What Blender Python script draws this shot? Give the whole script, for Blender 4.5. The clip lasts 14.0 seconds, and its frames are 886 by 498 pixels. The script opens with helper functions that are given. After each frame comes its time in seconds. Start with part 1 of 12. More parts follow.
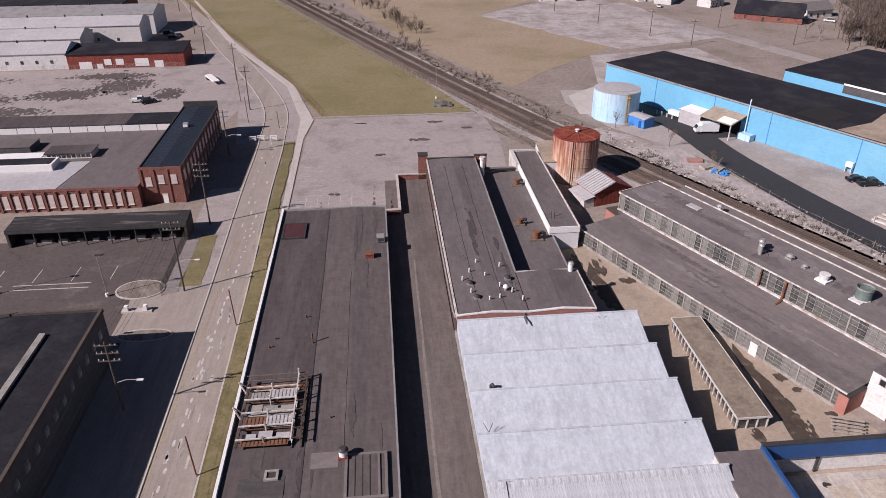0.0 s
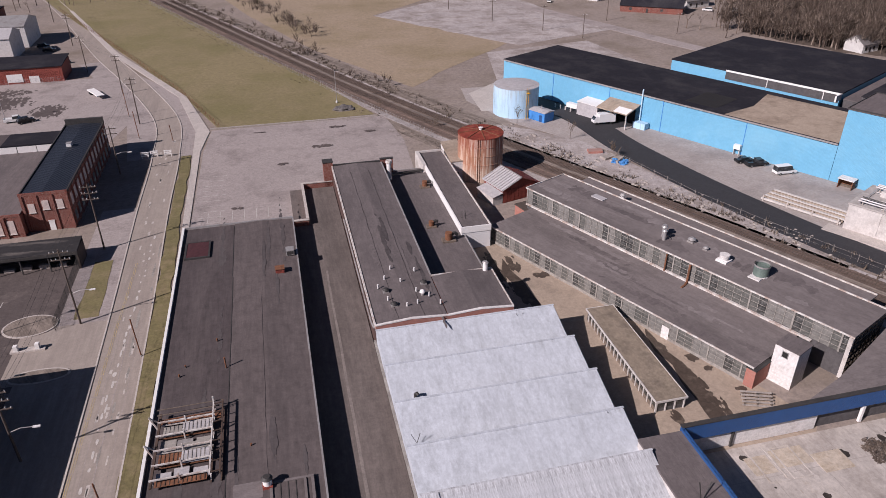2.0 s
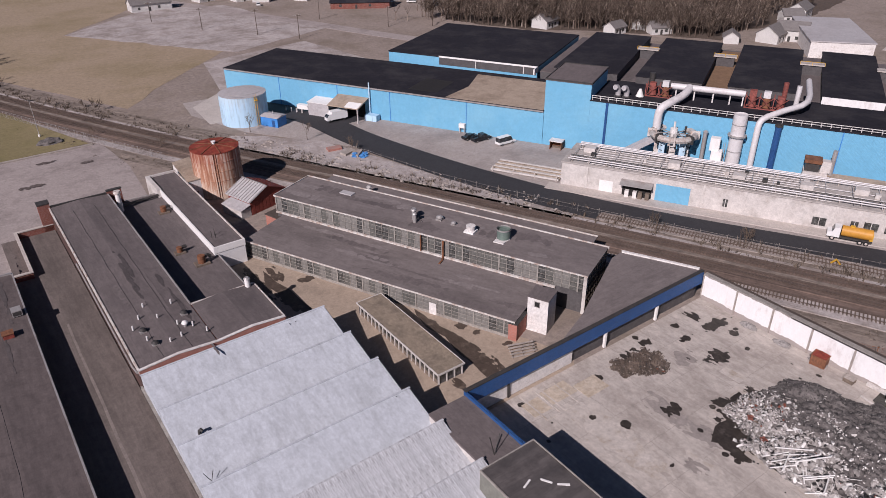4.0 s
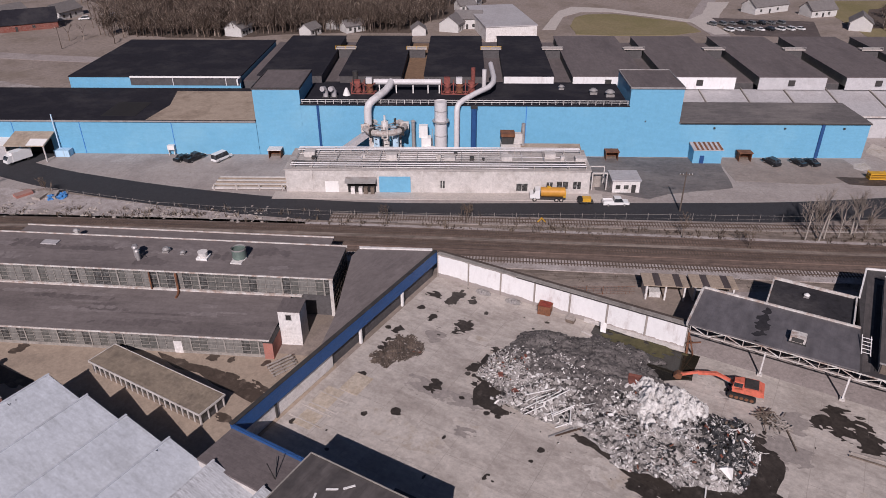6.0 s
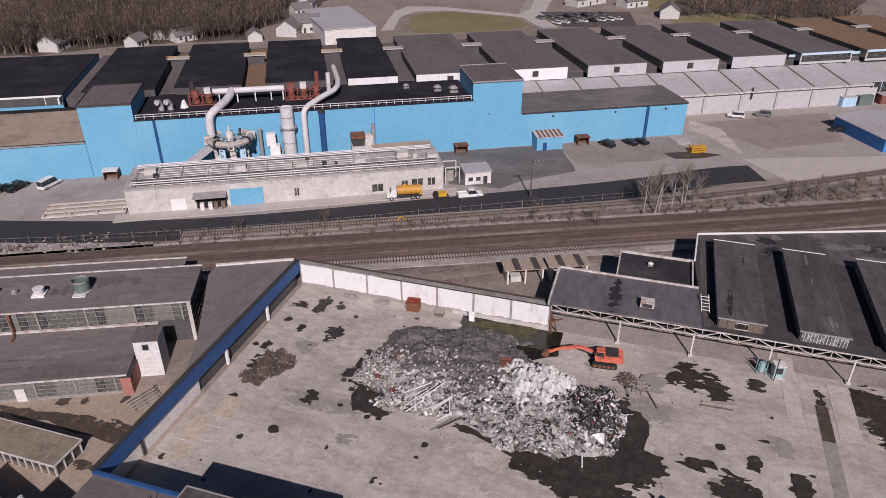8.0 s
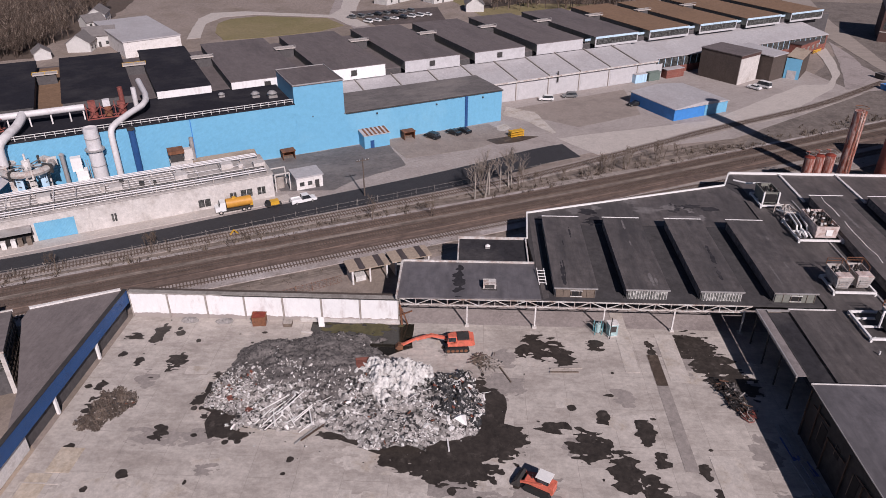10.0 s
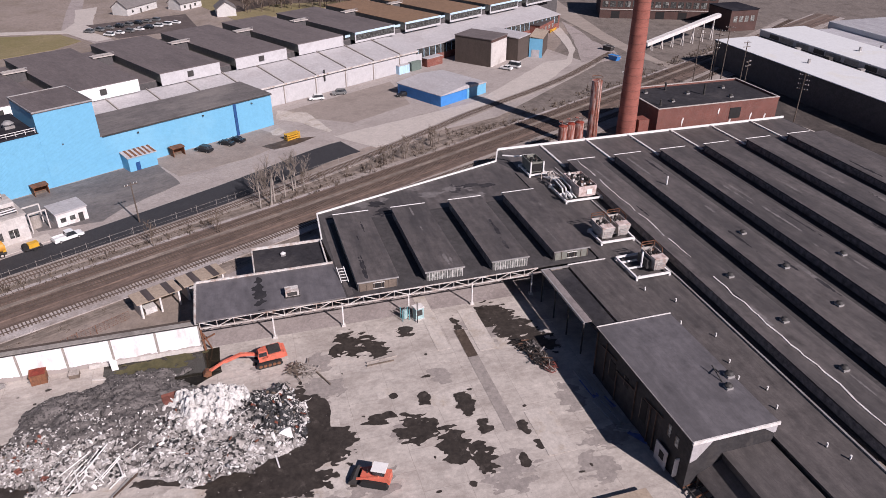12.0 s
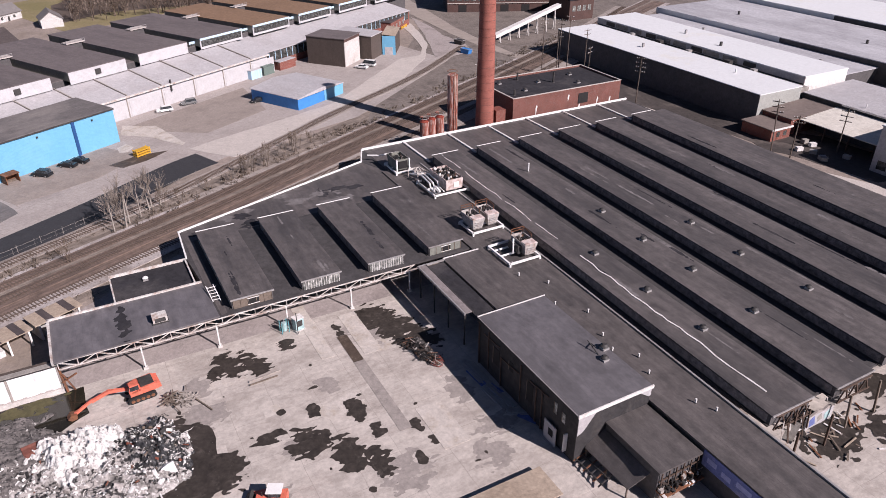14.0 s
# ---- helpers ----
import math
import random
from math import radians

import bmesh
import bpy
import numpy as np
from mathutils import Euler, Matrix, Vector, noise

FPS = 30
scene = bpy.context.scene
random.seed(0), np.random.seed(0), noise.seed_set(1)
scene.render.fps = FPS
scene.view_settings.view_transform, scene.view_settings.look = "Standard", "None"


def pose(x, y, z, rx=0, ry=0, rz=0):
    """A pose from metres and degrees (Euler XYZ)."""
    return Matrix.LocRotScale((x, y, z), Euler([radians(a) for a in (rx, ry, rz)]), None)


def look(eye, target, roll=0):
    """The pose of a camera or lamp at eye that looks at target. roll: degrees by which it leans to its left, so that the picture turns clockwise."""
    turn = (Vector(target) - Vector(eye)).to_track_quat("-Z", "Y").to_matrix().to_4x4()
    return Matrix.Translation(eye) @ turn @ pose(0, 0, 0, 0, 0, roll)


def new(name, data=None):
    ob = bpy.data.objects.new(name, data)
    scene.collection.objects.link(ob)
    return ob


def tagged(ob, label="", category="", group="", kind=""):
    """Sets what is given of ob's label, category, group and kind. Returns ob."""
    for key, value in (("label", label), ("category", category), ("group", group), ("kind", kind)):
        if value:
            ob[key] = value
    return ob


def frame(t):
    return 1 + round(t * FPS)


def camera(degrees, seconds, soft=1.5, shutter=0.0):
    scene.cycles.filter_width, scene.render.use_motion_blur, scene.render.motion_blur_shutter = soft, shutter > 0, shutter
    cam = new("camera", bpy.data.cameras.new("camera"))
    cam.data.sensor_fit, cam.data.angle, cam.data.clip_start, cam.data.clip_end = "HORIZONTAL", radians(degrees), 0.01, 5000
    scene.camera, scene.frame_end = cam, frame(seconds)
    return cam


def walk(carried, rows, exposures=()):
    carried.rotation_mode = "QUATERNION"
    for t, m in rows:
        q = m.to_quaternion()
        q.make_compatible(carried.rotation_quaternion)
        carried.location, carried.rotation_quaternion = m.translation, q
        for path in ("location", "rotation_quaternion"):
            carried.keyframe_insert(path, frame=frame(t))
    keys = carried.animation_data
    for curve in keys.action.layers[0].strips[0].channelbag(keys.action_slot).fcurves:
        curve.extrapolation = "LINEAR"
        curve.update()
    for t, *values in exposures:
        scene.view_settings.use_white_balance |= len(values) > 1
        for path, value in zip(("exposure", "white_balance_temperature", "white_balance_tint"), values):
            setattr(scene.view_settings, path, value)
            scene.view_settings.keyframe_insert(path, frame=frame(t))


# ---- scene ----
cam = camera(64.54, 14.0, soft=0.7)
# seconds, eye, yaw, pitch, lean
ROWS = [
    (0.0, -0.170, 0.725, 69.074, 0.124, -29.242, -0.113),
    (0.5, -0.208, 1.652, 69.073, 0.134, -29.221, -0.114),
    (1.0, -0.211, 2.427, 69.173, -0.907, -29.216, -0.115),
    (1.5, -0.236, 2.723, 69.280, -3.830, -29.296, -0.187),
    (2.0, -0.254, 2.810, 69.238, -8.102, -29.352, -0.385),
    (2.5, -0.377, 2.657, 69.311, -13.055, -29.389, -0.433),
    (3.0, -0.455, 2.582, 69.305, -18.933, -29.431, -0.575),
    (3.5, -0.479, 2.584, 69.329, -24.730, -29.478, -0.630),
    (4.0, -0.460, 2.574, 69.474, -30.430, -29.528, -0.686),
    (4.2, -0.435, 2.583, 69.530, -32.873, -29.548, -0.626),
    (6.3, -0.269, 2.316, 70.582, -56.932, -29.642, -0.168),
    (6.5, -0.254, 2.353, 70.583, -58.320, -29.644, -0.117),
    (7.0, -0.297, 2.445, 70.508, -61.629, -29.640, 0.034),
    (7.2, -0.301, 2.479, 70.468, -62.633, -29.615, 0.050),
    (9.3, -0.370, 2.551, 70.095, -76.617, -29.451, 0.188),
    (9.5, -0.382, 2.564, 70.057, -78.039, -29.456, 0.192),
    (10.0, -0.456, 2.610, 70.026, -82.238, -29.467, 0.102),
    (10.5, -0.601, 2.601, 70.052, -86.503, -29.485, 0.052),
    (11.0, -0.764, 2.561, 70.129, -91.172, -29.546, -0.053),
    (11.5, -0.869, 2.776, 70.201, -96.442, -29.598, -0.034),
    (12.0, -0.894, 2.963, 70.241, -101.344, -29.610, -0.032),
    (12.5, -1.021, 3.088, 70.355, -105.271, -29.618, -0.037),
    (13.0, -1.024, 3.301, 70.447, -110.901, -29.649, -0.071),
    (13.5, -0.913, 3.281, 70.488, -112.239, -29.719, 0.036),
    (14.0, -0.152, 3.058, 70.409, -113.242, -29.804, 0.028),
]
# the clip's own exposure drifts a little on the way
LIGHT = [(0.0, 0.24), (2.0, 0.1), (4.0, -0.08), (6.5, -0.26), (9.5, -0.15), (11.0, 0.06), (14.0, 0.44)]
walk(cam, [(t, pose(x, y, z, 90 + pitch, 0, yaw) @ pose(0, 0, 0, 0, 0, lean)) for t, x, y, z, yaw, pitch, lean in ROWS],
     [(t, e, 6300, 22) for t, e in LIGHT])

# ---- world, sun ----
SUN_AZ, SUN_EL = 30.0, 35.5          # the way the shadows fall (degrees from +x), height of the sun
world = bpy.data.worlds.new("sky")
scene.world = world
world.use_nodes = True
wn = world.node_tree.nodes
sky = wn.new("ShaderNodeTexSky")
sky.sky_type, sky.sun_disc = "NISHITA", False
sky.sun_elevation, sky.sun_rotation = radians(SUN_EL), radians(270 - SUN_AZ)
sky.air_density, sky.dust_density = 0.45, 0.2
wn["Background"].inputs[1].default_value = 0.05
world.node_tree.links.new(sky.outputs[0], wn["Background"].inputs[0])
sun = new("sun", bpy.data.lights.new("sun", "SUN"))
sun.data.energy, sun.data.angle, sun.data.color = 5.0, radians(0.5), (1.0, 0.945, 0.885)
ca, sa, ce, se = math.cos(radians(SUN_AZ)), math.sin(radians(SUN_AZ)), math.cos(radians(SUN_EL)), math.sin(radians(SUN_EL))
sun.matrix_world = look((-ca * ce * 300, -sa * ce * 300, se * 300), (0, 0, 0))

# ---- frames of the place ----
SITE = pose(0, 0, 0, 0, 0, 5.4)                       # the old works
BLUE = pose(85.9, 185.7, 0, 0, 0, -56.03)             # the plant beyond the railway
DFR = pose(27.2, 126.6, 0, 0, 0, -60.0)               # the long glazed hall
WORLD = Matrix()


# ---- mesh builder ----
class Geo:
    def __init__(self):
        self.v, self.f = [], []

    def add(self, vs, fs):
        n = len(self.v)
        self.v += [tuple(p) for p in vs]
        self.f += [tuple(i + n for i in q) for q in fs]
        return self

    def face(self, *pts):
        return self.add(pts, [tuple(range(len(pts)))])

    def box(self, x0, y0, z0, x1, y1, z1):
        x0, x1, y0, y1, z0, z1 = min(x0, x1), max(x0, x1), min(y0, y1), max(y0, y1), min(z0, z1), max(z0, z1)
        return self.add([(x0, y0, z0), (x1, y0, z0), (x1, y1, z0), (x0, y1, z0), (x0, y0, z1), (x1, y0, z1), (x1, y1, z1), (x0, y1, z1)],
                        [(0, 3, 2, 1), (4, 5, 6, 7), (0, 1, 5, 4), (1, 2, 6, 5), (2, 3, 7, 6), (3, 0, 4, 7)])

    def prism(self, pts, z0, z1):
        """An upright prism on a plan; z1 may be a list, a height for each corner."""
        area = sum(a[0] * b[1] - b[0] * a[1] for a, b in zip(pts, pts[1:] + pts[:1]))
        zs = list(z1) if isinstance(z1, (list, tuple)) else [z1] * len(pts)
        if area < 0:
            pts, zs = pts[::-1], zs[::-1]
        n = len(pts)
        vs = [(x, y, z0) for x, y in pts] + [(x, y, z) for (x, y), z in zip(pts, zs)]
        fs = [tuple(range(n - 1, -1, -1)), tuple(range(n, 2 * n))] + [(i, (i + 1) % n, n + (i + 1) % n, n + i) for i in range(n)]
        return self.add(vs, fs)

    def extrude(self, profile, axis, a, b):
        """A profile in (across, z), pushed along 'x' or 'y' from a to b."""
        n = len(profile)
        put = (lambda q, s: (s, q[0], q[1])) if axis == "x" else (lambda q, s: (q[0], s, q[1]))
        vs = [put(q, a) for q in profile] + [put(q, b) for q in profile]
        fs = [tuple(range(n)), tuple(range(2 * n - 1, n - 1, -1))] + [(i, n + i, n + (i + 1) % n, (i + 1) % n) for i in range(n)]
        return self.add(vs, fs)

    def cyl(self, x, y, z0, z1, r, r2=None, n=14, cap=True):
        r2 = r if r2 is None else r2
        cs = [(math.cos(2 * math.pi * i / n), math.sin(2 * math.pi * i / n)) for i in range(n)]
        vs = [(x + r * c, y + r * s, z0) for c, s in cs] + [(x + r2 * c, y + r2 * s, z1) for c, s in cs]
        fs = [(i, (i + 1) % n, n + (i + 1) % n, n + i) for i in range(n)]
        if cap:
            fs += [tuple(range(n - 1, -1, -1)), tuple(range(n, 2 * n))]
        return self.add(vs, fs)

    def tube(self, path, r, n=6, r_end=None):
        path = [Vector(p) for p in path]
        m = len(path)
        r_end = r if r_end is None else r_end
        vs, fs = [], []
        a = None
        for k, p in enumerate(path):
            d = (path[min(k + 1, m - 1)] - path[max(k - 1, 0)]).normalized()
            if a is None:
                a = d.cross(Vector((0, 0, 1)) if abs(d.z) < 0.9 else Vector((1, 0, 0))).normalized()
            else:
                a = (a - d * a.dot(d)).normalized()
            b = d.cross(a)
            rr = r + (r_end - r) * k / max(1, m - 1)
            for i in range(n):
                t = 2 * math.pi * i / n
                vs.append(p + (a * math.cos(t) + b * math.sin(t)) * rr)
        for k in range(m - 1):
            for i in range(n):
                j = (i + 1) % n
                fs.append((k * n + i, k * n + j, (k + 1) * n + j, (k + 1) * n + i))
        fs += [tuple(range(n - 1, -1, -1)), tuple((m - 1) * n + i for i in range(n))]
        return self.add(vs, fs)

    def bar(self, p, q, w, h=None):
        """A square bar from p to q."""
        h = w if h is None else h
        p, q = Vector(p), Vector(q)
        d = (q - p).normalized()
        a = d.cross(Vector((0, 0, 1)) if abs(d.z) < 0.95 else Vector((0, 1, 0))).normalized() * (w / 2)
        b = d.cross(a).normalized() * (h / 2)
        vs = [e + s * a + t * b for e in (p, q) for s, t in ((-1, -1), (1, -1), (1, 1), (-1, 1))]
        return self.add(vs, [(0, 1, 2, 3), (7, 6, 5, 4), (0, 4, 5, 1), (1, 5, 6, 2), (2, 6, 7, 3), (3, 7, 4, 0)])

    def blob(self, x, y, z, rx, ry, rz, seed=0, rough=0.25, n=10, m=6):
        """A lumpy half ball that sits on z."""
        vs, fs = [], []
        for j in range(m + 1):
            a = math.pi / 2 * j / m
            for i in range(n):
                t = 2 * math.pi * i / n
                d = Vector((math.cos(t) * math.cos(a), math.sin(t) * math.cos(a), math.sin(a)))
                k = 1 + rough * noise.noise(d * 2.2 + Vector((seed * 3.7, seed, 0)))
                vs.append((x + rx * k * d.x, y + ry * k * d.y, z + rz * k * d.z))
        for j in range(m):
            for i in range(n):
                fs.append((j * n + i, j * n + (i + 1) % n, (j + 1) * n + (i + 1) % n, (j + 1) * n + i))
        return self.add(vs, fs)


def mesh_of(name, geo, material, smooth=False):
    me = bpy.data.meshes.new(name)
    me.from_pydata(geo.v, [], geo.f)
    bm = bmesh.new()
    bm.from_mesh(me)
    bmesh.ops.recalc_face_normals(bm, faces=bm.faces[:]) if len(bm.faces) < 6000 else None
    bm.to_mesh(me)
    bm.free()
    if smooth:
        me.polygons.foreach_set("use_smooth", [True] * len(me.polygons))
        me.set_sharp_from_angle(angle=radians(40))
    me.materials.append(material)
    me.update()
    return me


def part(name, geo, material, parent, label="", smooth=False, at=None):
    """One mesh under a thing or a part."""
    ob = new(name, mesh_of(name, geo, material, smooth))
    ob.parent = parent
    if at is not None:
        ob.matrix_basis = at
    return tagged(ob, label)


def piece(name, me, parent, x, y, z, rz=0.0):
    """One of many alike pieces on one mesh."""
    ob = new(name, me)
    ob.parent = parent
    ob.matrix_basis = pose(x, y, z, 0, 0, rz)
    return ob


def thing(name, m, label, category, group="", kind=""):
    ob = new(name)
    ob.empty_display_size = 0.5
    ob.matrix_basis = m
    return tagged(ob, label, category, group, kind)


def solo(name, geo, material, m, label, category, group="", kind="", smooth=False):
    ob = new(name, mesh_of(name, geo, material, smooth))
    ob.matrix_basis = m
    return tagged(ob, label, category, group, kind)


def at(m, x, y, z=0.0, rz=0.0):
    return m @ pose(x, y, z, 0, 0, rz)


# ---- materials ----
def base_mat(name, rough, metal=0.0, spec=0.4):
    m = bpy.data.materials.new(name)
    m.use_nodes = True
    nt = m.node_tree
    b = nt.nodes["Principled BSDF"]
    b.inputs["Roughness"].default_value, b.inputs["Metallic"].default_value = rough, metal
    b.inputs["Specular IOR Level"].default_value = spec
    return m, nt, b


def coords(nt, stretch=(1, 1, 1), turn=0.0):
    tc = nt.nodes.new("ShaderNodeTexCoord")
    mp = nt.nodes.new("ShaderNodeMapping")
    if turn:
        mp.vector_type = "TEXTURE"
        stretch = tuple(1 / k for k in stretch)
    mp.inputs["Scale"].default_value, mp.inputs["Rotation"].default_value = stretch, (0, 0, radians(turn))
    nt.links.new(tc.outputs["Object"], mp.inputs["Vector"])
    return mp.outputs["Vector"]


def noise_of(nt, vec, scale, detail=4, rough=0.6):
    n = nt.nodes.new("ShaderNodeTexNoise")
    n.inputs["Scale"].default_value, n.inputs["Detail"].default_value, n.inputs["Roughness"].default_value = scale, detail, rough
    nt.links.new(vec, n.inputs["Vector"])
    return n.outputs["Fac"]


def ramp(nt, fac, stops):
    r = nt.nodes.new("ShaderNodeValToRGB")
    e = r.color_ramp.elements
    while len(e) < len(stops):
        e.new(0.5)
    for el, (p, c) in zip(e, stops):
        el.position, el.color = p, (*c, 1) if len(c) == 3 else c
    nt.links.new(fac, r.inputs[0])
    return r.outputs[0]


def mix(nt, fac, a, b, mode="MIX"):
    n = nt.nodes.new("ShaderNodeMix")
    n.data_type, n.blend_type = "RGBA", mode
    for k, v in ((0, fac), (6, a), (7, b)):
        if isinstance(v, (int, float)):
            n.inputs[k].default_value = v
        elif isinstance(v, tuple):
            n.inputs[k].default_value = (*v, 1)
        else:
            nt.links.new(v, n.inputs[k])
    return n.outputs[2]


def bump(nt, b, height, strength, dist=0.05):
    n = nt.nodes.new("ShaderNodeBump")
    n.inputs["Strength"].default_value, n.inputs["Distance"].default_value = strength, dist
    nt.links.new(height, n.inputs["Height"])
    nt.links.new(n.outputs[0], b.inputs["Normal"])


def lines(nt, vec, axis, scale, profile="SIN"):
    w = nt.nodes.new("ShaderNodeTexWave")
    w.wave_type, w.bands_direction, w.wave_profile = "BANDS", axis, profile
    w.inputs["Scale"].default_value = scale
    nt.links.new(vec, w.inputs["Vector"])
    return w.outputs["Fac"]


def tint(c, k):
    return tuple(min(1.0, v * k) for v in c)


def surf(name, col, rough=0.85, metal=0.0, big=0.12, small=2.5, spread=0.3, dirt=None, dirt_amount=0.35, dirt_scale=0.3,
         stretch=(1, 1, 1), bumps=0.25, ribs=None, vary=0.0, spec=0.35, turn=0.0, seams=None, cracks=0.0, grain=0.7):
    """A worn surface: large patches, fine grain, stains of another colour; ribs = (axis, per metre) for sheet metal."""
    m, nt, b = base_mat(name, rough, metal, spec)
    vec = coords(nt, stretch, turn)
    n1, n2 = noise_of(nt, vec, big, 5), noise_of(nt, vec, small, 4)
    c = ramp(nt, n1, [(0.3, tint(col, 1 - spread)), (0.5, col), (0.72, tint(col, 1 + spread * 0.8))])
    c = mix(nt, 0.5, c, ramp(nt, n2, [(0.3, tint(col, 1 - spread * 1.6)), (0.5, col), (0.72, tint(col, 1 + spread * 1.3))]))
    c = mix(nt, 0.35, c, ramp(nt, noise_of(nt, coords(nt), 0.55, 6, 0.75), [(0.34, tint(col, 1 - spread * 1.7)), (0.5, col), (0.68, tint(col, 1 + spread * 1.4))]))
    if seams:
        br = nt.nodes.new("ShaderNodeTexBrick")
        br.inputs["Scale"].default_value = 1.0
        br.inputs["Brick Width"].default_value, br.inputs["Row Height"].default_value, br.inputs["Mortar Size"].default_value = seams[0], seams[1], seams[2]
        br.inputs["Mortar Smooth"].default_value = 0.4
        for k, v in (("Color1", 0.0), ("Color2", 0.16), ("Mortar", 1.0)):
            br.inputs[k].default_value = (v, v, v, 1)
        wob = nt.nodes.new("ShaderNodeVectorMath")
        wob.operation = "MULTIPLY_ADD"
        nz = nt.nodes.new("ShaderNodeTexNoise")
        nz.inputs["Scale"].default_value = 0.3
        plain0 = coords(nt)
        nt.links.new(plain0, nz.inputs["Vector"])
        nt.links.new(nz.outputs["Color"], wob.inputs[0])
        wob.inputs[1].default_value = (0.35, 0.35, 0)
        nt.links.new(plain0, wob.inputs[2])
        nt.links.new(wob.outputs[0], br.inputs["Vector"])
        c = mix(nt, br.outputs[0], c, tint(col, seams[3]))
    if cracks:
        vo = nt.nodes.new("ShaderNodeTexVoronoi")
        vo.feature = "DISTANCE_TO_EDGE"
        vo.inputs["Scale"].default_value = cracks
        wob = nt.nodes.new("ShaderNodeVectorMath")
        wob.operation = "MULTIPLY_ADD"
        nz = nt.nodes.new("ShaderNodeTexNoise")
        nz.inputs["Scale"].default_value = 0.45
        nz.inputs["Detail"].default_value = 5
        plain0 = coords(nt)
        nt.links.new(plain0, nz.inputs["Vector"])
        nt.links.new(nz.outputs["Color"], wob.inputs[0])
        wob.inputs[1].default_value = (4.0, 4.0, 0)
        nt.links.new(plain0, wob.inputs[2])
        nt.links.new(wob.outputs[0], vo.inputs["Vector"])
        c = mix(nt, ramp(nt, vo.outputs["Distance"], [(0.0, (0.4, 0.4, 0.4)), (0.010, (0, 0, 0))]), c, tint(col, 0.45))
    if dirt:
        n3 = noise_of(nt, vec, dirt_scale, 6, 0.7)
        f = ramp(nt, n3, [(0.62 - dirt_amount * 0.4, (0, 0, 0)), (0.78 - dirt_amount * 0.3, (1, 1, 1))])
        c = mix(nt, f, c, mix(nt, 0.7, c, dirt))
    if grain:
        g1 = ramp(nt, noise_of(nt, vec, small * 1.3, 9, 0.82), [(0.30, (0.5, 0.5, 0.5)), (0.5, (0.98, 0.98, 0.98)), (0.70, (1.5, 1.5, 1.5))])
        g2 = ramp(nt, noise_of(nt, coords(nt), 1.9, 9, 0.85), [(0.30, (0.45, 0.45, 0.45)), (0.5, (0.98, 0.98, 0.98)), (0.70, (1.55, 1.55, 1.55))])
        c = mix(nt, grain, c, mix(nt, 1.0, c, mix(nt, 0.5, g1, g2), "MULTIPLY"))
    if vary:
        info = nt.nodes.new("ShaderNodeObjectInfo")
        c = mix(nt, ramp(nt, info.outputs["Random"], [(0.0, (0, 0, 0)), (1.0, (vary, vary, vary))]), c, tint(col, 0.55))
    nt.links.new(c, b.inputs["Base Color"])
    h = n2
    if ribs:
        plain = coords(nt)
        rb = lines(nt, plain, ribs[0], ribs[1])
        h = mix(nt, 0.75, n2, rb)
        bump(nt, b, h, 0.8, 0.06)
    elif bumps:
        bump(nt, b, h, bumps, 0.04)
    return m


def brick_mat(name, col, mortar, w=0.22, h=0.075, paint=None):
    m, nt, b = base_mat(name, 0.9)
    tc = nt.nodes.new("ShaderNodeTexCoord")
    sep, com, add = nt.nodes.new("ShaderNodeSeparateXYZ"), nt.nodes.new("ShaderNodeCombineXYZ"), nt.nodes.new("ShaderNodeMath")
    nt.links.new(tc.outputs["Object"], sep.inputs[0])
    nt.links.new(sep.outputs[0], add.inputs[0])
    nt.links.new(sep.outputs[1], add.inputs[1])
    nt.links.new(add.outputs[0], com.inputs[0])
    nt.links.new(sep.outputs[2], com.inputs[1])
    br = nt.nodes.new("ShaderNodeTexBrick")
    br.inputs["Scale"].default_value = 1.0
    br.inputs["Brick Width"].default_value, br.inputs["Row Height"].default_value, br.inputs["Mortar Size"].default_value = w, h, 0.008
    for k, c in (("Color1", tint(col, 0.8)), ("Color2", tint(col, 1.2)), ("Mortar", mortar)):
        br.inputs[k].default_value = (*c, 1)
    nt.links.new(com.outputs[0], br.inputs["Vector"])
    vec = coords(nt)
    c = mix(nt, 0.5, br.outputs[0], ramp(nt, noise_of(nt, vec, 0.35, 5), [(0.3, tint(col, 0.6)), (0.55, col), (0.75, tint(col, 1.35))]))
    if paint:
        c = mix(nt, ramp(nt, noise_of(nt, coords(nt, (1, 1, 0.5)), 0.5, 7, 0.7), [(0.30, (0, 0, 0)), (0.38, (1, 1, 1))]), c, paint)
    nt.links.new(c, b.inputs["Base Color"])
    bump(nt, b, br.outputs["Fac"], 0.4, -0.01)
    return m


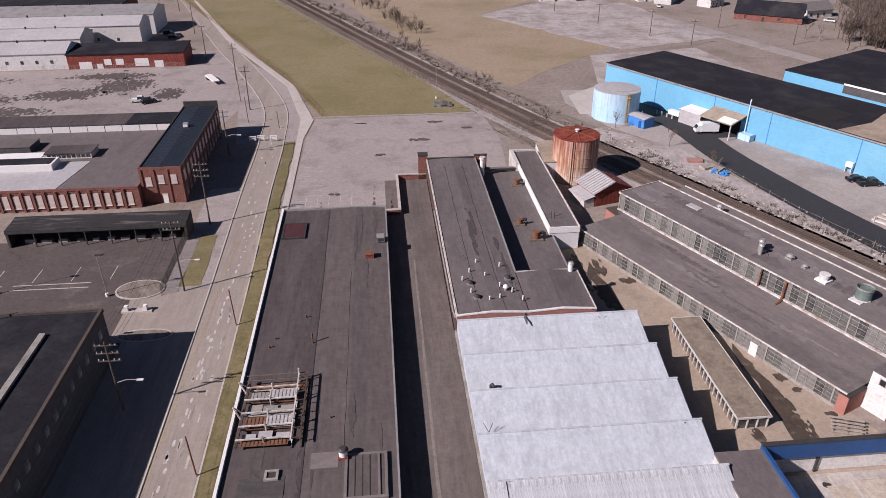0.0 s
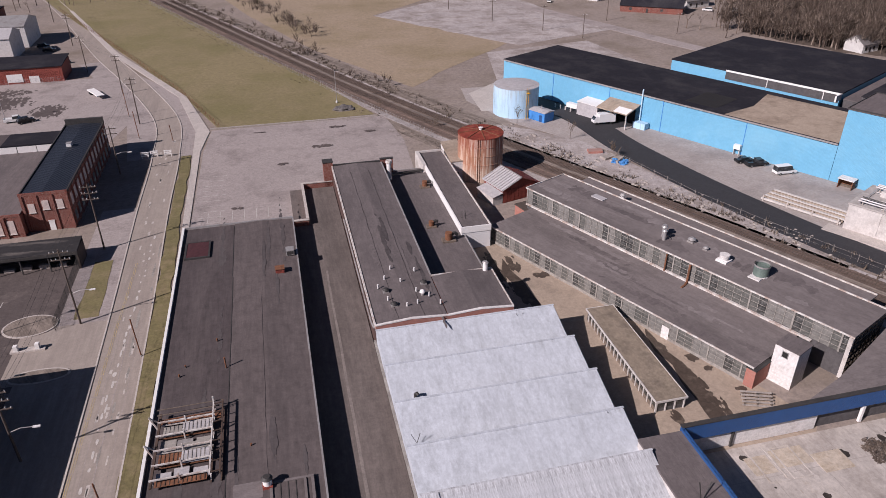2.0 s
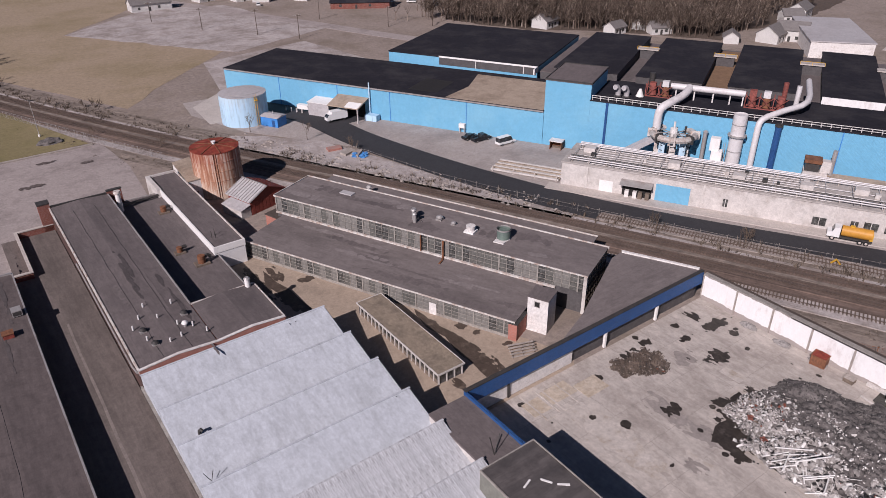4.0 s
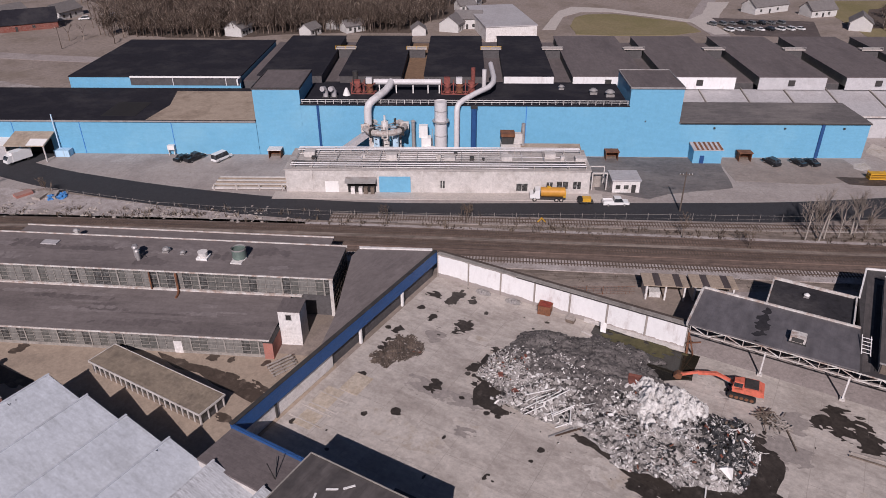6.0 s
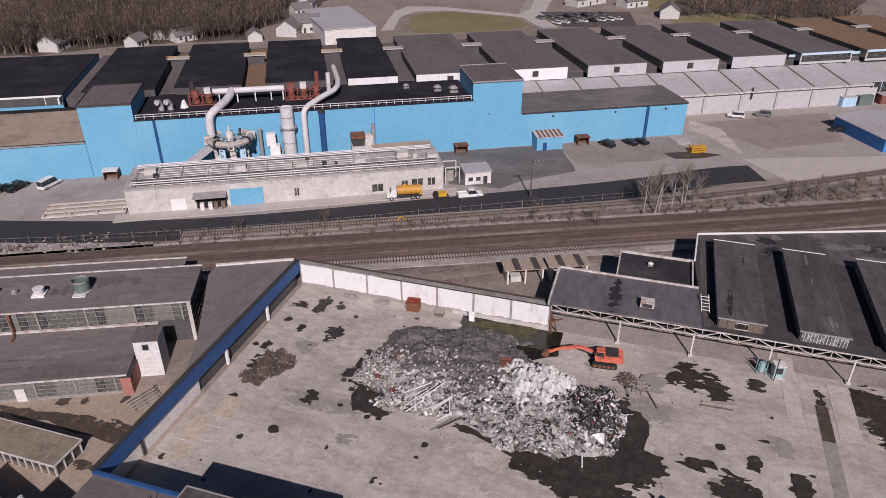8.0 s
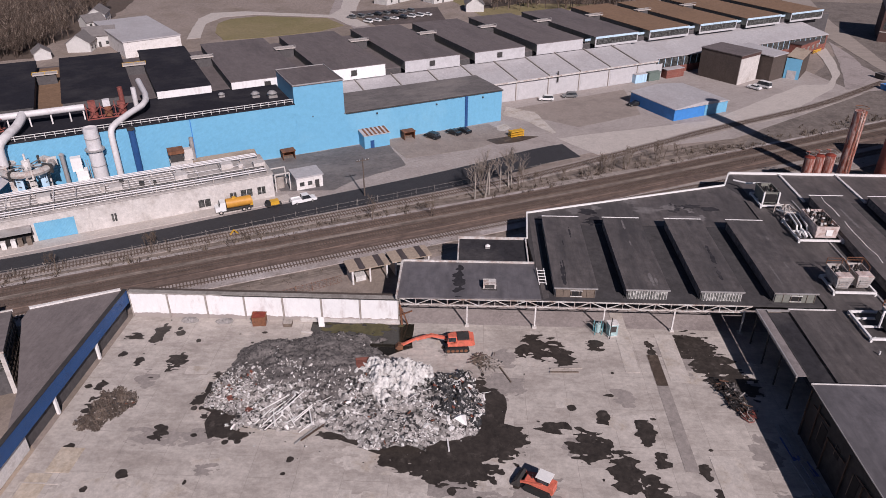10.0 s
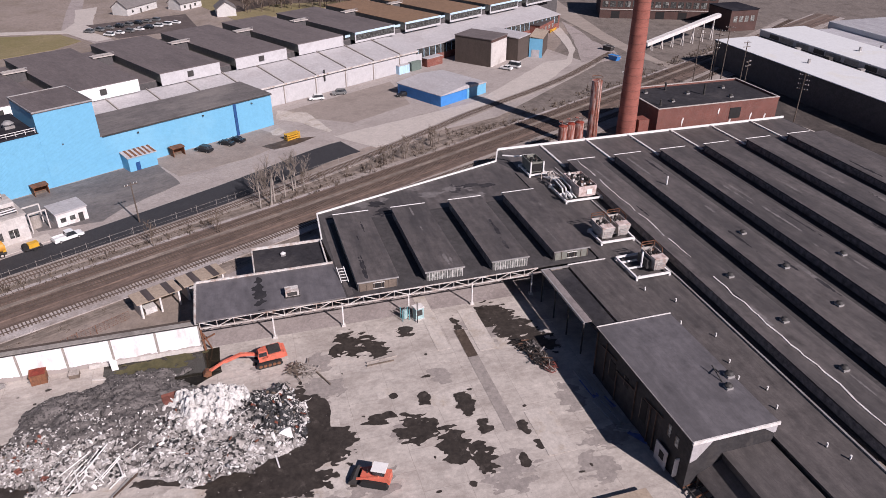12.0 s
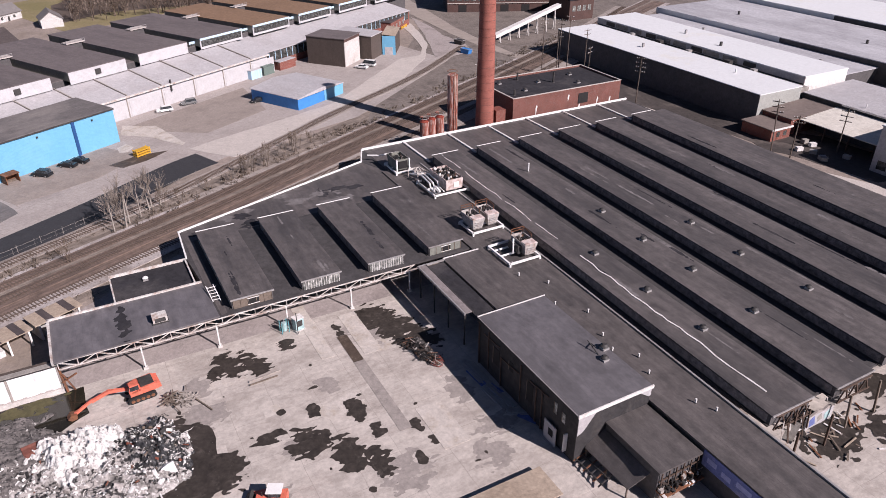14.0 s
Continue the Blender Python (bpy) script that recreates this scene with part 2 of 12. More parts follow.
def streak_mat(name, top, mid, low, zmax, rough=0.75, scale=1.2):
    """Painted or bare steel with run-down streaks, changing with height."""
    m, nt, b = base_mat(name, rough)
    vec = coords(nt, (scale, scale, 0.08))
    tc = nt.nodes.new("ShaderNodeTexCoord")
    sep = nt.nodes.new("ShaderNodeSeparateXYZ")
    nt.links.new(tc.outputs["Object"], sep.inputs[0])
    n = noise_of(nt, vec, 1.4, 6, 0.7)
    dv = nt.nodes.new("ShaderNodeMath")
    dv.operation, dv.inputs[1].default_value = "DIVIDE", zmax * 1.6
    nt.links.new(sep.outputs[2], dv.inputs[0])
    ad = nt.nodes.new("ShaderNodeMath")
    ad.operation = "MULTIPLY_ADD"
    nt.links.new(n, ad.inputs[0])
    ad.inputs[1].default_value = 0.95
    nt.links.new(dv.outputs[0], ad.inputs[2])
    c = ramp(nt, ad.outputs[0], [(0.56, low), (0.72, mid), (0.88, mid), (1.02, top)])
    n5 = noise_of(nt, coords(nt, (scale * 0.8, scale * 0.8, 0.05)), 2.6, 5, 0.7)
    c = mix(nt, 0.5, c, ramp(nt, n5, [(0.34, tint(mid, 0.35)), (0.5, mid), (0.62, tint(low, 1.1))]))
    nt.links.new(c, b.inputs["Base Color"])
    bump(nt, b, n, 0.2, 0.03)
    return m


def glass_mat(name, col=(0.05, 0.06, 0.06), rough=0.15, spots=(0.4, 3.2)):
    m, nt, b = base_mat(name, rough, 0.0, 0.6)
    vec = coords(nt)
    nt.links.new(ramp(nt, noise_of(nt, vec, 1.1, 5, 0.7), [(0.35, tint(col, spots[0])), (0.5, col), (0.66, tint(col, spots[1]))]), b.inputs["Base Color"])
    return m


M = {
    "earth": surf("dry_earth", (0.275, 0.225, 0.195), big=0.03, small=0.8, spread=0.3, dirt=(0.17, 0.135, 0.10), dirt_scale=0.05),
    "dirt_yard": surf("tan_dirt_yard", (0.36, 0.285, 0.222), big=0.07, small=1.2, spread=0.14, dirt=(0.24, 0.19, 0.15), dirt_amount=0.3, dirt_scale=0.12),
    "mud": surf("dark_wet_mud", (0.075, 0.055, 0.043), rough=0.6, big=0.3, small=1.5, spread=0.4, dirt=(0.2, 0.155, 0.12), dirt_amount=0.25, dirt_scale=0.5),
    "gravel": surf("pale_gravel", (0.41, 0.365, 0.35), big=0.06, small=3, spread=0.4, dirt=(0.2, 0.16, 0.135), dirt_amount=0.45, dirt_scale=0.1, bumps=0.6),
    "ballast": surf("brown_ballast", (0.168, 0.120, 0.098), big=0.5, small=3, spread=0.45, dirt=(0.06, 0.045, 0.04), dirt_amount=0.45, dirt_scale=0.6, stretch=(0.07, 1, 1), turn=-58.5, bumps=0.8),
    "weeds": surf("dead_weeds", (0.245, 0.20, 0.168), big=0.4, small=1.6, spread=0.5, dirt=(0.085, 0.066, 0.055), dirt_amount=0.45, dirt_scale=0.45, stretch=(0.12, 1, 1), turn=-58.5, bumps=0.8),
    "lawn": surf("winter_lawn", (0.232, 0.188, 0.102), big=0.025, small=0.7, spread=0.18, dirt=(0.165, 0.145, 0.06), dirt_amount=0.45, dirt_scale=0.03, bumps=0.5),
    "field": surf("dry_field", (0.33, 0.255, 0.18), big=0.02, small=0.6, spread=0.2, dirt=(0.21, 0.165, 0.09), dirt_amount=0.4, dirt_scale=0.02, bumps=0.5),
    "verge": surf("verge_grass", (0.165, 0.14, 0.065), big=0.2, small=2, spread=0.3, dirt=(0.26, 0.2, 0.12), dirt_scale=0.3, bumps=0.6),
    "road": surf("worn_concrete_road", (0.318, 0.27, 0.236), big=0.12, small=1.5, spread=0.14, dirt=(0.25, 0.208, 0.185), dirt_amount=0.4, dirt_scale=0.35, stretch=(1, 0.08, 1), grain=0.5),
    "walk": surf("pavement_concrete", (0.47, 0.42, 0.385), big=0.2, small=3, spread=0.15),
    "lot": surf("grey_parking_lot", (0.34, 0.293, 0.277), big=0.05, small=1.3, spread=0.16, dirt=(0.18, 0.15, 0.14), dirt_amount=0.3, dirt_scale=0.1, cracks=0.11),
    "lot_dark": surf("dark_old_lot", (0.098, 0.078, 0.073), big=0.08, small=1.3, spread=0.22, dirt=(0.19, 0.155, 0.14), dirt_amount=0.2, dirt_scale=0.15, cracks=0.12),
    "asphalt": surf("fresh_black_asphalt", (0.038, 0.037, 0.041), big=0.06, small=3, spread=0.2),
    "apron": surf("plant_yard_concrete", (0.37, 0.325, 0.302), big=0.04, small=1.0, spread=0.14, dirt=(0.23, 0.195, 0.18), dirt_amount=0.3, dirt_scale=0.06, seams=(9, 6, 0.05, 0.75)),
    "apron_dark": surf("dark_yard_asphalt", (0.14, 0.127, 0.124), big=0.06, small=1.0, spread=0.25, dirt=(0.24, 0.215, 0.2), dirt_amount=0.4, dirt_scale=0.12, stretch=(0.5, 1, 1)),
    "slab": surf("bare_factory_slab", (0.475, 0.425, 0.385), big=0.09, small=0.9, spread=0.2, dirt=(0.285, 0.245, 0.218), dirt_amount=0.45, dirt_scale=0.22, stretch=(1, 0.45, 1), seams=(7.4, 6.1, 0.05, 0.74)),
    "slab_patch": surf("pale_slab_patch", (0.50, 0.45, 0.41), big=0.2, small=1.2, spread=0.15, dirt=(0.3, 0.24, 0.18)),
    "wet": surf("wet_slab", (0.045, 0.037, 0.032), rough=0.5, big=0.4, small=1.6, spread=0.45, dirt=(0.13, 0.11, 0.097), dirt_amount=0.15, dirt_scale=0.7, spec=0.3),
    "water": surf("murky_standing_water", (0.022, 0.019, 0.014), rough=0.06, big=0.3, small=2, spread=0.3, bumps=0, spec=0.5, grain=0.0),
    "plastic": surf("torn_black_plastic", (0.03, 0.03, 0.032), rough=0.35, big=0.8, small=3, spread=0.5, dirt=(0.2, 0.19, 0.18), dirt_amount=0.25, dirt_scale=1.2, bumps=1.0),
    "lane": surf("brown_lane_asphalt", (0.150, 0.124, 0.113), big=0.1, small=1.5, spread=0.25, dirt=(0.08, 0.066, 0.06), dirt_scale=0.2, stretch=(1, 0.12, 1)),
    "roof_brown": surf("worn_brown_tar_roof", (0.074, 0.059, 0.059), big=0.06, small=1.2, spread=0.34, dirt=(0.125, 0.102, 0.098), dirt_amount=0.3, dirt_scale=0.16, stretch=(1, 0.12, 1), seams=(1.0, 14.0, 0.03, 0.85)),
    "roof_grey": surf("grey_tar_roof", (0.145, 0.122, 0.12), big=0.06, small=1.2, spread=0.2, dirt=(0.085, 0.072, 0.072), dirt_amount=0.35, dirt_scale=0.12, stretch=(1, 0.25, 1), seams=(1.0, 11.0, 0.03, 0.8)),
    "roof_black": surf("black_membrane_roof", (0.022, 0.021, 0.027), rough=0.95, spec=0.12, big=0.05, small=1.0, spread=0.2, dirt=(0.05, 0.047, 0.05), dirt_scale=0.1),
    "roof_k": surf("dusty_black_tar_roof", (0.108, 0.094, 0.09), rough=0.6, spec=0.5, grain=0.6, big=0.07, small=0.9, spread=0.5, dirt=(0.045, 0.041, 0.041), dirt_amount=0.45, dirt_scale=0.16, stretch=(0.22, 1, 1), seams=(12.0, 1.0, 0.03, 0.8)),
    "roof_kdark": surf("black_tar_roof", (0.036, 0.034, 0.038), big=0.06, small=0.9, spread=0.35, spec=0.15, dirt=(0.09, 0.082, 0.082), dirt_amount=0.28, dirt_scale=0.1),
    "roof_tan": surf("tan_gravel_roof", (0.37, 0.295, 0.23), big=0.06, small=1.5, spread=0.18, dirt=(0.2, 0.15, 0.11), dirt_scale=0.15),
    "roof_rust": surf("rust_brown_roof", (0.212, 0.132, 0.082), big=0.05, small=1.0, spread=0.25),
    "roof_white": surf("white_coated_roof", (0.485, 0.51, 0.55), big=0.12, small=1.6, spread=0.12, dirt=(0.37, 0.385, 0.41), dirt_amount=0.36, dirt_scale=0.6, stretch=(1, 0.18, 1), grain=0.6),
    "roof_whitefar": surf("bright_white_roof", (0.62, 0.625, 0.63), big=0.04, small=0.7, spread=0.06, dirt=(0.6, 0.56, 0.46), dirt_amount=0.1, dirt_scale=0.05, grain=0.25),
    "sheet_white": surf("peeling_white_sheets", (0.54, 0.55, 0.575), big=0.2, small=3, spread=0.2, dirt=(0.17, 0.16, 0.16), dirt_amount=0.36, dirt_scale=1.3, stretch=(1.6, 0.16, 1), vary=0.35),
    "blue": surf("blue_plant_cladding", (0.150, 0.400, 0.585), rough=0.6, big=0.03, small=0.6, spread=0.06, dirt=(0.20, 0.45, 0.61), dirt_scale=0.05, ribs=("X", 1.2), grain=0.25),
    "blue_dark": surf("deep_blue_fascia", (0.025, 0.085, 0.24), rough=0.5, big=0.2, small=1.5, spread=0.15, ribs=("X", 3.0), grain=0.25),
    "blue_shed": surf("royal_blue_paint", (0.05, 0.22, 0.55), rough=0.55, big=0.2, small=1.2, spread=0.12, grain=0.25),
    "white": surf("white_painted_wall", (0.66, 0.63, 0.61), big=0.1, small=1.4, spread=0.1, dirt=(0.4, 0.35, 0.31), dirt_amount=0.25, dirt_scale=0.4),
    "white_clean": surf("white_trim_paint", (0.74, 0.72, 0.70), big=0.3, small=2, spread=0.07, grain=0.25),
    "lilac_roof": surf("pale_grey_metal_roof", (0.43, 0.41, 0.415), rough=0.6, big=0.05, small=0.9, spread=0.12, dirt=(0.36, 0.33, 0.33), dirt_scale=0.1),
    "concrete": surf("pale_concrete_wall", (0.54, 0.505, 0.48), big=0.1, small=1.0, spread=0.12, dirt=(0.3, 0.26, 0.23), dirt_amount=0.3, dirt_scale=0.25),
    "grey_wall": surf("grey_green_wall", (0.19, 0.19, 0.165), big=0.1, small=1.0, spread=0.15),
    "dark_wall": surf("dark_clad_wall", (0.088, 0.081, 0.082), big=0.2, small=1.5, spread=0.25),
    "brown_wall": surf("brown_clad_wall", (0.085, 0.065, 0.055), big=0.2, small=1.5, spread=0.2),
    "brick": brick_mat("red_brick", (0.20, 0.060, 0.043), (0.3, 0.24, 0.21)),
    "brick_old": brick_mat("old_sooty_red_brick", (0.165, 0.062, 0.048), (0.22, 0.17, 0.15)),
    "brick_pink": brick_mat("pale_red_brick", (0.38, 0.15, 0.115), (0.36, 0.28, 0.25)),
    "brick_white": brick_mat("white_painted_brick", (0.30, 0.14, 0.10), (0.36, 0.3, 0.27), paint=(0.68, 0.665, 0.66)),
    "brick_dark": brick_mat("sooty_brick", (0.085, 0.045, 0.038), (0.09, 0.075, 0.07)),
    "chimney": brick_mat("chimney_brick", (0.29, 0.10, 0.075), (0.26, 0.13, 0.1), w=0.5, h=0.25),
    "red_metal": surf("red_barn_cladding", (0.24, 0.055, 0.04), rough=0.7, big=0.2, small=1.5, spread=0.2, ribs=("X", 3)),
    "rust": surf("rusty_steel", (0.20, 0.085, 0.045), rough=0.85, big=0.6, small=4, spread=0.45, dirt=(0.08, 0.045, 0.03), dirt_scale=0.9),
    "rust_tank": streak_mat("rust_streaked_tank", (0.24, 0.045, 0.028), (0.40, 0.19, 0.115), (0.66, 0.57, 0.48), 11.0),
    "silo": surf("flaking_silo_paint", (0.25, 0.07, 0.045), rough=0.8, big=0.5, small=2.2, spread=0.45, dirt=(0.68, 0.6, 0.55), dirt_amount=0.42, dirt_scale=0.8, stretch=(1.3, 1.3, 0.3)),
    "rust_top": surf("red_rusted_lid", (0.20, 0.035, 0.022), big=0.3, small=2, spread=0.45, dirt=(0.36, 0.12, 0.07), dirt_amount=0.25, dirt_scale=0.6),
    "maroon": surf("dull_maroon_metal", (0.065, 0.022, 0.026), big=0.3, small=2, spread=0.25),
    "blue_tank": streak_mat("pale_blue_tank_paint", (0.50, 0.60, 0.66), (0.44, 0.62, 0.76), (0.40, 0.60, 0.76), 9.0, 0.6),
    "steel": surf("galvanised_steel", (0.42, 0.40, 0.39), rough=0.5, metal=0.4, big=0.3, small=3, spread=0.15, dirt=(0.24, 0.2, 0.18), grain=0.25),
    "steel_white": surf("white_painted_steel", (0.60, 0.57, 0.54), rough=0.6, big=0.5, small=4, spread=0.2, dirt=(0.25, 0.13, 0.08), dirt_amount=0.45, dirt_scale=0.8),
    "dark_metal": surf("dark_weathered_metal", (0.05, 0.046, 0.044), rough=0.6, big=0.5, small=3, spread=0.3),
    "rail": surf("rail_steel", (0.16, 0.12, 0.10), rough=0.45, metal=0.6, big=0.5, small=3, spread=0.2),
    "tie": surf("timber_sleeper", (0.14, 0.105, 0.085), big=0.5, small=6, spread=0.35, stretch=(1, 1, 1), vary=0.5),
    "wood": surf("weathered_timber", (0.16, 0.125, 0.10), big=0.5, small=5, spread=0.3),
    "pole": surf("pole_timber", (0.11, 0.085, 0.07), big=0.5, small=5, spread=0.25),
    "bark": surf("grey_bark", (0.15, 0.115, 0.09), big=0.5, small=4, spread=0.3),
    "twig": surf("winter_twigs", (0.155, 0.115, 0.085), big=0.5, small=4, spread=0.35),
    "glass": glass_mat("dusty_window_glass", (0.055, 0.055, 0.053), 0.2, (0.4, 2.7)),
    "glass_grime": glass_mat("grimy_wired_glass", (0.10, 0.098, 0.09), 0.5, (0.6, 1.5)),
    "glass_milk": glass_mat("whitened_glass", (0.165, 0.157, 0.145), 0.6, (0.7, 1.35)),
    "glass_pale": glass_mat("milky_glazing", (0.15, 0.15, 0.14), 0.4),
    "pane_pink": surf("boarded_white_window", (0.56, 0.47, 0.43), big=0.3, small=2, spread=0.1),
    "orange": surf("orange_machine_paint", (0.70, 0.17, 0.11), rough=0.45, big=0.6, small=4, spread=0.15, dirt=(0.2, 0.08, 0.04), dirt_scale=1.0, grain=0.25),
    "yellow": surf("yellow_paint", (0.60, 0.33, 0.03), rough=0.5, big=0.5, small=3, spread=0.15, grain=0.25),
    "tanker": surf("amber_tank_paint", (0.55, 0.26, 0.04), rough=0.5, big=0.5, small=3, spread=0.15, grain=0.25),
    "rubber": surf("black_rubber", (0.02, 0.02, 0.02), rough=0.8, spread=0.2),
    "car_white": surf("white_car_paint", (0.72, 0.71, 0.70), rough=0.25, big=0.5, small=3, spread=0.04, bumps=0, grain=0.0),
    "car_black": surf("black_car_paint", (0.02, 0.021, 0.024), rough=0.2, big=0.5, small=3, spread=0.1, bumps=0, grain=0.0),
    "car_grey": surf("grey_car_paint", (0.16, 0.16, 0.16), rough=0.3, big=0.5, small=3, spread=0.1, bumps=0, grain=0.0),
    "car_glass": glass_mat("car_glass", (0.03, 0.035, 0.04), 0.05),
    "rubble_dark": surf("dark_crushed_rubble", (0.15, 0.134, 0.128), big=0.4, small=3, spread=0.5, dirt=(0.03, 0.028, 0.027), dirt_scale=1.2, bumps=1.0),
    "rubble_pale": surf("pale_plaster_rubble", (0.62, 0.60, 0.58), big=0.5, small=3, spread=0.3, dirt=(0.25, 0.22, 0.2), dirt_scale=1.0, bumps=1.0),
    "rubble_mix": surf("mixed_grey_rubble", (0.36, 0.335, 0.32), big=0.8, small=2.5, spread=0.6, dirt=(0.05, 0.045, 0.04), dirt_amount=0.5, dirt_scale=0.5, bumps=1.0),
    "moss": surf("mossy_wet_concrete", (0.085, 0.075, 0.035), big=0.3, small=2, spread=0.4, dirt=(0.04, 0.04, 0.02), dirt_scale=0.5),
    "tarp": surf("blue_tarp", (0.06, 0.22, 0.5), rough=0.5, big=0.8, small=4, spread=0.3),
    "teal": surf("teal_machine_paint", (0.12, 0.32, 0.34), rough=0.5, spread=0.15),
    "green": surf("grey_green_paint", (0.13, 0.17, 0.15), rough=0.6, spread=0.2),
    "paint_line": surf("worn_white_line", (0.48, 0.45, 0.42), big=0.5, small=4, spread=0.25, dirt=(0.3, 0.26, 0.23), dirt_scale=1.0),
    "stone": surf("grey_stone", (0.34, 0.3, 0.27), big=0.5, small=3, spread=0.25),
    "house": surf("house_siding", (0.60, 0.58, 0.56), big=0.3, small=2, spread=0.08, ribs=("Z", 3), grain=0.25),
    "shingle": surf("grey_shingles", (0.17, 0.155, 0.15), big=0.3, small=2, spread=0.2),
    "roof_pale": surf("pale_grey_tar_roof", (0.185, 0.158, 0.153), big=0.06, small=1.2, spread=0.18, dirt=(0.11, 0.093, 0.09), dirt_amount=0.35, dirt_scale=0.12, stretch=(0.3, 1, 1), seams=(12.0, 1.1, 0.03, 0.85)),
    "grimy": surf("grimy_window_frame", (0.30, 0.275, 0.25), big=0.5, small=3, spread=0.25, dirt=(0.13, 0.11, 0.1)),
    "litter": surf("leaf_litter", (0.10, 0.075, 0.06), big=0.05, small=0.8, spread=0.35),
    "pit": surf("dark_void", (0.02, 0.018, 0.018), spread=0.2),
}


def island_mat(name, stops, rough=0.85):
    """Broken bits, each of its own colour."""
    m, nt, b = base_mat(name, rough)
    geo = nt.nodes.new("ShaderNodeNewGeometry")
    r = nt.nodes.new("ShaderNodeValToRGB")
    r.color_ramp.interpolation = "CONSTANT"
    e = r.color_ramp.elements
    while len(e) < len(stops):
        e.new(0.5)
    for el, (p, c) in zip(e, stops):
        el.position, el.color = p, (*c, 1)
    nt.links.new(geo.outputs["Random Per Island"], r.inputs[0])
    c = mix(nt, 0.5, r.outputs[0], ramp(nt, noise_of(nt, coords(nt), 2.0, 4), [(0.3, (0.45, 0.45, 0.45)), (0.65, (1, 1, 1))]), "MULTIPLY")
    nt.links.new(c, b.inputs["Base Color"])
    return m


M["bits"] = island_mat("mixed_broken_bits", [(0.0, (0.74, 0.72, 0.70)), (0.27, (0.52, 0.49, 0.47)), (0.45, (0.3, 0.275, 0.26)), (0.62, (0.04, 0.037, 0.036)), (0.9, (0.16, 0.12, 0.09)), (0.975, (0.22, 0.07, 0.045))])
M["stones"] = island_mat("dark_stones", [(0.0, (0.05, 0.045, 0.044)), (0.35, (0.085, 0.077, 0.075)), (0.65, (0.13, 0.12, 0.115)), (0.86, (0.2, 0.185, 0.175)), (0.965, (0.5, 0.48, 0.46))])
M["twigs"] = island_mat("bare_twigs", [(0.0, (0.07, 0.049, 0.038)), (0.35, (0.125, 0.091, 0.07)), (0.65, (0.185, 0.138, 0.107)), (0.9, (0.31, 0.25, 0.205))])
M["stalks"] = island_mat("dead_stalks", [(0.0, (0.075, 0.055, 0.043)), (0.35, (0.125, 0.095, 0.073)), (0.7, (0.19, 0.15, 0.115)), (0.92, (0.28, 0.235, 0.19))])
M["slab_stain"] = surf("stained_slab", (0.29, 0.255, 0.235), big=0.3, small=1.2, spread=0.2, dirt=(0.33, 0.29, 0.265), dirt_amount=0.3, dirt_scale=0.5)
M["plaster"] = surf("white_painted_plaster", (0.76, 0.745, 0.74), big=0.15, small=1.2, spread=0.05, dirt=(0.5, 0.44, 0.42), dirt_amount=0.2, dirt_scale=0.5, stretch=(1, 1, 0.4), grain=0.2)
M["brick_pale"] = brick_mat("limewashed_brick", (0.30, 0.17, 0.13), (0.36, 0.31, 0.28), paint=(0.34, 0.30, 0.28))
M["duct"] = surf("pale_duct_paint", (0.60, 0.575, 0.575), rough=0.5, big=0.3, small=2, spread=0.08, dirt=(0.4, 0.36, 0.35), dirt_amount=0.2, dirt_scale=0.4, grain=0.3)
M["annex_roof"] = surf("pale_dusty_roof", (0.42, 0.385, 0.36), big=0.1, small=1.5, spread=0.2, dirt=(0.26, 0.235, 0.22), dirt_scale=0.3)
M["cinder"] = surf("dark_cinder_ground", (0.06, 0.05, 0.046), big=0.04, small=1.0, spread=0.4, dirt=(0.2, 0.165, 0.145), dirt_amount=0.25, dirt_scale=0.08)
M["grey_sheet"] = surf("grey_green_cladding", (0.34, 0.34, 0.315), rough=0.6, big=0.1, small=1.0, spread=0.12, ribs=("Y", 1.2))
M["roof_cream"] = surf("cream_sheet_roof", (0.6, 0.56, 0.5), big=0.08, small=0.8, spread=0.12, dirt=(0.42, 0.37, 0.32), dirt_amount=0.3, dirt_scale=0.2)
M["roof_patchy"] = surf("patched_pale_roof", (0.44, 0.43, 0.45), big=0.06, small=0.7, spread=0.14, dirt=(0.27, 0.26, 0.275), dirt_amount=0.45, dirt_scale=0.07, stretch=(0.4, 1, 1), seams=(9, 7, 0.08, 0.85))
M["scrub"] = surf("scrubby_dirt", (0.20, 0.168, 0.148), big=0.12, small=1.4, spread=0.45, dirt=(0.075, 0.062, 0.055), dirt_amount=0.45, dirt_scale=0.12, bumps=0.6)
# near-black wall colour that holds the deep shade of the high block's facade
M["shaded_wall"] = surf("shaded_black_wall", (0.036, 0.033, 0.034), big=0.3, small=1.5, spread=0.4, dirt=(0.07, 0.06, 0.055), dirt_amount=0.3, dirt_scale=0.5)
M["roof_hall_worn"] = surf("worn_brown_tar", (0.098, 0.083, 0.082), big=0.3, small=1.5, spread=0.3, dirt=(0.065, 0.054, 0.054), dirt_amount=0.5, dirt_scale=0.3, stretch=(1, 0.12, 1))
# tar darker than the bays' roofs: valley shadow is put into its colour
M["roof_gully"] = surf("shaded_gully_tar", (0.062, 0.057, 0.058), big=0.15, small=1.0, spread=0.4, dirt=(0.05, 0.045, 0.046), dirt_amount=0.4, dirt_scale=0.2)
M["plaster_bits"] = island_mat("white_plaster_bits", [(0.0, (0.74, 0.72, 0.70)), (0.5, (0.6, 0.57, 0.55)), (0.75, (0.42, 0.39, 0.37)), (0.92, (0.2, 0.18, 0.17))])
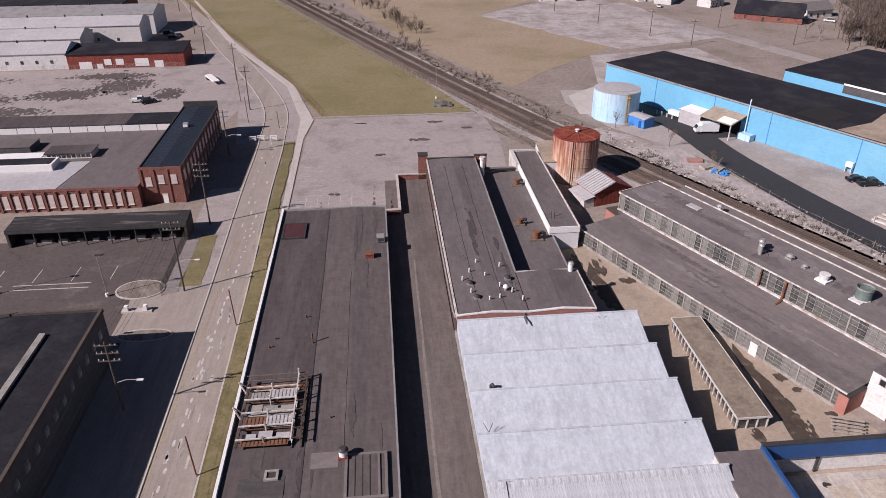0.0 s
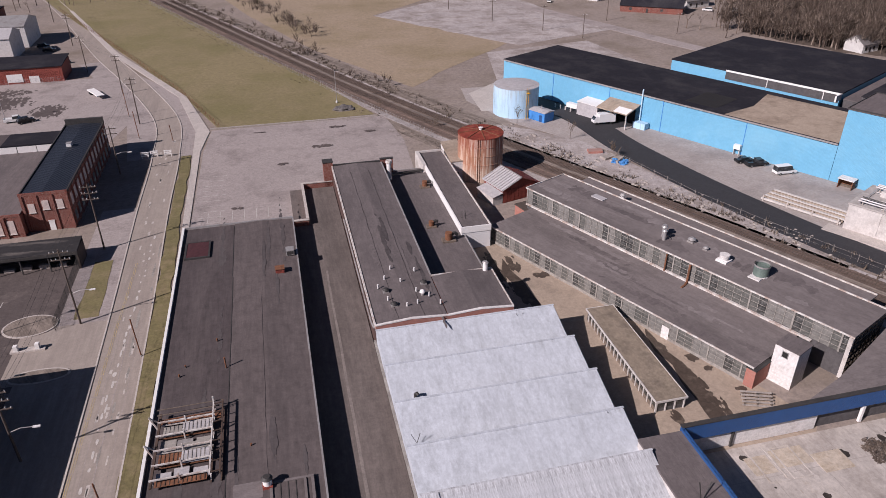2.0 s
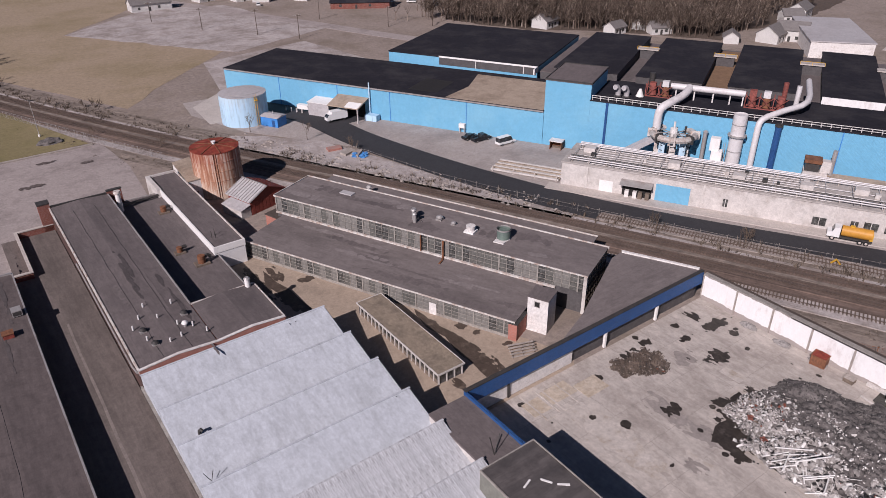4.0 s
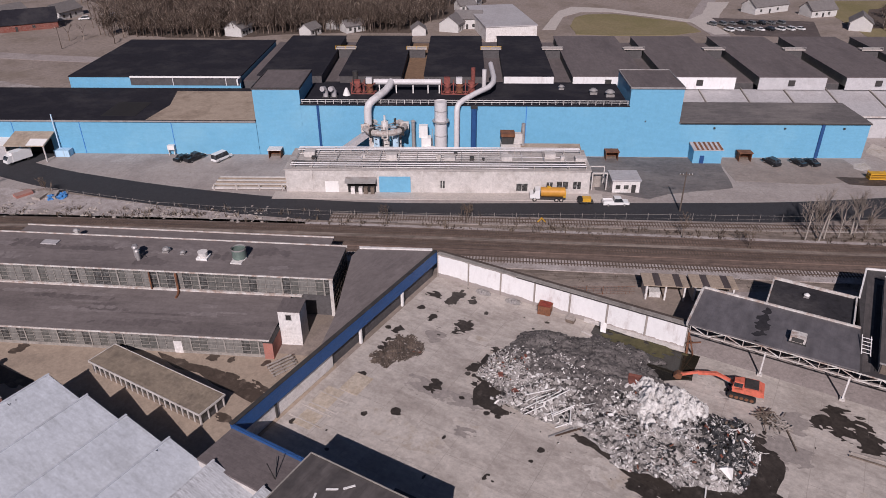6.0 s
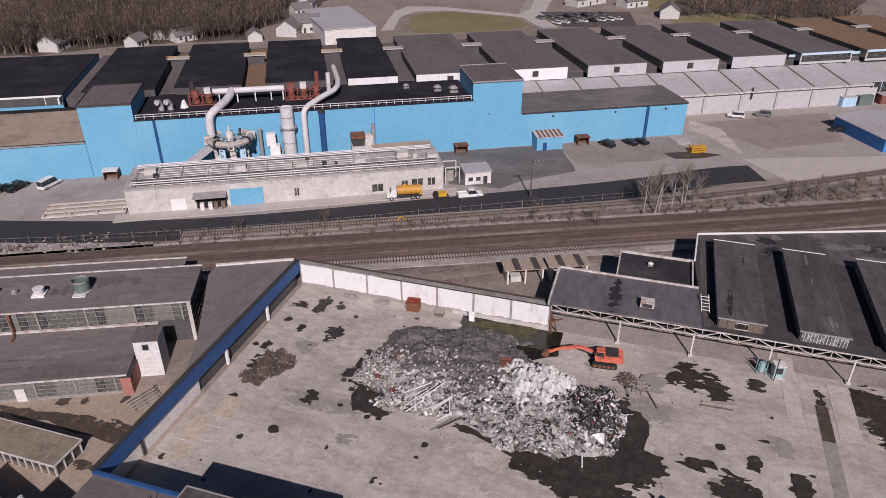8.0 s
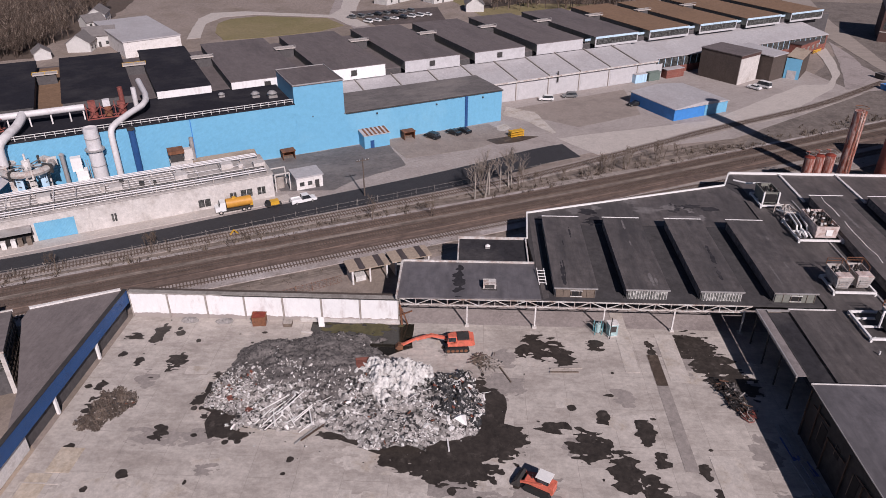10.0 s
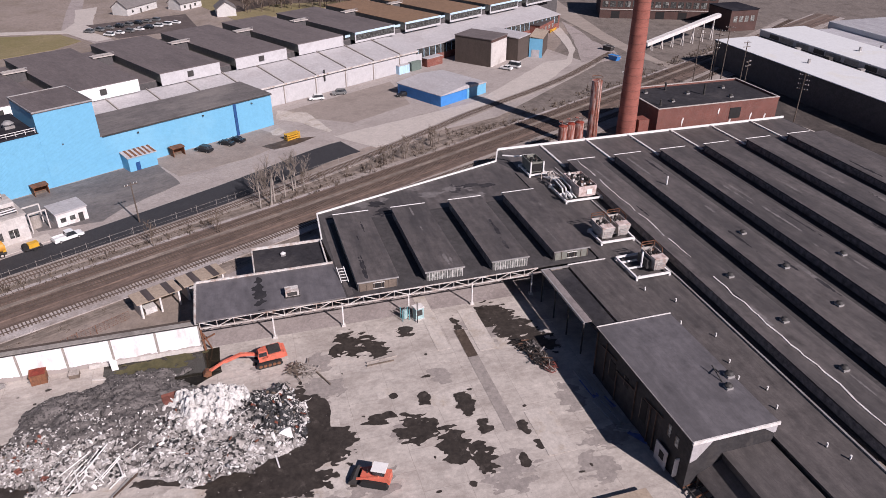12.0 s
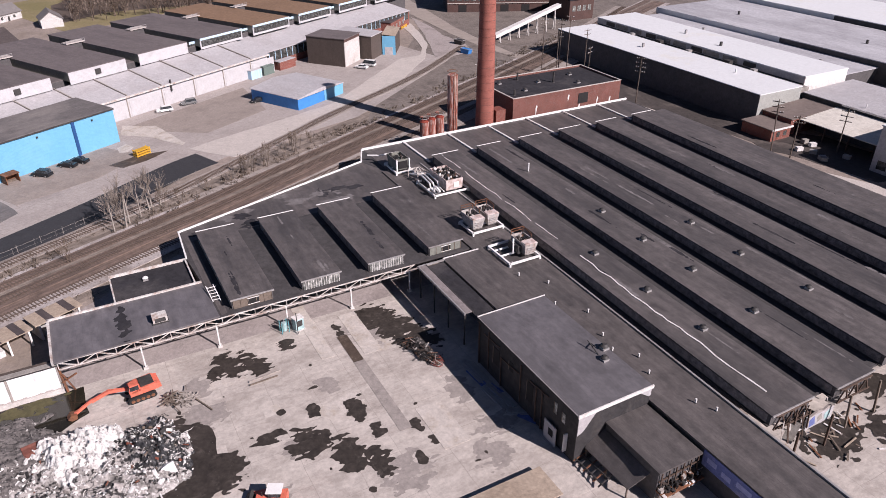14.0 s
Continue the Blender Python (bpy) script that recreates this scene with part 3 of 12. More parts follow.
M["yardbed"] = surf("grey_brown_yard_ballast", (0.34, 0.295, 0.268), big=0.5, small=2.5, spread=0.4, dirt=(0.17, 0.138, 0.12), dirt_amount=0.45, dirt_scale=0.5, stretch=(0.05, 1, 1), turn=-57.0, bumps=0.6)
M["violet"] = surf("pale_violet_paint", (0.30, 0.33, 0.56), rough=0.6, big=0.3, small=2, spread=0.15)
M["old_iron"] = surf("old_brown_iron", (0.085, 0.055, 0.042), rough=0.8, big=0.6, small=4, spread=0.4)
M["roof_dust"] = surf("dusty_tar_patch", (0.165, 0.15, 0.148), big=0.3, small=1.5, spread=0.3, dirt=(0.12, 0.108, 0.107), dirt_amount=0.4, dirt_scale=0.5)
M["unit_grey"] = surf("weathered_unit_casing", (0.44, 0.41, 0.385), rough=0.7, big=0.5, small=2.5, spread=0.3, dirt=(0.2, 0.09, 0.055), dirt_amount=0.35, dirt_scale=0.7)
M["pale_panel"] = surf("grey_white_panels", (0.47, 0.455, 0.46), rough=0.6, big=0.1, small=1.2, spread=0.1, dirt=(0.34, 0.32, 0.32), dirt_amount=0.25, dirt_scale=0.3, grain=0.4)
M["red_iron"] = surf("red_oxide_iron", (0.26, 0.075, 0.06), rough=0.7, big=0.6, small=3, spread=0.35, dirt=(0.1, 0.05, 0.045), dirt_scale=0.8)
M["scrap_bits"] = island_mat("brown_scrap_bits", [(0.0, (0.06, 0.052, 0.048)), (0.4, (0.13, 0.105, 0.09)), (0.65, (0.17, 0.14, 0.12)), (0.9, (0.34, 0.3, 0.27)), (0.96, (0.14, 0.06, 0.04))])
M["roof_lean"] = surf("brown_felt_roof", (0.17, 0.135, 0.12), big=0.2, small=1.2, spread=0.25)
M["bits_white"] = island_mat("white_broken_bits", [(0.0, (0.74, 0.72, 0.70)), (0.34, (0.56, 0.53, 0.51)), (0.6, (0.36, 0.33, 0.31)), (0.82, (0.05, 0.046, 0.045))])
M["bits_dark"] = island_mat("dark_broken_bits", [(0.0, (0.03, 0.028, 0.028)), (0.45, (0.07, 0.064, 0.06)), (0.7, (0.17, 0.15, 0.14)), (0.88, (0.5, 0.47, 0.45)), (0.96, (0.2, 0.08, 0.05))])
M["teal_pale"] = surf("faded_teal_paint", (0.33, 0.46, 0.46), rough=0.6, big=0.5, small=3, spread=0.15)
M["scrap_iron"] = island_mat("scrap_iron", [(0.0, (0.02, 0.018, 0.018)), (0.5, (0.06, 0.045, 0.038)), (0.75, (0.14, 0.075, 0.05)), (0.9, (0.42, 0.38, 0.35))], 0.7)
M["brown_lot"] = surf("brown_grey_yard", (0.29, 0.243, 0.215), big=0.06, small=1.2, spread=0.16, dirt=(0.2, 0.168, 0.15), dirt_amount=0.35, dirt_scale=0.15)
M["soot"] = surf("soot_streaked_tar", (0.072, 0.061, 0.061), big=0.4, small=1.5, spread=0.3, dirt=(0.09, 0.077, 0.076), dirt_amount=0.35, dirt_scale=0.5)
M["roof_fade"] = surf("faded_tar", (0.15, 0.127, 0.125), big=0.3, small=1.5, spread=0.25, dirt=(0.11, 0.094, 0.092), dirt_amount=0.4, dirt_scale=0.5)
M["roof_pale2"] = surf("dusty_grey_tar", (0.225, 0.195, 0.19), big=0.3, small=1.5, spread=0.2, dirt=(0.17, 0.147, 0.143), dirt_amount=0.4, dirt_scale=0.4)

M["bark_pale"] = surf("pale_grey_bark", (0.34, 0.30, 0.265), big=0.5, small=4, spread=0.3)
M["twig_pale"] = surf("pale_winter_twigs", (0.27, 0.225, 0.19), big=0.5, small=4, spread=0.35)
M["roof_soot"] = surf("grey_weathered_tar", (0.138, 0.127, 0.133), rough=0.55, spec=0.7, grain=0.4, big=0.1, small=0.8, spread=0.42, dirt=(0.07, 0.064, 0.066), dirt_amount=0.5, dirt_scale=0.11, stretch=(0.35, 1, 1), seams=(12.0, 1.0, 0.03, 0.85))
M["unit_pink"] = surf("faded_pink_casing", (0.56, 0.47, 0.44), rough=0.7, big=0.5, small=2.5, spread=0.2, dirt=(0.24, 0.12, 0.08), dirt_amount=0.4, dirt_scale=0.7)
M["red_plate"] = surf("rusty_red_plate", (0.21, 0.075, 0.055), rough=0.8, big=0.8, small=4, spread=0.35, dirt=(0.1, 0.05, 0.04), dirt_scale=1.0)
M["faded_yellow"] = surf("faded_yellow_paint", (0.42, 0.32, 0.16), big=0.5, small=4, spread=0.2, dirt=(0.3, 0.27, 0.24), dirt_amount=0.5, dirt_scale=0.9)
M["roof_hall"] = surf("brown_grey_tar_roof", (0.112, 0.091, 0.088), big=0.06, small=1.2, spread=0.3, dirt=(0.07, 0.058, 0.057), dirt_amount=0.42, dirt_scale=0.14, stretch=(1, 0.14, 1))
M["sooty_glass"] = glass_mat("sooty_glazing", (0.19, 0.168, 0.16), 0.8, (0.55, 1.5))
M["mural_blue"] = surf("faded_blue_paint", (0.13, 0.16, 0.36), rough=0.7, big=0.4, small=2, spread=0.2, dirt=(0.3, 0.3, 0.42), dirt_amount=0.3, dirt_scale=0.5)
M["lane_pale"] = surf("pale_worn_asphalt", (0.225, 0.19, 0.172), big=0.3, small=2, spread=0.2, dirt=(0.15, 0.125, 0.115), dirt_amount=0.4, dirt_scale=0.4)
M["slab_tan"] = surf("tan_concrete_pad", (0.50, 0.425, 0.345), big=0.25, small=1.5, spread=0.2, dirt=(0.36, 0.28, 0.2), dirt_amount=0.4, dirt_scale=0.5)
M["street_patch"] = surf("pale_street_patch", (0.52, 0.48, 0.45), big=0.8, small=4, spread=0.2)

# ---- ground and ways ----
LOTSTAINS = []


def smooth_line(pts, step=4.0):
    """Points along a smooth line through the given ones."""
    P = [Vector((*p, 0)) for p in pts]
    P = [2 * P[0] - P[1]] + P + [2 * P[-1] - P[-2]]
    out = []
    for a, b, c, d in zip(P, P[1:], P[2:], P[3:]):
        n = max(1, int((c - b).length / step))
        for i in range(n):
            t = i / n
            out.append(0.5 * ((2 * b) + (c - a) * t + (2 * a - 5 * b + 4 * c - d) * t * t + (3 * b - a - 3 * c + d) * t ** 3))
    return out + [P[-2]]


def side(line, k):
    d = (line[min(k + 1, len(line) - 1)] - line[max(k - 1, 0)]).normalized()
    return Vector((-d.y, d.x, 0))


def ribbon(geo, line, left, right, z0, z1):
    """A band along a line, from the offset left to the offset right (plus is to the left of the way)."""
    n = len(line)
    vs = []
    for k, p in enumerate(line):
        s = side(line, k)
        a, b = p + s * left, p + s * right
        vs += [(a.x, a.y, z0), (b.x, b.y, z0), (b.x, b.y, z1), (a.x, a.y, z1)]
    fs = []
    for k in range(n - 1):
        for i in range(4):
            j = (i + 1) % 4
            fs.append((4 * k + i, 4 * k + j, 4 * k + 4 + j, 4 * k + 4 + i))
    fs += [(3, 2, 1, 0), tuple(4 * (n - 1) + i for i in range(4))]
    return geo.add(vs, fs)


def sheet(name, poly, mat, m, label, z=0.03, category="ground"):
    return solo(name, Geo().prism(poly, -0.2, z), mat, m, label, category, kind="structure")


def ragged(poly, step=3.0, amount=0.8, seed=1):
    """The plan with an uneven outline."""
    out = []
    for (x0, y0), (x1, y1) in zip(poly, poly[1:] + poly[:1]):
        n = max(1, int(math.hypot(x1 - x0, y1 - y0) / step))
        for i in range(n):
            x, y = x0 + (x1 - x0) * i / n, y0 + (y1 - y0) * i / n
            v = noise.noise_vector(Vector((x * 0.21 + seed, y * 0.21, seed * 1.7)))
            out.append((x + v.x * amount, y + v.y * amount))
    return out


solo("ground", Geo().box(-2500, -2500, -2.0, 2500, 2500, 0.0), M["earth"], WORLD, "bare brown earth and dead grass", "ground", kind="structure")

# the street beside the old works
STREET = smooth_line([(-28.5, -80), (-28.5, 20), (-28.6, 64), (-29.1, 112), (-30.0, 155), (-30.4, 190), (-33.5, 222), (-49, 268), (-66, 312), (-101, 412), (-165, 580)])
solo("road", ribbon(Geo(), STREET, 3.4, -3.2, -0.2, 0.04), M["road"], SITE, "worn pale concrete two-lane street with cracks", "road", kind="structure")
solo("kerb", ribbon(ribbon(Geo(), STREET, 3.65, 3.4, -0.2, 0.16), STREET, -3.2, -3.45, -0.2, 0.16), M["walk"], SITE, "low concrete kerbs along the street", "kerb", kind="structure")
sheet("verge", ragged([(-25.1, -60), (-22.9, -60), (-22.9, 112), (-23.7, 150), (-23.8, 188), (-26.4, 188), (-26.2, 152), (-25.5, 112)], 1.5, 0.45, 6), M["verge"], SITE, "strip of yellowed winter grass beside the street", 0.14)
sheet("pavement", [(-22.6, -60), (-21.6, -60), (-21.6, 140), (-21.8, 190), (-20, 206), (-29, 243), (-60, 311), (-97, 413), (-98.5, 413), (-62, 309), (-31.5, 243), (-24, 207), (-23.6, 188), (-22.7, 112)], M["walk"], SITE, "narrow pale concrete pavement", 0.15, "pavement")
sheet("pavement", [(-43.8, -40), (-32.3, -40), (-32.4, 98), (-43.8, 98)], M["road"], SITE, "worn concrete strip between street and warehouse", 0.1, "pavement")
sheet("pavement", [(-41, 112.5), (-32.4, 112.5), (-33.6, 158), (-41, 158)], M["lot"], SITE, "cracked concrete strip beside the dark lot", 0.06, "pavement")
sheet("verge", ragged([(-38.2, 114), (-34.4, 114), (-35.2, 134), (-38.6, 134)], 2, 0.5, 7), M["verge"], SITE, "grass strip beside the dark parking lot", 0.1)
sheet("driveway", [(-46, 97.5), (-32, 97.5), (-32.2, 112.5), (-46, 112.5)], M["road"], SITE, "pale concrete driveway to the street", 0.05, "driveway")
sheet("parking_lot", [(-130, 96), (-41, 96), (-41, 134.5), (-130, 134.5)], M["lot_dark"], SITE, "old dark asphalt parking lot with faded lines", 0.04, "parking lot")
sheet("parking_lot", ragged([(-170, 200), (-48, 200), (-40, 235), (-60, 275), (-170, 271)], 6, 1.0, 4), M["lot"], SITE, "patched grey concrete lot with weeds", 0.03, "parking lot")
sheet("parking_lot", [(-21.5, 137), (1.0, 137), (3, 158), (31, 158), (33, 186), (31, 207.6), (-19.5, 206.8), (-21, 190)], M["lot"], SITE, "empty weathered grey parking lot", 0.04, "parking lot")
sheet("lane", [(0.22, -40), (10.3, -40), (10.3, 156.4), (0.22, 156.4)], M["lane"], SITE, "brown asphalt lane between the long halls, raised above the lot", 1.1, "lane")
sheet("lane_strip", ragged([(4.55, 30), (5.05, 30), (5.3, 118), (4.95, 118)], 2.5, 0.12, 5), M["lane_pale"], SITE, "pale worn strip along the lane", 1.115, "lane")
sheet("lawn", [(-17.8, 208.2), (-30.8, 246), (-52.3, 296.5), (-105.5, 418), (-170, 580), (-115, 580), (-51, 414.5), (-6.2, 297.9), (10.8, 260.8), (28.3, 209.6)], M["lawn"], SITE, "wide flat lawn of dull winter grass", 0.08, "lawn")
sheet("yard", ragged([(22, 104), (33, 124), (41, 127), (68, 62), (64, 58), (44, 41), (36, 41), (38, 90), (33, 104)], 4, 0.3, 2), M["dirt_yard"], SITE, "tan dirt yard between the old halls", 0.03, "yard")
solo("kerb", Geo().box(-20, 207.4, 0, 29, 208.1, 0.35), M["stone"], SITE, "low pale concrete edge between lot and lawn", "kerb", kind="structure")

sheet("road_junction", [(-40, 188), (-21.6, 188), (-20.5, 206), (-29.5, 243), (-45, 270), (-62, 300), (-72, 296), (-56, 258), (-45, 225)], M["lot"], SITE, "wide worn concrete junction of street and lot", 0.036, "road")
for k, (u, v, a, b) in enumerate(((-120, 222, 16, 5), (-104, 240, 12, 6), (-142, 236, 22, 7), (-88, 250, 9, 8), (-112, 207, 20, 3), (-150, 258, 20, 5), (-70, 238, 4, 6), (-160, 215, 14, 5), (-96, 262, 14, 4))):
    LOTSTAINS.append((u, v, a, b, 400 + k))
# beyond the railway
sheet("field", ragged([(-13, 300), (23.4, 237), (40, 262), (74, 300), (42, 330), (17, 362), (60, 420), (60, 560), (-110, 560), (-45, 375)], 8, 1.5, 3), M["field"], WORLD, "dry brown grass field", 0.03, "field")
sheet("gravel_lot", ragged([(17, 362), (43, 328), (73, 290), (121, 312), (97, 395), (60, 405)], 8, 2.0, 6), M["gravel"], WORLD, "pale old gravel lot with dark stains", 0.05, "lot")
FARROAD = smooth_line([(40, 490), (82, 403), (119, 325), (147, 267), (190, 210), (240, 160)])
solo("road", ribbon(Geo(), FARROAD, 4, -4, -0.2, 0.08), M["lot"], WORLD, "grey side road with houses along it", "road", kind="structure")
sheet("pavement", [(-67, 22), (-60, -14), (-44, -24), (-40, -17), (-52, -8), (-59, 22)], M["walk"], BLUE, "pale concrete turning bay at the end of the plant", 0.06, "pavement")
sheet("yard", [(-66, -12), (-55, -20), (-30, -25), (8, -22), (40, -24), (62, -30), (150, -33), (216, -33), (260, -42), (330, -30), (345, 25), (216, 25), (208, 2), (-58, 2)], M["apron"], BLUE, "pale worn concrete yard of the blue plant", 0.04, "yard")
sheet("yard", [(-62, 2), (-56, 34), (-40, 60), (-80, 75), (-95, 30)], M["gravel"], BLUE, "pale gravel ground behind the blue plant", 0.03, "yard")
ASPH = smooth_line([(55.5, 226), (62, 214), (70, 196), (75, 171), (87, 135), (103.8, 99.7), (132, 58.5), (158, 22), (176, 0.5), (181, -7.5)])
solo("asphalt_road", ribbon(Geo(), ASPH, 4.6, -5.2, -0.2, 0.09), M["asphalt"], WORLD, "fresh black asphalt road through the plant yard", "road", kind="structure")
sheet("asphalt_patch", ragged([(136, -21), (136, -0.3), (171, -0.5), (169.6, -16), (169, -19.4), (160, -21.4), (152.7, -23), (147.6, -26)], 1.6, 0.5, 3), M["apron_dark"], BLUE, "dark old asphalt patch in the plant yard", 0.07, "patch")
sheet("asphalt_patch", [(214, 8), (262, 9), (250, -14), (226, -15)], M["brown_lot"], BLUE, "brown-grey parking area in the plant yard", 0.07, "patch")
sheet("asphalt_patch", ragged([(170.5, -0.6), (203.6, -0.6), (205.4, -12.6), (197, -15.8), (189.8, -16.8), (171.0, -15.2)], 1.6, 0.4, 5), M["brown_lot"], BLUE, "brown-grey strip before the blue wall", 0.074, "patch")
sheet("asphalt_patch", [(-33, 0.5), (-3, 0.5), (-8, -9), (-30, -8)], M["asphalt"], BLUE, "black asphalt at the loading dock", 0.07, "patch")
sheet("concrete_pad", ragged([(204.7, -3.8), (208, -2.8), (208, -6.7), (204.6, -8.8), (203.4, -7.2)], 0.8, 0.3, 2), M["slab_patch"], BLUE, "pale concrete pad by the blue wall's end", 0.082, "pad")
sheet("concrete_strip", ragged([(216.6, 10.5), (221.9, 2.4), (217.8, -15.7), (215.9, -16.3), (215.2, -4.3), (211.8, 4.1)], 1.5, 0.4, 4), M["slab_patch"], BLUE, "worn pale concrete strip in the yard", 0.082, "pad")
sheet("dirt_patch", ragged([(196, -12.5), (205, -12.6), (211, -16.5), (204, -17.8), (197.5, -16.8)], 1.2, 0.6, 6), M["mud"], BLUE, "dark oily patch round the yellow rack", 0.086, "stain")
sheet("gravel_bank", ragged([(44, 196), (52, 190), (64, 178), (72, 160), (80, 138), (95, 108), (90, 104), (76, 128), (62, 152), (48, 174), (38, 190)], 4, 0.7, 9), M["gravel"], WORLD, "pale stony bank beside the railway", 0.05, "bank")

sheet("driveway", ragged([(214.9, -20.4), (217.5, -35.2), (238, -36.3), (269, -35), (300, -30.4), (326.4, -21.4), (345.2, -10), (360.8, 4.5), (375, 20), (366, 17.5), (358, 7.6), (347, -4), (339, -11.4), (329.5, -16.8), (321, -13.5), (296, -19.5), (280, -24), (266, -27.5), (220.5, -21.0)], 4, 0.5, 2), M["walk"], BLUE, "pale worn concrete drive along the plant yard", 0.10, "driveway")
sheet("yard", ragged([(330, -24), (346, -10.4), (362, 4), (386, 27), (374, 8), (363, -6), (355, -22), (346, -31), (336, -29)], 3, 0.6, 5), M["lot"], BLUE, "grey worn yard beyond the drive", 0.07, "yard")
sheet("road", ragged([(420, -184), (350.8, -167.7), (327, -164.3), (284, -157), (256.7, -155), (233, -154.6), (221.5, -157.4), (212, -160), (212, -154), (219, -151.9), (245.6, -148.8), (271.5, -149), (322, -152.2), (352, -155), (420, -168)], 6, 0.3, 8), M["road"], SITE, "worn grey road past the far works", 0.08, "road")
sheet("cinder_yard", ragged([(420, -60), (420, -330), (262, -330), (241, -157), (228, -128), (265, -128), (312, -124)], 8, 2, 4), M["scrub"], WORLD, "dark cinder ground round the far works", 0.035, "yard")
# railway
RAIL = smooth_line([(-150, 528), (-81, 399), (-19, 282), (20, 212), (46, 170.5), (66, 139), (92, 96.5), (121.8, 46), (150.5, -3), (174.5, -42), (232, -132), (310, -250)])
solo("weed_bank", ribbon(Geo(), RAIL, 13.0, -14.0, -0.2, 0.02), M["weeds"], WORLD, "band of dead brown weeds beside the railway", "ground", kind="structure")
solo("ballast_bed", ribbon(ribbon(Geo(), RAIL, 4.4, -6.6, -0.2, 0.25), RAIL, 3.6, -4.4, -0.2, 0.42), M["ballast"], WORLD, "dark brown railway ballast", "ballast", kind="structure")


solo("footpath", ribbon(ribbon(Geo(), RAIL, -7.0, -9.4, -0.2, 0.06), RAIL, 4.8, 5.8, -0.2, 0.05), M["gravel"], WORLD, "pale trodden strips beside the tracks", "path", kind="structure")
solo("weed_strip", ribbon(Geo(), RAIL, 0.55, -0.6, 0.3, 0.45), M["weeds"], WORLD, "dead weeds between the two tracks", "weeds", kind="structure")


def railway(line, gauge, offset, top, tie_objects):
    """Two rails and their sleepers along a line."""
    t = thing("railway_track", WORLD, "old railway track with brown steel rails on timber sleepers", "railway track", "railway tracks")
    for s in (-1, 1):
        o = offset + s * gauge / 2
        part("rail", ribbon(Geo(), line, o + 0.045, o - 0.045, top, top + 0.15), M["rail"], t)
    tie = mesh_of("sleeper", Geo().box(-1.3, -0.12, -0.12, 1.3, 0.12, 0.03), M["tie"])
    g, run, step = Geo(), 0.0, 0.62
    for k in range(len(line) - 1):
        a, b, s = line[k], line[k + 1], side(line, k)
        L = (b - a).length
        d = (b - a).normalized()
        ang = math.degrees(math.atan2(s.y, s.x))
        while run < L:
            c = a + d * run + s * offset
            if tie_objects:
                piece("sleeper", tie, t, c.x, c.y, top, ang)
            else:
                g.bar((c.x - s.x * 1.3, c.y - s.y * 1.3, top - 0.03), (c.x + s.x * 1.3, c.y + s.y * 1.3, top - 0.03), 0.24, 0.15)
            run += step
        run -= L
    if not tie_objects:
        tagged(part("sleeper", g, M["tie"], t), kind="stuff")
    return t


railway([p for p in RAIL if -160 < p.y < 420], 1.435, 2.2, 0.44, False)
railway([p for p in RAIL if -160 < p.y < 420], 1.435, -2.3, 0.44, False)
SIDING = smooth_line([(86.5, 92), (102.7, 64), (118.5, 36.5), (134.5, 9.0), (139, 1)], 3.0)
solo("ballast_bed", ribbon(Geo(), SIDING, 2.6, -3.2, -0.2, 0.2), M["gravel"], WORLD, "pale gravel bed of the siding", "ballast", kind="structure")
railway(SIDING, 1.435, 0.0, 0.24, True)
THIRD = smooth_line([(98, 103), (121, 66), (141, 34), (162.3, 1.8), (187.6, -30), (201.3, -46.6), (230, -85), (262, -118)], 3.0)
solo("ballast_bed", ribbon(Geo(), THIRD, 2.0, -2.0, -0.2, 0.14), M["yardbed"], WORLD, "thin grey-brown bed of the track beside the road", "ballast", kind="structure")
railway(THIRD, 1.435, 0.0, 0.17, False)
YARDTR = smooth_line([(150, -6), (176, -52), (205, -100), (250, -165), (300, -230)])
solo("ballast_bed", ribbon(Geo(), YARDTR, 9, -12, -0.2, 0.16), M["yardbed"], WORLD, "worn grey-brown ballast of the yard tracks", "ballast", kind="structure")
railway(YARDTR, 1.435, -1.5, 0.2, False)
railway(YARDTR, 1.435, -6.0, 0.2, False)
railway(YARDTR, 1.435, 4.5, 0.2, False)

sheet("woodland_floor", ragged([(200, 330), (176, 300), (183, 280), (196, 258), (216, 243), (234, 222), (250, 199), (268, 205), (290, 204), (330, 210), (430, 240), (430, 470), (230, 470)], 6, 2, 3), M["litter"], WORLD, "brown leaf litter under the winter woods", 0.05, "woodland floor")

# ---- the old works: long halls, saw-tooth roof, glazed hall ----
def edge_trim(geo, u0, v0, u1, v1, z, w=0.25, h=0.25):
    """A low raised rim round a flat roof."""
    return geo.box(u0, v0, z, u0 + w, v1, z + h).box(u1 - w, v0, z, u1, v1, z + h).box(u0 + w, v0, z, u1 - w, v0 + w, z + h).box(u0 + w, v1 - w, z, u1 - w, v1, z + h)


def hall(name, m, u0, v0, u1, v1, h, wall, roof, rim, label, group=""):
    """A flat-roofed block: walls, roof sheet, rim."""
    t = thing(name, m @ pose(u0, v0, 0), label, "building", group)
    a, b = u1 - u0, v1 - v0
    part("wall", Geo().box(0, 0, 0, a, b, h - 0.12), wall, t)
    part("roof", Geo().box(0.05, 0.05, h - 0.12, a - 0.05, b - 0.05, h), roof, t)
    if rim:
        part("roof_edge", edge_trim(Geo(), -0.03, -0.03, a + 0.03, b + 0.03, h - 0.1, 0.22, 0.28), rim, t)
    return t


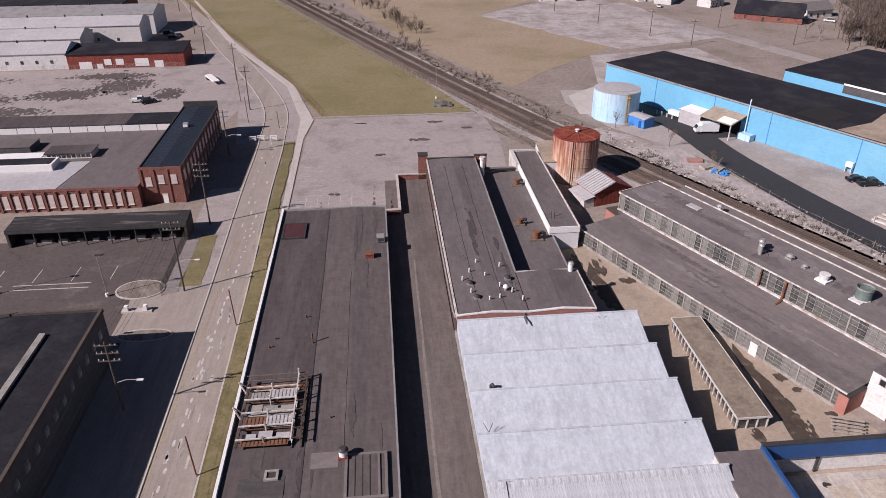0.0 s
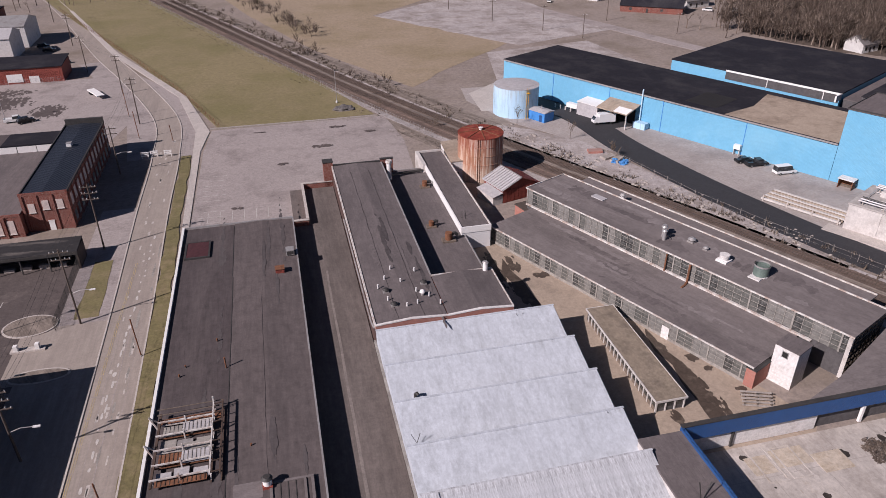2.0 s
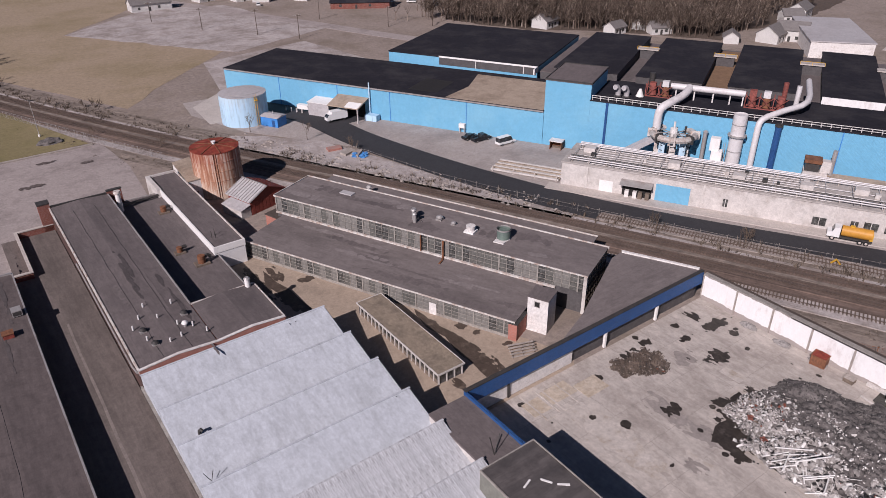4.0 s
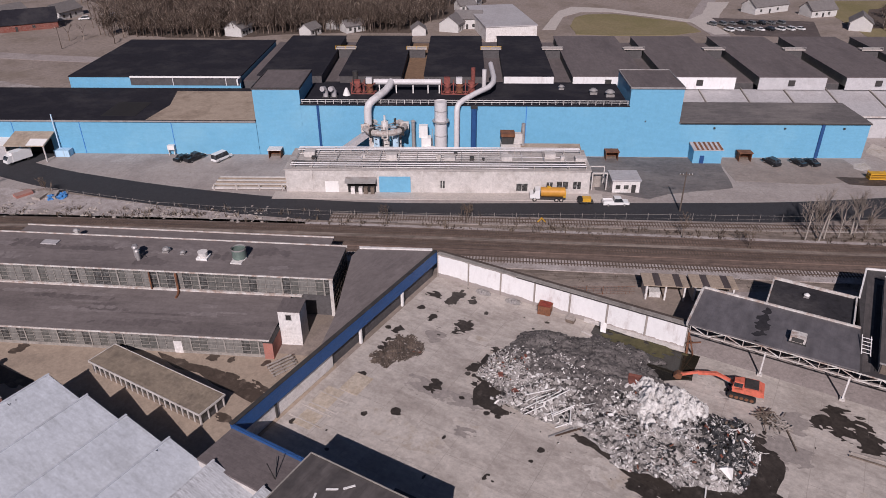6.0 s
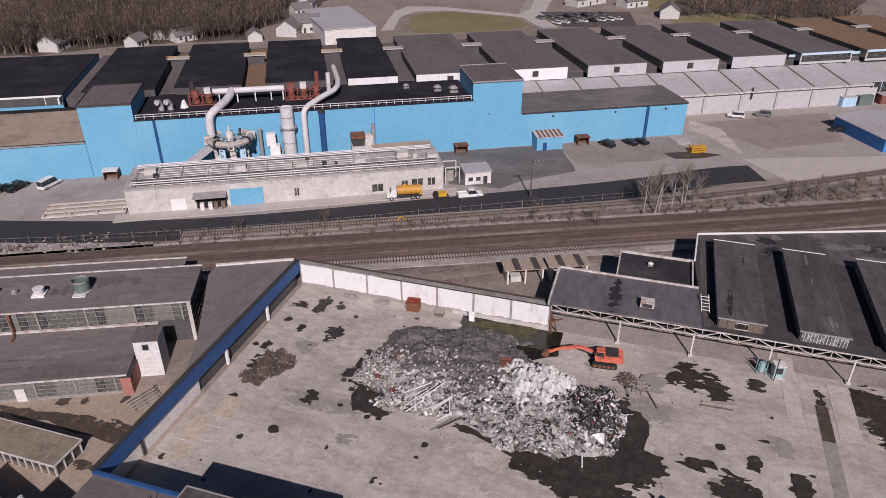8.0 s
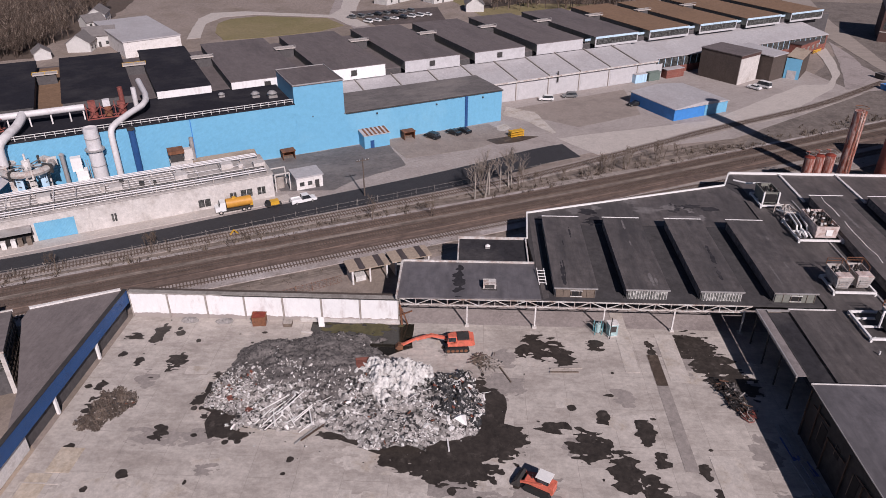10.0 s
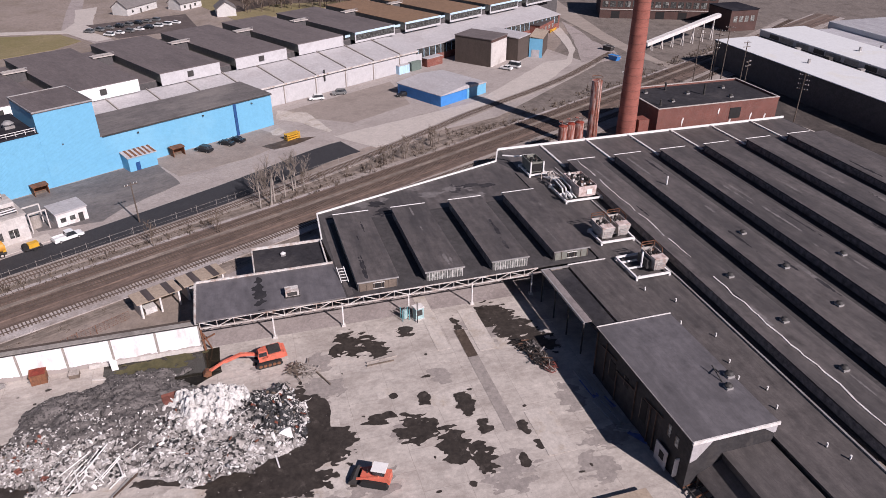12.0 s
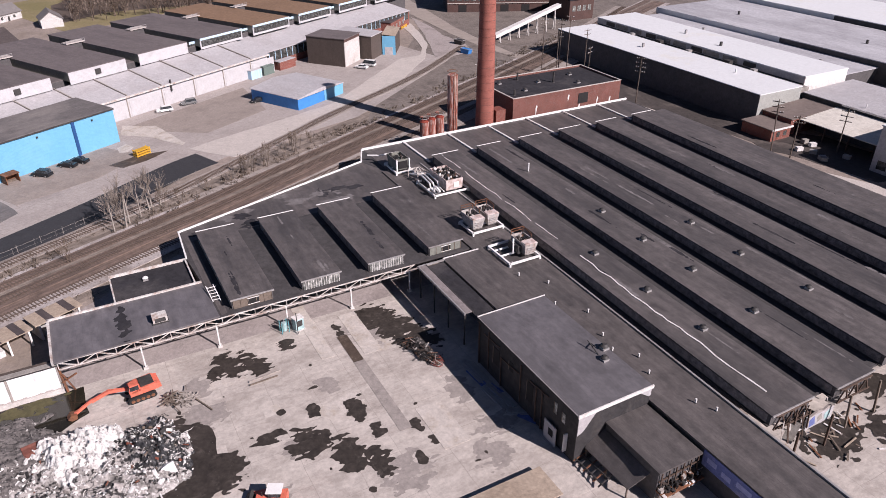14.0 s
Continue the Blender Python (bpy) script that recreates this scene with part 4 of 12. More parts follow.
def vent_pipe(m, x, y, z, h=1.0, r=0.14, mat="white_clean"):
    t = thing("roof_vent", at(m, x, y, z), "small upright vent pipe on the roof", "vent pipe", "roof vents")
    part("pipe", Geo().cyl(0, 0, 0, h, r, n=8), M[mat], t, smooth=True)
    part("collar", Geo().cyl(0, 0, 0, 0.1, r * 1.8, r * 1.3, n=8), M["dark_metal"], t)
    return t


def vent_hood(m, x, y, z, s=1.0, mat="dark_metal"):
    t = thing("roof_fan", at(m, x, y, z), "low square roof fan with a round hood", "roof fan", "roof fans")
    part("base", Geo().box(-0.6 * s, -0.6 * s, 0, 0.6 * s, 0.6 * s, 0.35 * s), M["steel"], t)
    part("hood", Geo().cyl(0, 0, 0.35 * s, 0.6 * s, 0.35 * s, n=10).cyl(0, 0, 0.6 * s, 0.95 * s, 0.75 * s, 0.35 * s, n=10), M[mat], t, smooth=True)
    return t


# hall beside the street
t = thing("long_hall", at(SITE, -21.5, 0), "long low hall with a brown two-part tar roof beside the street", "building")
part("wall", Geo().box(0, 0, 0, 21.7, 136.1, 3.8), M["brick_dark"], t)
part("roof", Geo().extrude([(0.1, 3.8), (10.0, 3.95), (10.0, 4.0), (0.1, 3.9)], "y", 0.1, 136.0), M["roof_brown"], t)
part("roof", Geo().extrude([(10.0, 3.8), (21.6, 3.8), (21.6, 3.95), (15.5, 4.25), (10.0, 4.12)], "y", 0.1, 136.0), M["roof_hall"], t)
part("roof_edge", Geo().box(-0.05, 0, 3.7, 0.35, 136.2, 4.35), M["white_clean"], t, "white capping along the street side")
part("roof_edge", Geo().box(21.5, 0, 3.6, 21.75, 136.2, 4.1), M["steel"], t)
part("roof_edge", Geo().box(0.35, 135.9, 3.8, 21.5, 136.2, 4.35), M["steel"], t)
seam = mesh_of("roof_seam", Geo().box(-0.06, 0, 0, 0.06, 20.0, 0.06), M["dark_metal"])
for k in range(6):
    piece("roof_seam", seam, t, 10.0 + 0.05 * math.sin(k * 2.1), 14 + k * 20.2, 4.1)

t = thing("roof_hatch", at(SITE, -20.4, 123.2, 3.9), "large dark red roof hatch", "hatch")
part("kerb", edge_trim(Geo(), 0, 0, 4.6, 6.4, 0, 0.3, 0.4), M["dark_metal"], t)
part("lid", Geo().box(0.3, 0.3, 0.1, 4.3, 6.1, 0.34), M["maroon"], t)
t = thing("roof_box", at(SITE, -4.0, 114.0, 4.1), "small red painted box on the roof", "roof box")
part("body", Geo().box(0, 0, 0, 1.5, 1.3, 0.8), M["red_metal"], t)
part("lid", Geo().box(-0.1, -0.1, 0.8, 1.6, 1.4, 0.92), M["rust"], t)
t = thing("air_unit", at(SITE, -1.9, 120.0, 4.0), "small grey air unit on the roof edge", "air unit")
part("body", Geo().box(0, 0, 0.2, 1.5, 1.7, 1.2), M["steel"], t)
part("feet", Geo().box(0.1, 0.1, 0, 0.4, 1.6, 0.2).box(1.1, 0.1, 0, 1.4, 1.6, 0.2), M["dark_metal"], t)
part("grille", Geo().box(0.15, -0.04, 0.35, 1.35, 0.0, 1.05), M["dark_metal"], t)
t = thing("roof_hatch", at(SITE, -15.4, 61.2, 3.95), "small square pale roof hatch", "hatch")
part("kerb", edge_trim(Geo(), -0.6, 0.7, 1.1, 2.3, 0, 0.3, 0.35), M["grimy"], t)
part("lid", Geo().box(-0.3, 1.0, 0, 0.8, 2.0, 0.2), M["dark_metal"], t)
t = thing("exhaust_fan", at(SITE, -6.6, 64.8, 4.1), "white and red roof exhaust fan with a black hood", "roof fan")
part("base", Geo().box(-0.6, -0.6, 0, 0.6, 0.6, 0.5), M["red_metal"], t)
part("drum", Geo().cyl(0, 0, 0.5, 1.4, 0.55, n=12), M["white_clean"], t, smooth=True)
part("hood", Geo().cyl(0, 0, 1.4, 1.7, 0.7, 0.4, n=12), M["dark_metal"], t, smooth=True)
t = thing("skylight", at(SITE, -6.4, 58.0, 4.12), "low covered skylight with dark panels", "skylight")
part("frame", edge_trim(Geo(), 0, 0, 5.2, 7.2, 0, 0.35, 0.3).box(4.0, 0.35, 0, 4.3, 6.85, 0.3), M["roof_pale"], t)
part("cover", Geo().box(0.35, 0.35, 0, 4.0, 6.85, 0.15).box(4.3, 0.35, 0, 4.85, 6.85, 0.15), M["roof_hall"], t)
part("seam", Geo().box(1.2, 0.35, 0.15, 1.3, 6.85, 0.19).box(2.1, 0.35, 0.15, 2.2, 6.85, 0.19).box(3.0, 0.35, 0.15, 3.1, 6.85, 0.19), M["dark_metal"], t)
for x, y, hh in ((-18.5, 88.5, 0.5), (-12.0, 89.0, 2.0), (-13.5, 96.0, 0.6), (-17.8, 90.6, 0.4), (-8.5, 72.0, 0.6)):
    vent_pipe(SITE, x, y, 3.95, hh, 0.12, "rust")

for u, v, a, b, mt in ((-10.6, 63.2, 3.4, 2.6, "roof_pale"), (-19.0, 58.5, 5.5, 4.0, "roof_k")):
    solo("roof_patch", Geo().box(u, v, 3.9, u + a, v + b, 4.05 if u < -11 else 4.24), M[mt], SITE, "rectangular felt repair on the tar roof", "roof patch", "roof patches", "structure")
# fallen steel frame on the hall's roof
t = thing("steel_frame", at(SITE, -21.0, 66.8, 3.95), "rusty white steel frame lying over streaked grey sheets", "steel frame")
for k, y in enumerate((1.0, 3.4, 5.9, 8.5, 11.0)):
    part("beam", Geo().bar((0.9, y, 1.35), (7.9, y + 0.1, 1.35), 0.17), M["steel_white"], t)
    part("beam", Geo().bar((0.9, y + 0.35, 0.45), (7.9, y + 0.4, 0.45), 0.15), M["rust" if k % 2 else "steel_white"], t)
    part("post", Geo().bar((4.3, y, 0), (4.3, y, 1.9), 0.16), M["steel_white"], t)
for k, (y, z) in enumerate(((12.1, 0.7), (12.7, 1.1), (13.3, 1.5))):
    part("rail", Geo().bar((0.6, y, z), (9.0, y + 0.2, z), 0.1), M["wood" if k else "rust"], t)
part("walkway", Geo().box(1.0, 11.4, 0.25, 8.6, 12.5, 0.35), M["rust"], t, "rusty red walkway board")
for x in (7.8, 9.0):
    part("chord", Geo().bar((x, 0.3, 1.5), (x, 13.4, 1.5), 0.18), M["steel_white" if x < 8 else "old_iron"], t)
    part("chord", Geo().bar((x, 0.3, 0.2), (x, 13.4, 0.2), 0.15), M["old_iron"], t)
for k in range(8):
    y = 0.6 + k * 1.75
    part("brace", Geo().bar((7.8, y, 1.5), (9.0, y + 0.2, 1.5), 0.12), M["old_iron"], t)
    part("brace", Geo().bar((7.8, y, 1.5 if k % 2 else 0.2), (7.8, min(y + 1.75, 13.3), 0.2 if k % 2 else 1.5), 0.11), M["steel_white"], t)
for y in (13.2, 8.6, 4.0):
    part("post", Geo().bar((7.8, y, 0), (7.8, y, 2.5), 0.2), M["steel_white"], t)
part("chord", Geo().bar((1.0, 0.3, 0.8), (1.0, 13.2, 0.8), 0.28), M["old_iron"], t)
for y in (11.0, 5.9):
    part("bracket", Geo().bar((-0.2, y + 0.6, 1.9), (1.0, y - 0.6, 0.4), 0.16), M["steel_white"], t)
    part("bracket", Geo().bar((-0.2, y + 0.6, 1.9), (1.0, y + 0.8, 0.6), 0.14), M["steel_white"], t)
rp = random.Random(4)
for k in range(9):
    x, y = (1.3, 3.4, 5.6)[k % 3], (1.3, 3.9, 6.5)[k // 3]
    part("deck_panel", Geo().box(x + rp.uniform(0, 0.3), y + rp.uniform(-0.1, 0.3), 0.3, x + rp.uniform(1.7, 2.0), y + rp.uniform(1.6, 2.1), 0.38), M[("lilac_roof", "steel", "grimy", "lilac_roof")[rp.randrange(4)]], t)
for x0, y0, x1, y1, z, mt in ((1.5, 3.7, 4.2, 5.6, 0.75, "rust"), (4.2, 3.6, 7.5, 5.7, 0.8, "lilac_roof"), (1.6, 8.8, 3.9, 10.6, 0.7, "grimy"), (4.0, 8.9, 7.6, 10.8, 0.85, "lilac_roof"), (1.4, 0.4, 7.4, 1.5, 0.7, "rust")):
    sh = part("deck_sheet", Geo().box(x0, y0, z, x1, y1, z + 0.06), M[mt], t, "streaked metal sheet between the beams")
    for i in range(int((x1 - x0) / 0.5)):
        part("rib", Geo().box(x0 + 0.2 + i * 0.5, y0 + 0.05, z + 0.06, x0 + 0.28 + i * 0.5, y1 - 0.05, z + 0.11), M["grimy" if mt != "rust" else "old_iron"], sh)
part("deck_panel", Geo().bar((3.6, 6.6, 0.55), (7.6, 6.8, 0.6), 1.3, 0.1), M["grimy"], t, "streaked grey sheet")

# lane walls by the parking lot
t = thing("lane_wall", SITE, "low brick wall with pale capping round the lane's end", "wall", kind="structure")
part("wall", Geo().box(3.0, 138.0, 0, 3.4, 157.0, 2.3).box(3.4, 156.6, 0, 10.3, 157.0, 2.3).box(0.2, 137.6, 0, 3.4, 138.0, 2.3), M["brick"], t)
part("coping", Geo().box(2.9, 138.0, 2.3, 3.5, 157.1, 2.5).box(3.5, 156.5, 2.3, 10.3, 157.1, 2.5).box(0.2, 137.5, 2.3, 3.5, 138.1, 2.5), M["walk"], t)

# middle hall
t = thing("middle_hall", at(SITE, 10.45, 91.2), "long flat hall with a grey tar roof and brick walls", "building")
part("wall", Geo().box(0, 0, 0, 11.6, 65.8, 5.8), M["brick_dark"], t)
part("roof", Geo().extrude([(0.1, 5.8), (11.5, 5.8), (11.5, 5.95), (5.8, 6.3), (0.1, 5.95)], "y", 0.1, 65.7), M["roof_grey"], t)
part("roof_edge", Geo().box(-0.1, 0, 5.4, 0.15, 65.8, 6.1), M["steel_white"], t)
part("roof_edge", Geo().box(11.45, 12.4, 5.6, 11.7, 65.8, 6.1), M["steel"], t)
part("gable", Geo().extrude([(0, 5.0), (22.4, 5.0), (22.4, 6.0), (17.0, 6.45), (11.6, 6.05), (5.8, 6.45), (0, 6.0)], "y", -0.12, 0.12), M["brick_pink"], t)
part("coping", Geo().extrude([(0, 6.0), (5.8, 6.45), (11.6, 6.05), (17.0, 6.45), (22.4, 6.0), (22.4, 6.18), (17.0, 6.63), (11.6, 6.22), (5.8, 6.63), (0, 6.18)], "y", -0.2, 0.2), M["white"], t)
for a, b, c, d, e in ((-2.0, 65.4, 0.2, 67.4, 7.0), (11.4, 65.4, 14.4, 66.0, 6.6)):
    w = part("parapet", Geo().box(a, b, 0, c, d, e), M["brick"], t, "red brick end wall")
    part("coping", Geo().box(a - 0.1, b - 0.1, e, c + 0.1, d + 0.1, e + 0.2), M["dark_metal"], w)
part("coping", Geo().box(0.2, 65.5, 6.0, 11.4, 65.9, 6.35), M["dark_metal"], t)
part("annex_wall", Geo().box(11.6, 0.12, 0, 22.4, 12.3, 5.8), M["brick_pink"], t)
part("annex_roof", Geo().extrude([(11.7, 5.8), (22.3, 5.8), (22.3, 5.98), (17.0, 6.35), (11.7, 6.0)], "y", 0.2, 12.25), M["roof_grey"], t)
part("roof_edge", Geo().box(22.3, 0.15, 5.6, 22.5, 12.4, 6.1).box(11.7, 12.2, 5.7, 22.3, 12.4, 6.2), M["steel_white"], t)
part("downpipe", Geo().tube([(-0.25, 0.3, 5.6), (-0.3, 3.0, 4.9), (-0.3, 8, 4.8), (-0.3, 40, 4.8)], 0.14), M["steel"], t)
for x, y in ((12.5, 101.5), (14.0, 104.0), (13.5, 97.5), (16.5, 102.5), (18.5, 99.0), (19.5, 105.5), (18.0, 95.5), (15.5, 107.0), (20.3, 97.2), (21.6, 94.6), (16.2, 95.0)):
    vent_pipe(SITE, x, y, 6.05, 0.9, 0.13)
for x, y in ((13.6, 100.2), (14.2, 95.8), (20.2, 101.2)):
    vent_hood(SITE, x, y, 6.1, 0.8)
t = thing("roof_vent", at(SITE, 19.3, 97.8, 6.2), "small white ball vent on the roof", "vent")
part("ball", Geo().blob(0, 0, 0.5, 0.5, 0.5, 0.5, rough=0), M["white_clean"], t, smooth=True)
part("neck", Geo().cyl(0, 0, -0.1, 0.55, 0.25, n=10), M["steel"], t)
t = thing("roof_chimney", at(SITE, 31.6, 103.0, 5.9), "short white roof stack on the annex corner", "stack")
part("stack", Geo().cyl(0, 0, 0, 1.7, 0.45, n=12), M["white_clean"], t, smooth=True)
part("cap", Geo().cyl(0, 0, 1.7, 1.95, 0.6, 0.35, n=12), M["steel"], t)

# low roof and the white-edged block
t = hall("low_block", SITE, 22.1, 103.7, 33.0, 157.0, 3.2, M["brick_dark"], M["roof_grey"], M["steel"], "low flat block with a grey tar roof between two halls")
t = thing("duct", at(SITE, 23.2, 152.5, 3.2), "fat white exhaust duct with a round cap", "duct")
part("pipe", Geo().cyl(0, 0, 0, 4.2, 0.55, n=14), M["white"], t, smooth=True)
part("cap", Geo().cyl(0, 0, 4.2, 4.7, 0.8, 0.7, n=14), M["steel_white"], t, smooth=True)
part("branch", Geo().tube([(0.4, 0.0, 1.0), (3.0, 1.2, 0.7), (8.5, 2.0, 0.6)], 0.3, 8), M["dark_metal"], t, smooth=True)
for x, y, s in ((30.2, 146.0, 1.0), (27.3, 126.5, 0.9), (29.3, 120.0, 1.2)):
    t = thing("roof_fan", at(SITE, x, y, 3.2), "rusty exhaust fan on a timber frame", "roof fan", "old roof fans")
    part("frame", Geo().box(-1.1 * s, -0.8 * s, 0, 1.1 * s, 0.8 * s, 0.35), M["wood"], t)
    part("drum", Geo().cyl(0, 0, 0.35, 1.5 * s, 0.6 * s, n=12), M["rust"], t, smooth=True)
    part("elbow", Geo().tube([(0.2, 0, 1.0), (1.0 * s, 0.2, 1.3 * s), (1.5 * s, 0.3, 1.0)], 0.35, 8), M["dark_metal"], t, smooth=True)
for x, y in ((29.0, 105.0), (31.0, 105.3)):
    vent_pipe(SITE, x, y, 3.2, 1.8, 0.2)
t = thing("white_edged_block", at(SITE, 32.2, 121.3), "narrow flat block with a deep white roof edge", "building")
part("wall", Geo().box(0.1, 0.1, 0, 6.1, 41.6, 4.0), M["brick_white"], t)
part("fascia", Geo().box(0, 0, 3.7, 0.25, 33, 5.0).box(0.25, 0, 3.7, 6.2, 0.25, 5.0), M["white_clean"], t, "deep white roof edge")
part("fascia", Geo().box(5.95, 0.25, 4.3, 6.2, 41.6, 5.05), M["steel_white"], t)
part("roof", Geo().box(0.25, 0.25, 4.0, 5.95, 41.5, 4.8), M["roof_grey"], t)
part("parapet", Geo().box(-0.6, 33, 0, 0.25, 42.0, 5.2).box(0.25, 41.5, 0, 6.2, 42.0, 5.2), M["concrete"], t)
for x, y in ((33.6, 126.0), (34.4, 126.6), (34.1, 125.2)):
    vent_pipe(SITE, x, y, 4.8, 1.4, 0.06, "dark_metal")
t = thing("stone_block", at(SITE, 38.6, 155.0), "small white rendered block beside the tank", "building")
part("wall", Geo().prism([(0, 0), (3.4, 0), (5.2, 14.5), (0.8, 13.5)], 0, 4.8), M["white"], t)
part("roof", Geo().prism([(-0.1, -0.1), (3.5, -0.1), (5.3, 14.6), (0.7, 13.6)], 4.8, 5.0), M["roof_tan"], t)
part("door", Geo().box(1.0, -0.06, 0, 2.0, 0.02, 2.1), M["dark_metal"], t)

# saw-tooth hall with white roofs
t = thing("sawtooth_hall", at(SITE, 10.4, 0), "saw-tooth hall with white coated roof slopes", "building")
RIDGES = [90.3, 81.7, 73.7, 65.5, 57.7, 49.5, 41.4]
W, TOP, LOW = 28.8, 5.8, 3.5
part("wall", Geo().box(0.3, 34, 0, W - 0.3, 91.0, LOW - 0.3), M["brick_dark"], t)
for k, v in enumerate(RIDGES):
    low = (RIDGES[k + 1] if k + 1 < len(RIDGES) else v - 8.0)
    if k < 4:
        part("roof_slope", Geo().extrude([(v, LOW - 0.3), (v + 0.12, TOP), (low + 0.12, LOW), (low + 0.12, LOW - 0.3)], "x", 0, W), M["roof_white"], t)
    else:
        part("roof_slope", Geo().extrude([(v, LOW - 0.3), (v + 0.1, TOP - 0.05), (low + 0.1, LOW - 0.04), (low + 0.1, LOW - 0.3)], "x", 0, W), M["sheet_white"], t, "peeling white corrugated sheets")
    part("gable", Geo().extrude([(v - 0.1, LOW - 0.3), (v - 0.1, TOP - 0.2), (low + 0.2, LOW - 0.15), (low + 0.2, LOW - 0.3)], "x", W, W + 0.12), M["white"], t)
    part("glazing", Geo().box(0.4, v + 0.13, LOW - 0.1, W - 0.4, v + 0.2, TOP - 0.4), M["glass_pale"], t)
    part("ridge_cap", Geo().box(-0.1, v - 0.1, TOP - 0.05, W + 0.15, v + 0.22, TOP + 0.035), M["sheet_white" if k > 3 else "roof_white"], t)
drop = TOP - LOW
sheetmesh = mesh_of("roof_sheet", Geo().extrude([(0, 0.0), (-8.0, -drop), (-8.0, -drop + 0.05), (0, 0.05)], "x", 0, 0.96), M["sheet_white"])
rsh = random.Random(8)
for k in (4, 5):
    for i in range(30):
        if rsh.random() < 0.93:
            piece("roof_sheet", sheetmesh, t, 0.1 + i * 0.955, RIDGES[k] + rsh.uniform(-0.1, 0.02), TOP + rsh.uniform(0, 0.03), 0)
part("gutter", Geo().box(-0.35, 34, LOW - 0.5, -0.02, 91, LOW), M["grimy"], t, "dented grey gutter along the lane")
t = thing("roof_fan", at(SITE, 13.5, 75.8, 4.1), "small black gooseneck vent on the white roof", "vent")
part("neck", Geo().tube([(0, 0, -0.2), (0, 0, 0.7), (0.15, -0.2, 1.0), (0.3, -0.45, 0.8)], 0.22, 8), M["dark_metal"], t, smooth=True)
for x, y in ((33.3, 89.1), (37.5, 64.9), (11.9, 67.1)):
    t = thing("antenna_mast", at(SITE, x, y, 4.7), "bent thin antenna mast on the white roof", "antenna")
    part("mast", Geo().bar((0, 0, -0.3), (0.5, 0.3, 1.0), 0.06).bar((0, 0, -0.3), (-0.7, 0.2, 1.2), 0.06), M["dark_metal"], t)

# glazed hall along the railway
t = thing("glazed_hall", DFR, "long old hall with grimy window bands and a raised roof", "building")
part("wall", Geo().box(0, 0.1, 0, 57.6, 12.4, 3.2).box(-2.3, 12.5, 0, 65.3, 23.4, 7.3).box(-1.5, 23.4, 0, 61, 31.2, 4.8), M["dark_wall"], t)
part("roof", Geo().extrude([(-0.15, 3.2), (12.4, 3.4), (12.4, 3.75), (-0.15, 3.5)], "x", -0.2, 58.0), M["roof_pale"], t, "grey tar roof")
part("roof", Geo().box(-2.5, 12.3, 7.3, 65.5, 23.6, 7.55), M["roof_pale"], t, "grey tar roof")
part("roof", Geo().box(-1.6, 23.6, 4.8, 61.2, 31.3, 5.0), M["roof_pale"], t, "grey tar roof")
part("roof_edge", Geo().box(-0.2, -0.25, 3.35, 58.0, -0.1, 3.6), M["steel_white"], t)
part("roof_edge", Geo().box(-2.6, 12.15, 7.4, 65.6, 12.3, 7.65).box(-2.6, 12.3, 7.25, -2.4, 23.7, 7.75).box(-2.4, 23.5, 7.3, 65.6, 23.7, 7.75), M["steel_white"], t)
part("roof_edge", Geo().box(-1.7, 31.1, 4.7, 61.2, 31.35, 5.2), M["steel_white"], t)
part("sill_band", Geo().box(-2.3, 12.0, 3.75, 60.0, 12.45, 4.05), M["steel_white"], t, "white flashing under the upper windows")
part("plinth", Geo().box(0, -0.08, 0, 57.6, 0.1, 0.55), M["grimy"], t)
post_low = mesh_of("window_post", Geo().box(-0.11, -0.12, 0.0, 0.11, 0.12, 2.75), M["grimy"])
mull_low = mesh_of("mullion", Geo().box(-0.035, -0.05, 0.0, 0.035, 0.05, 2.7), M["grimy"])
pane_low = [mesh_of("pane", Geo().box(0.05, -0.02, 0.02, 1.35, 0.02, 2.65), M[k]) for k in ("glass_grime", "glass_milk", "glass_grime", "glass")]
rng = random.Random(5)
for i in range(41):
    x = 0.1 + i * 1.4
    piece("window_post" if i % 4 == 0 else "mullion", post_low if i % 4 == 0 else mull_low, t, x, 0.02, 0.55)
    if i < 41:
        piece("pane", rng.choice(pane_low), t, x, 0.05, 0.55)
bar = Geo()
for z in (1.2, 1.9, 2.6):
    bar.box(0, -0.01, z - 0.03, 57.5, 0.06, z + 0.03)
part("glazing_bar", bar, M["grimy"], t)
post_up = mesh_of("window_post", Geo().box(-0.13, -0.14, 0.0, 0.13, 0.14, 3.2), M["grimy"])
mull_up = mesh_of("mullion", Geo().box(-0.04, -0.06, 0.0, 0.04, 0.06, 3.1), M["grimy"])
pane_up = [mesh_of("pane", Geo().box(0.05, -0.02, 0.02, 1.4, 0.02, 3.05), M[k]) for k in ("glass_grime", "glass_grime", "glass_milk", "glass")]
for i in range(46):
    x = -2.2 + i * 1.47
    piece("window_post" if i % 5 == 0 else "mullion", post_up if i % 5 == 0 else mull_up, t, x, 12.4, 4.15)
    piece("pane", rng.choice(pane_up), t, x, 12.44, 4.15)
bar = Geo()
for z in (4.9, 5.8, 6.7):
    bar.box(-2.2, 12.36, z - 0.03, 65.2, 12.42, z + 0.03)
part("glazing_bar", bar, M["grimy"], t)
bar = Geo()
for k in range(9):
    bar.box(65.32, 12.8 + k * 1.3, 0.2, 65.42, 12.9 + k * 1.3, 7.0)
for z in (1.0, 2.2, 3.4, 4.6, 5.8, 7.0):
    bar.box(65.3, 12.6, z, 65.45, 23.3, z + 0.1)
part("end_frame", bar, M["wood"], t, "weathered timber end framing")
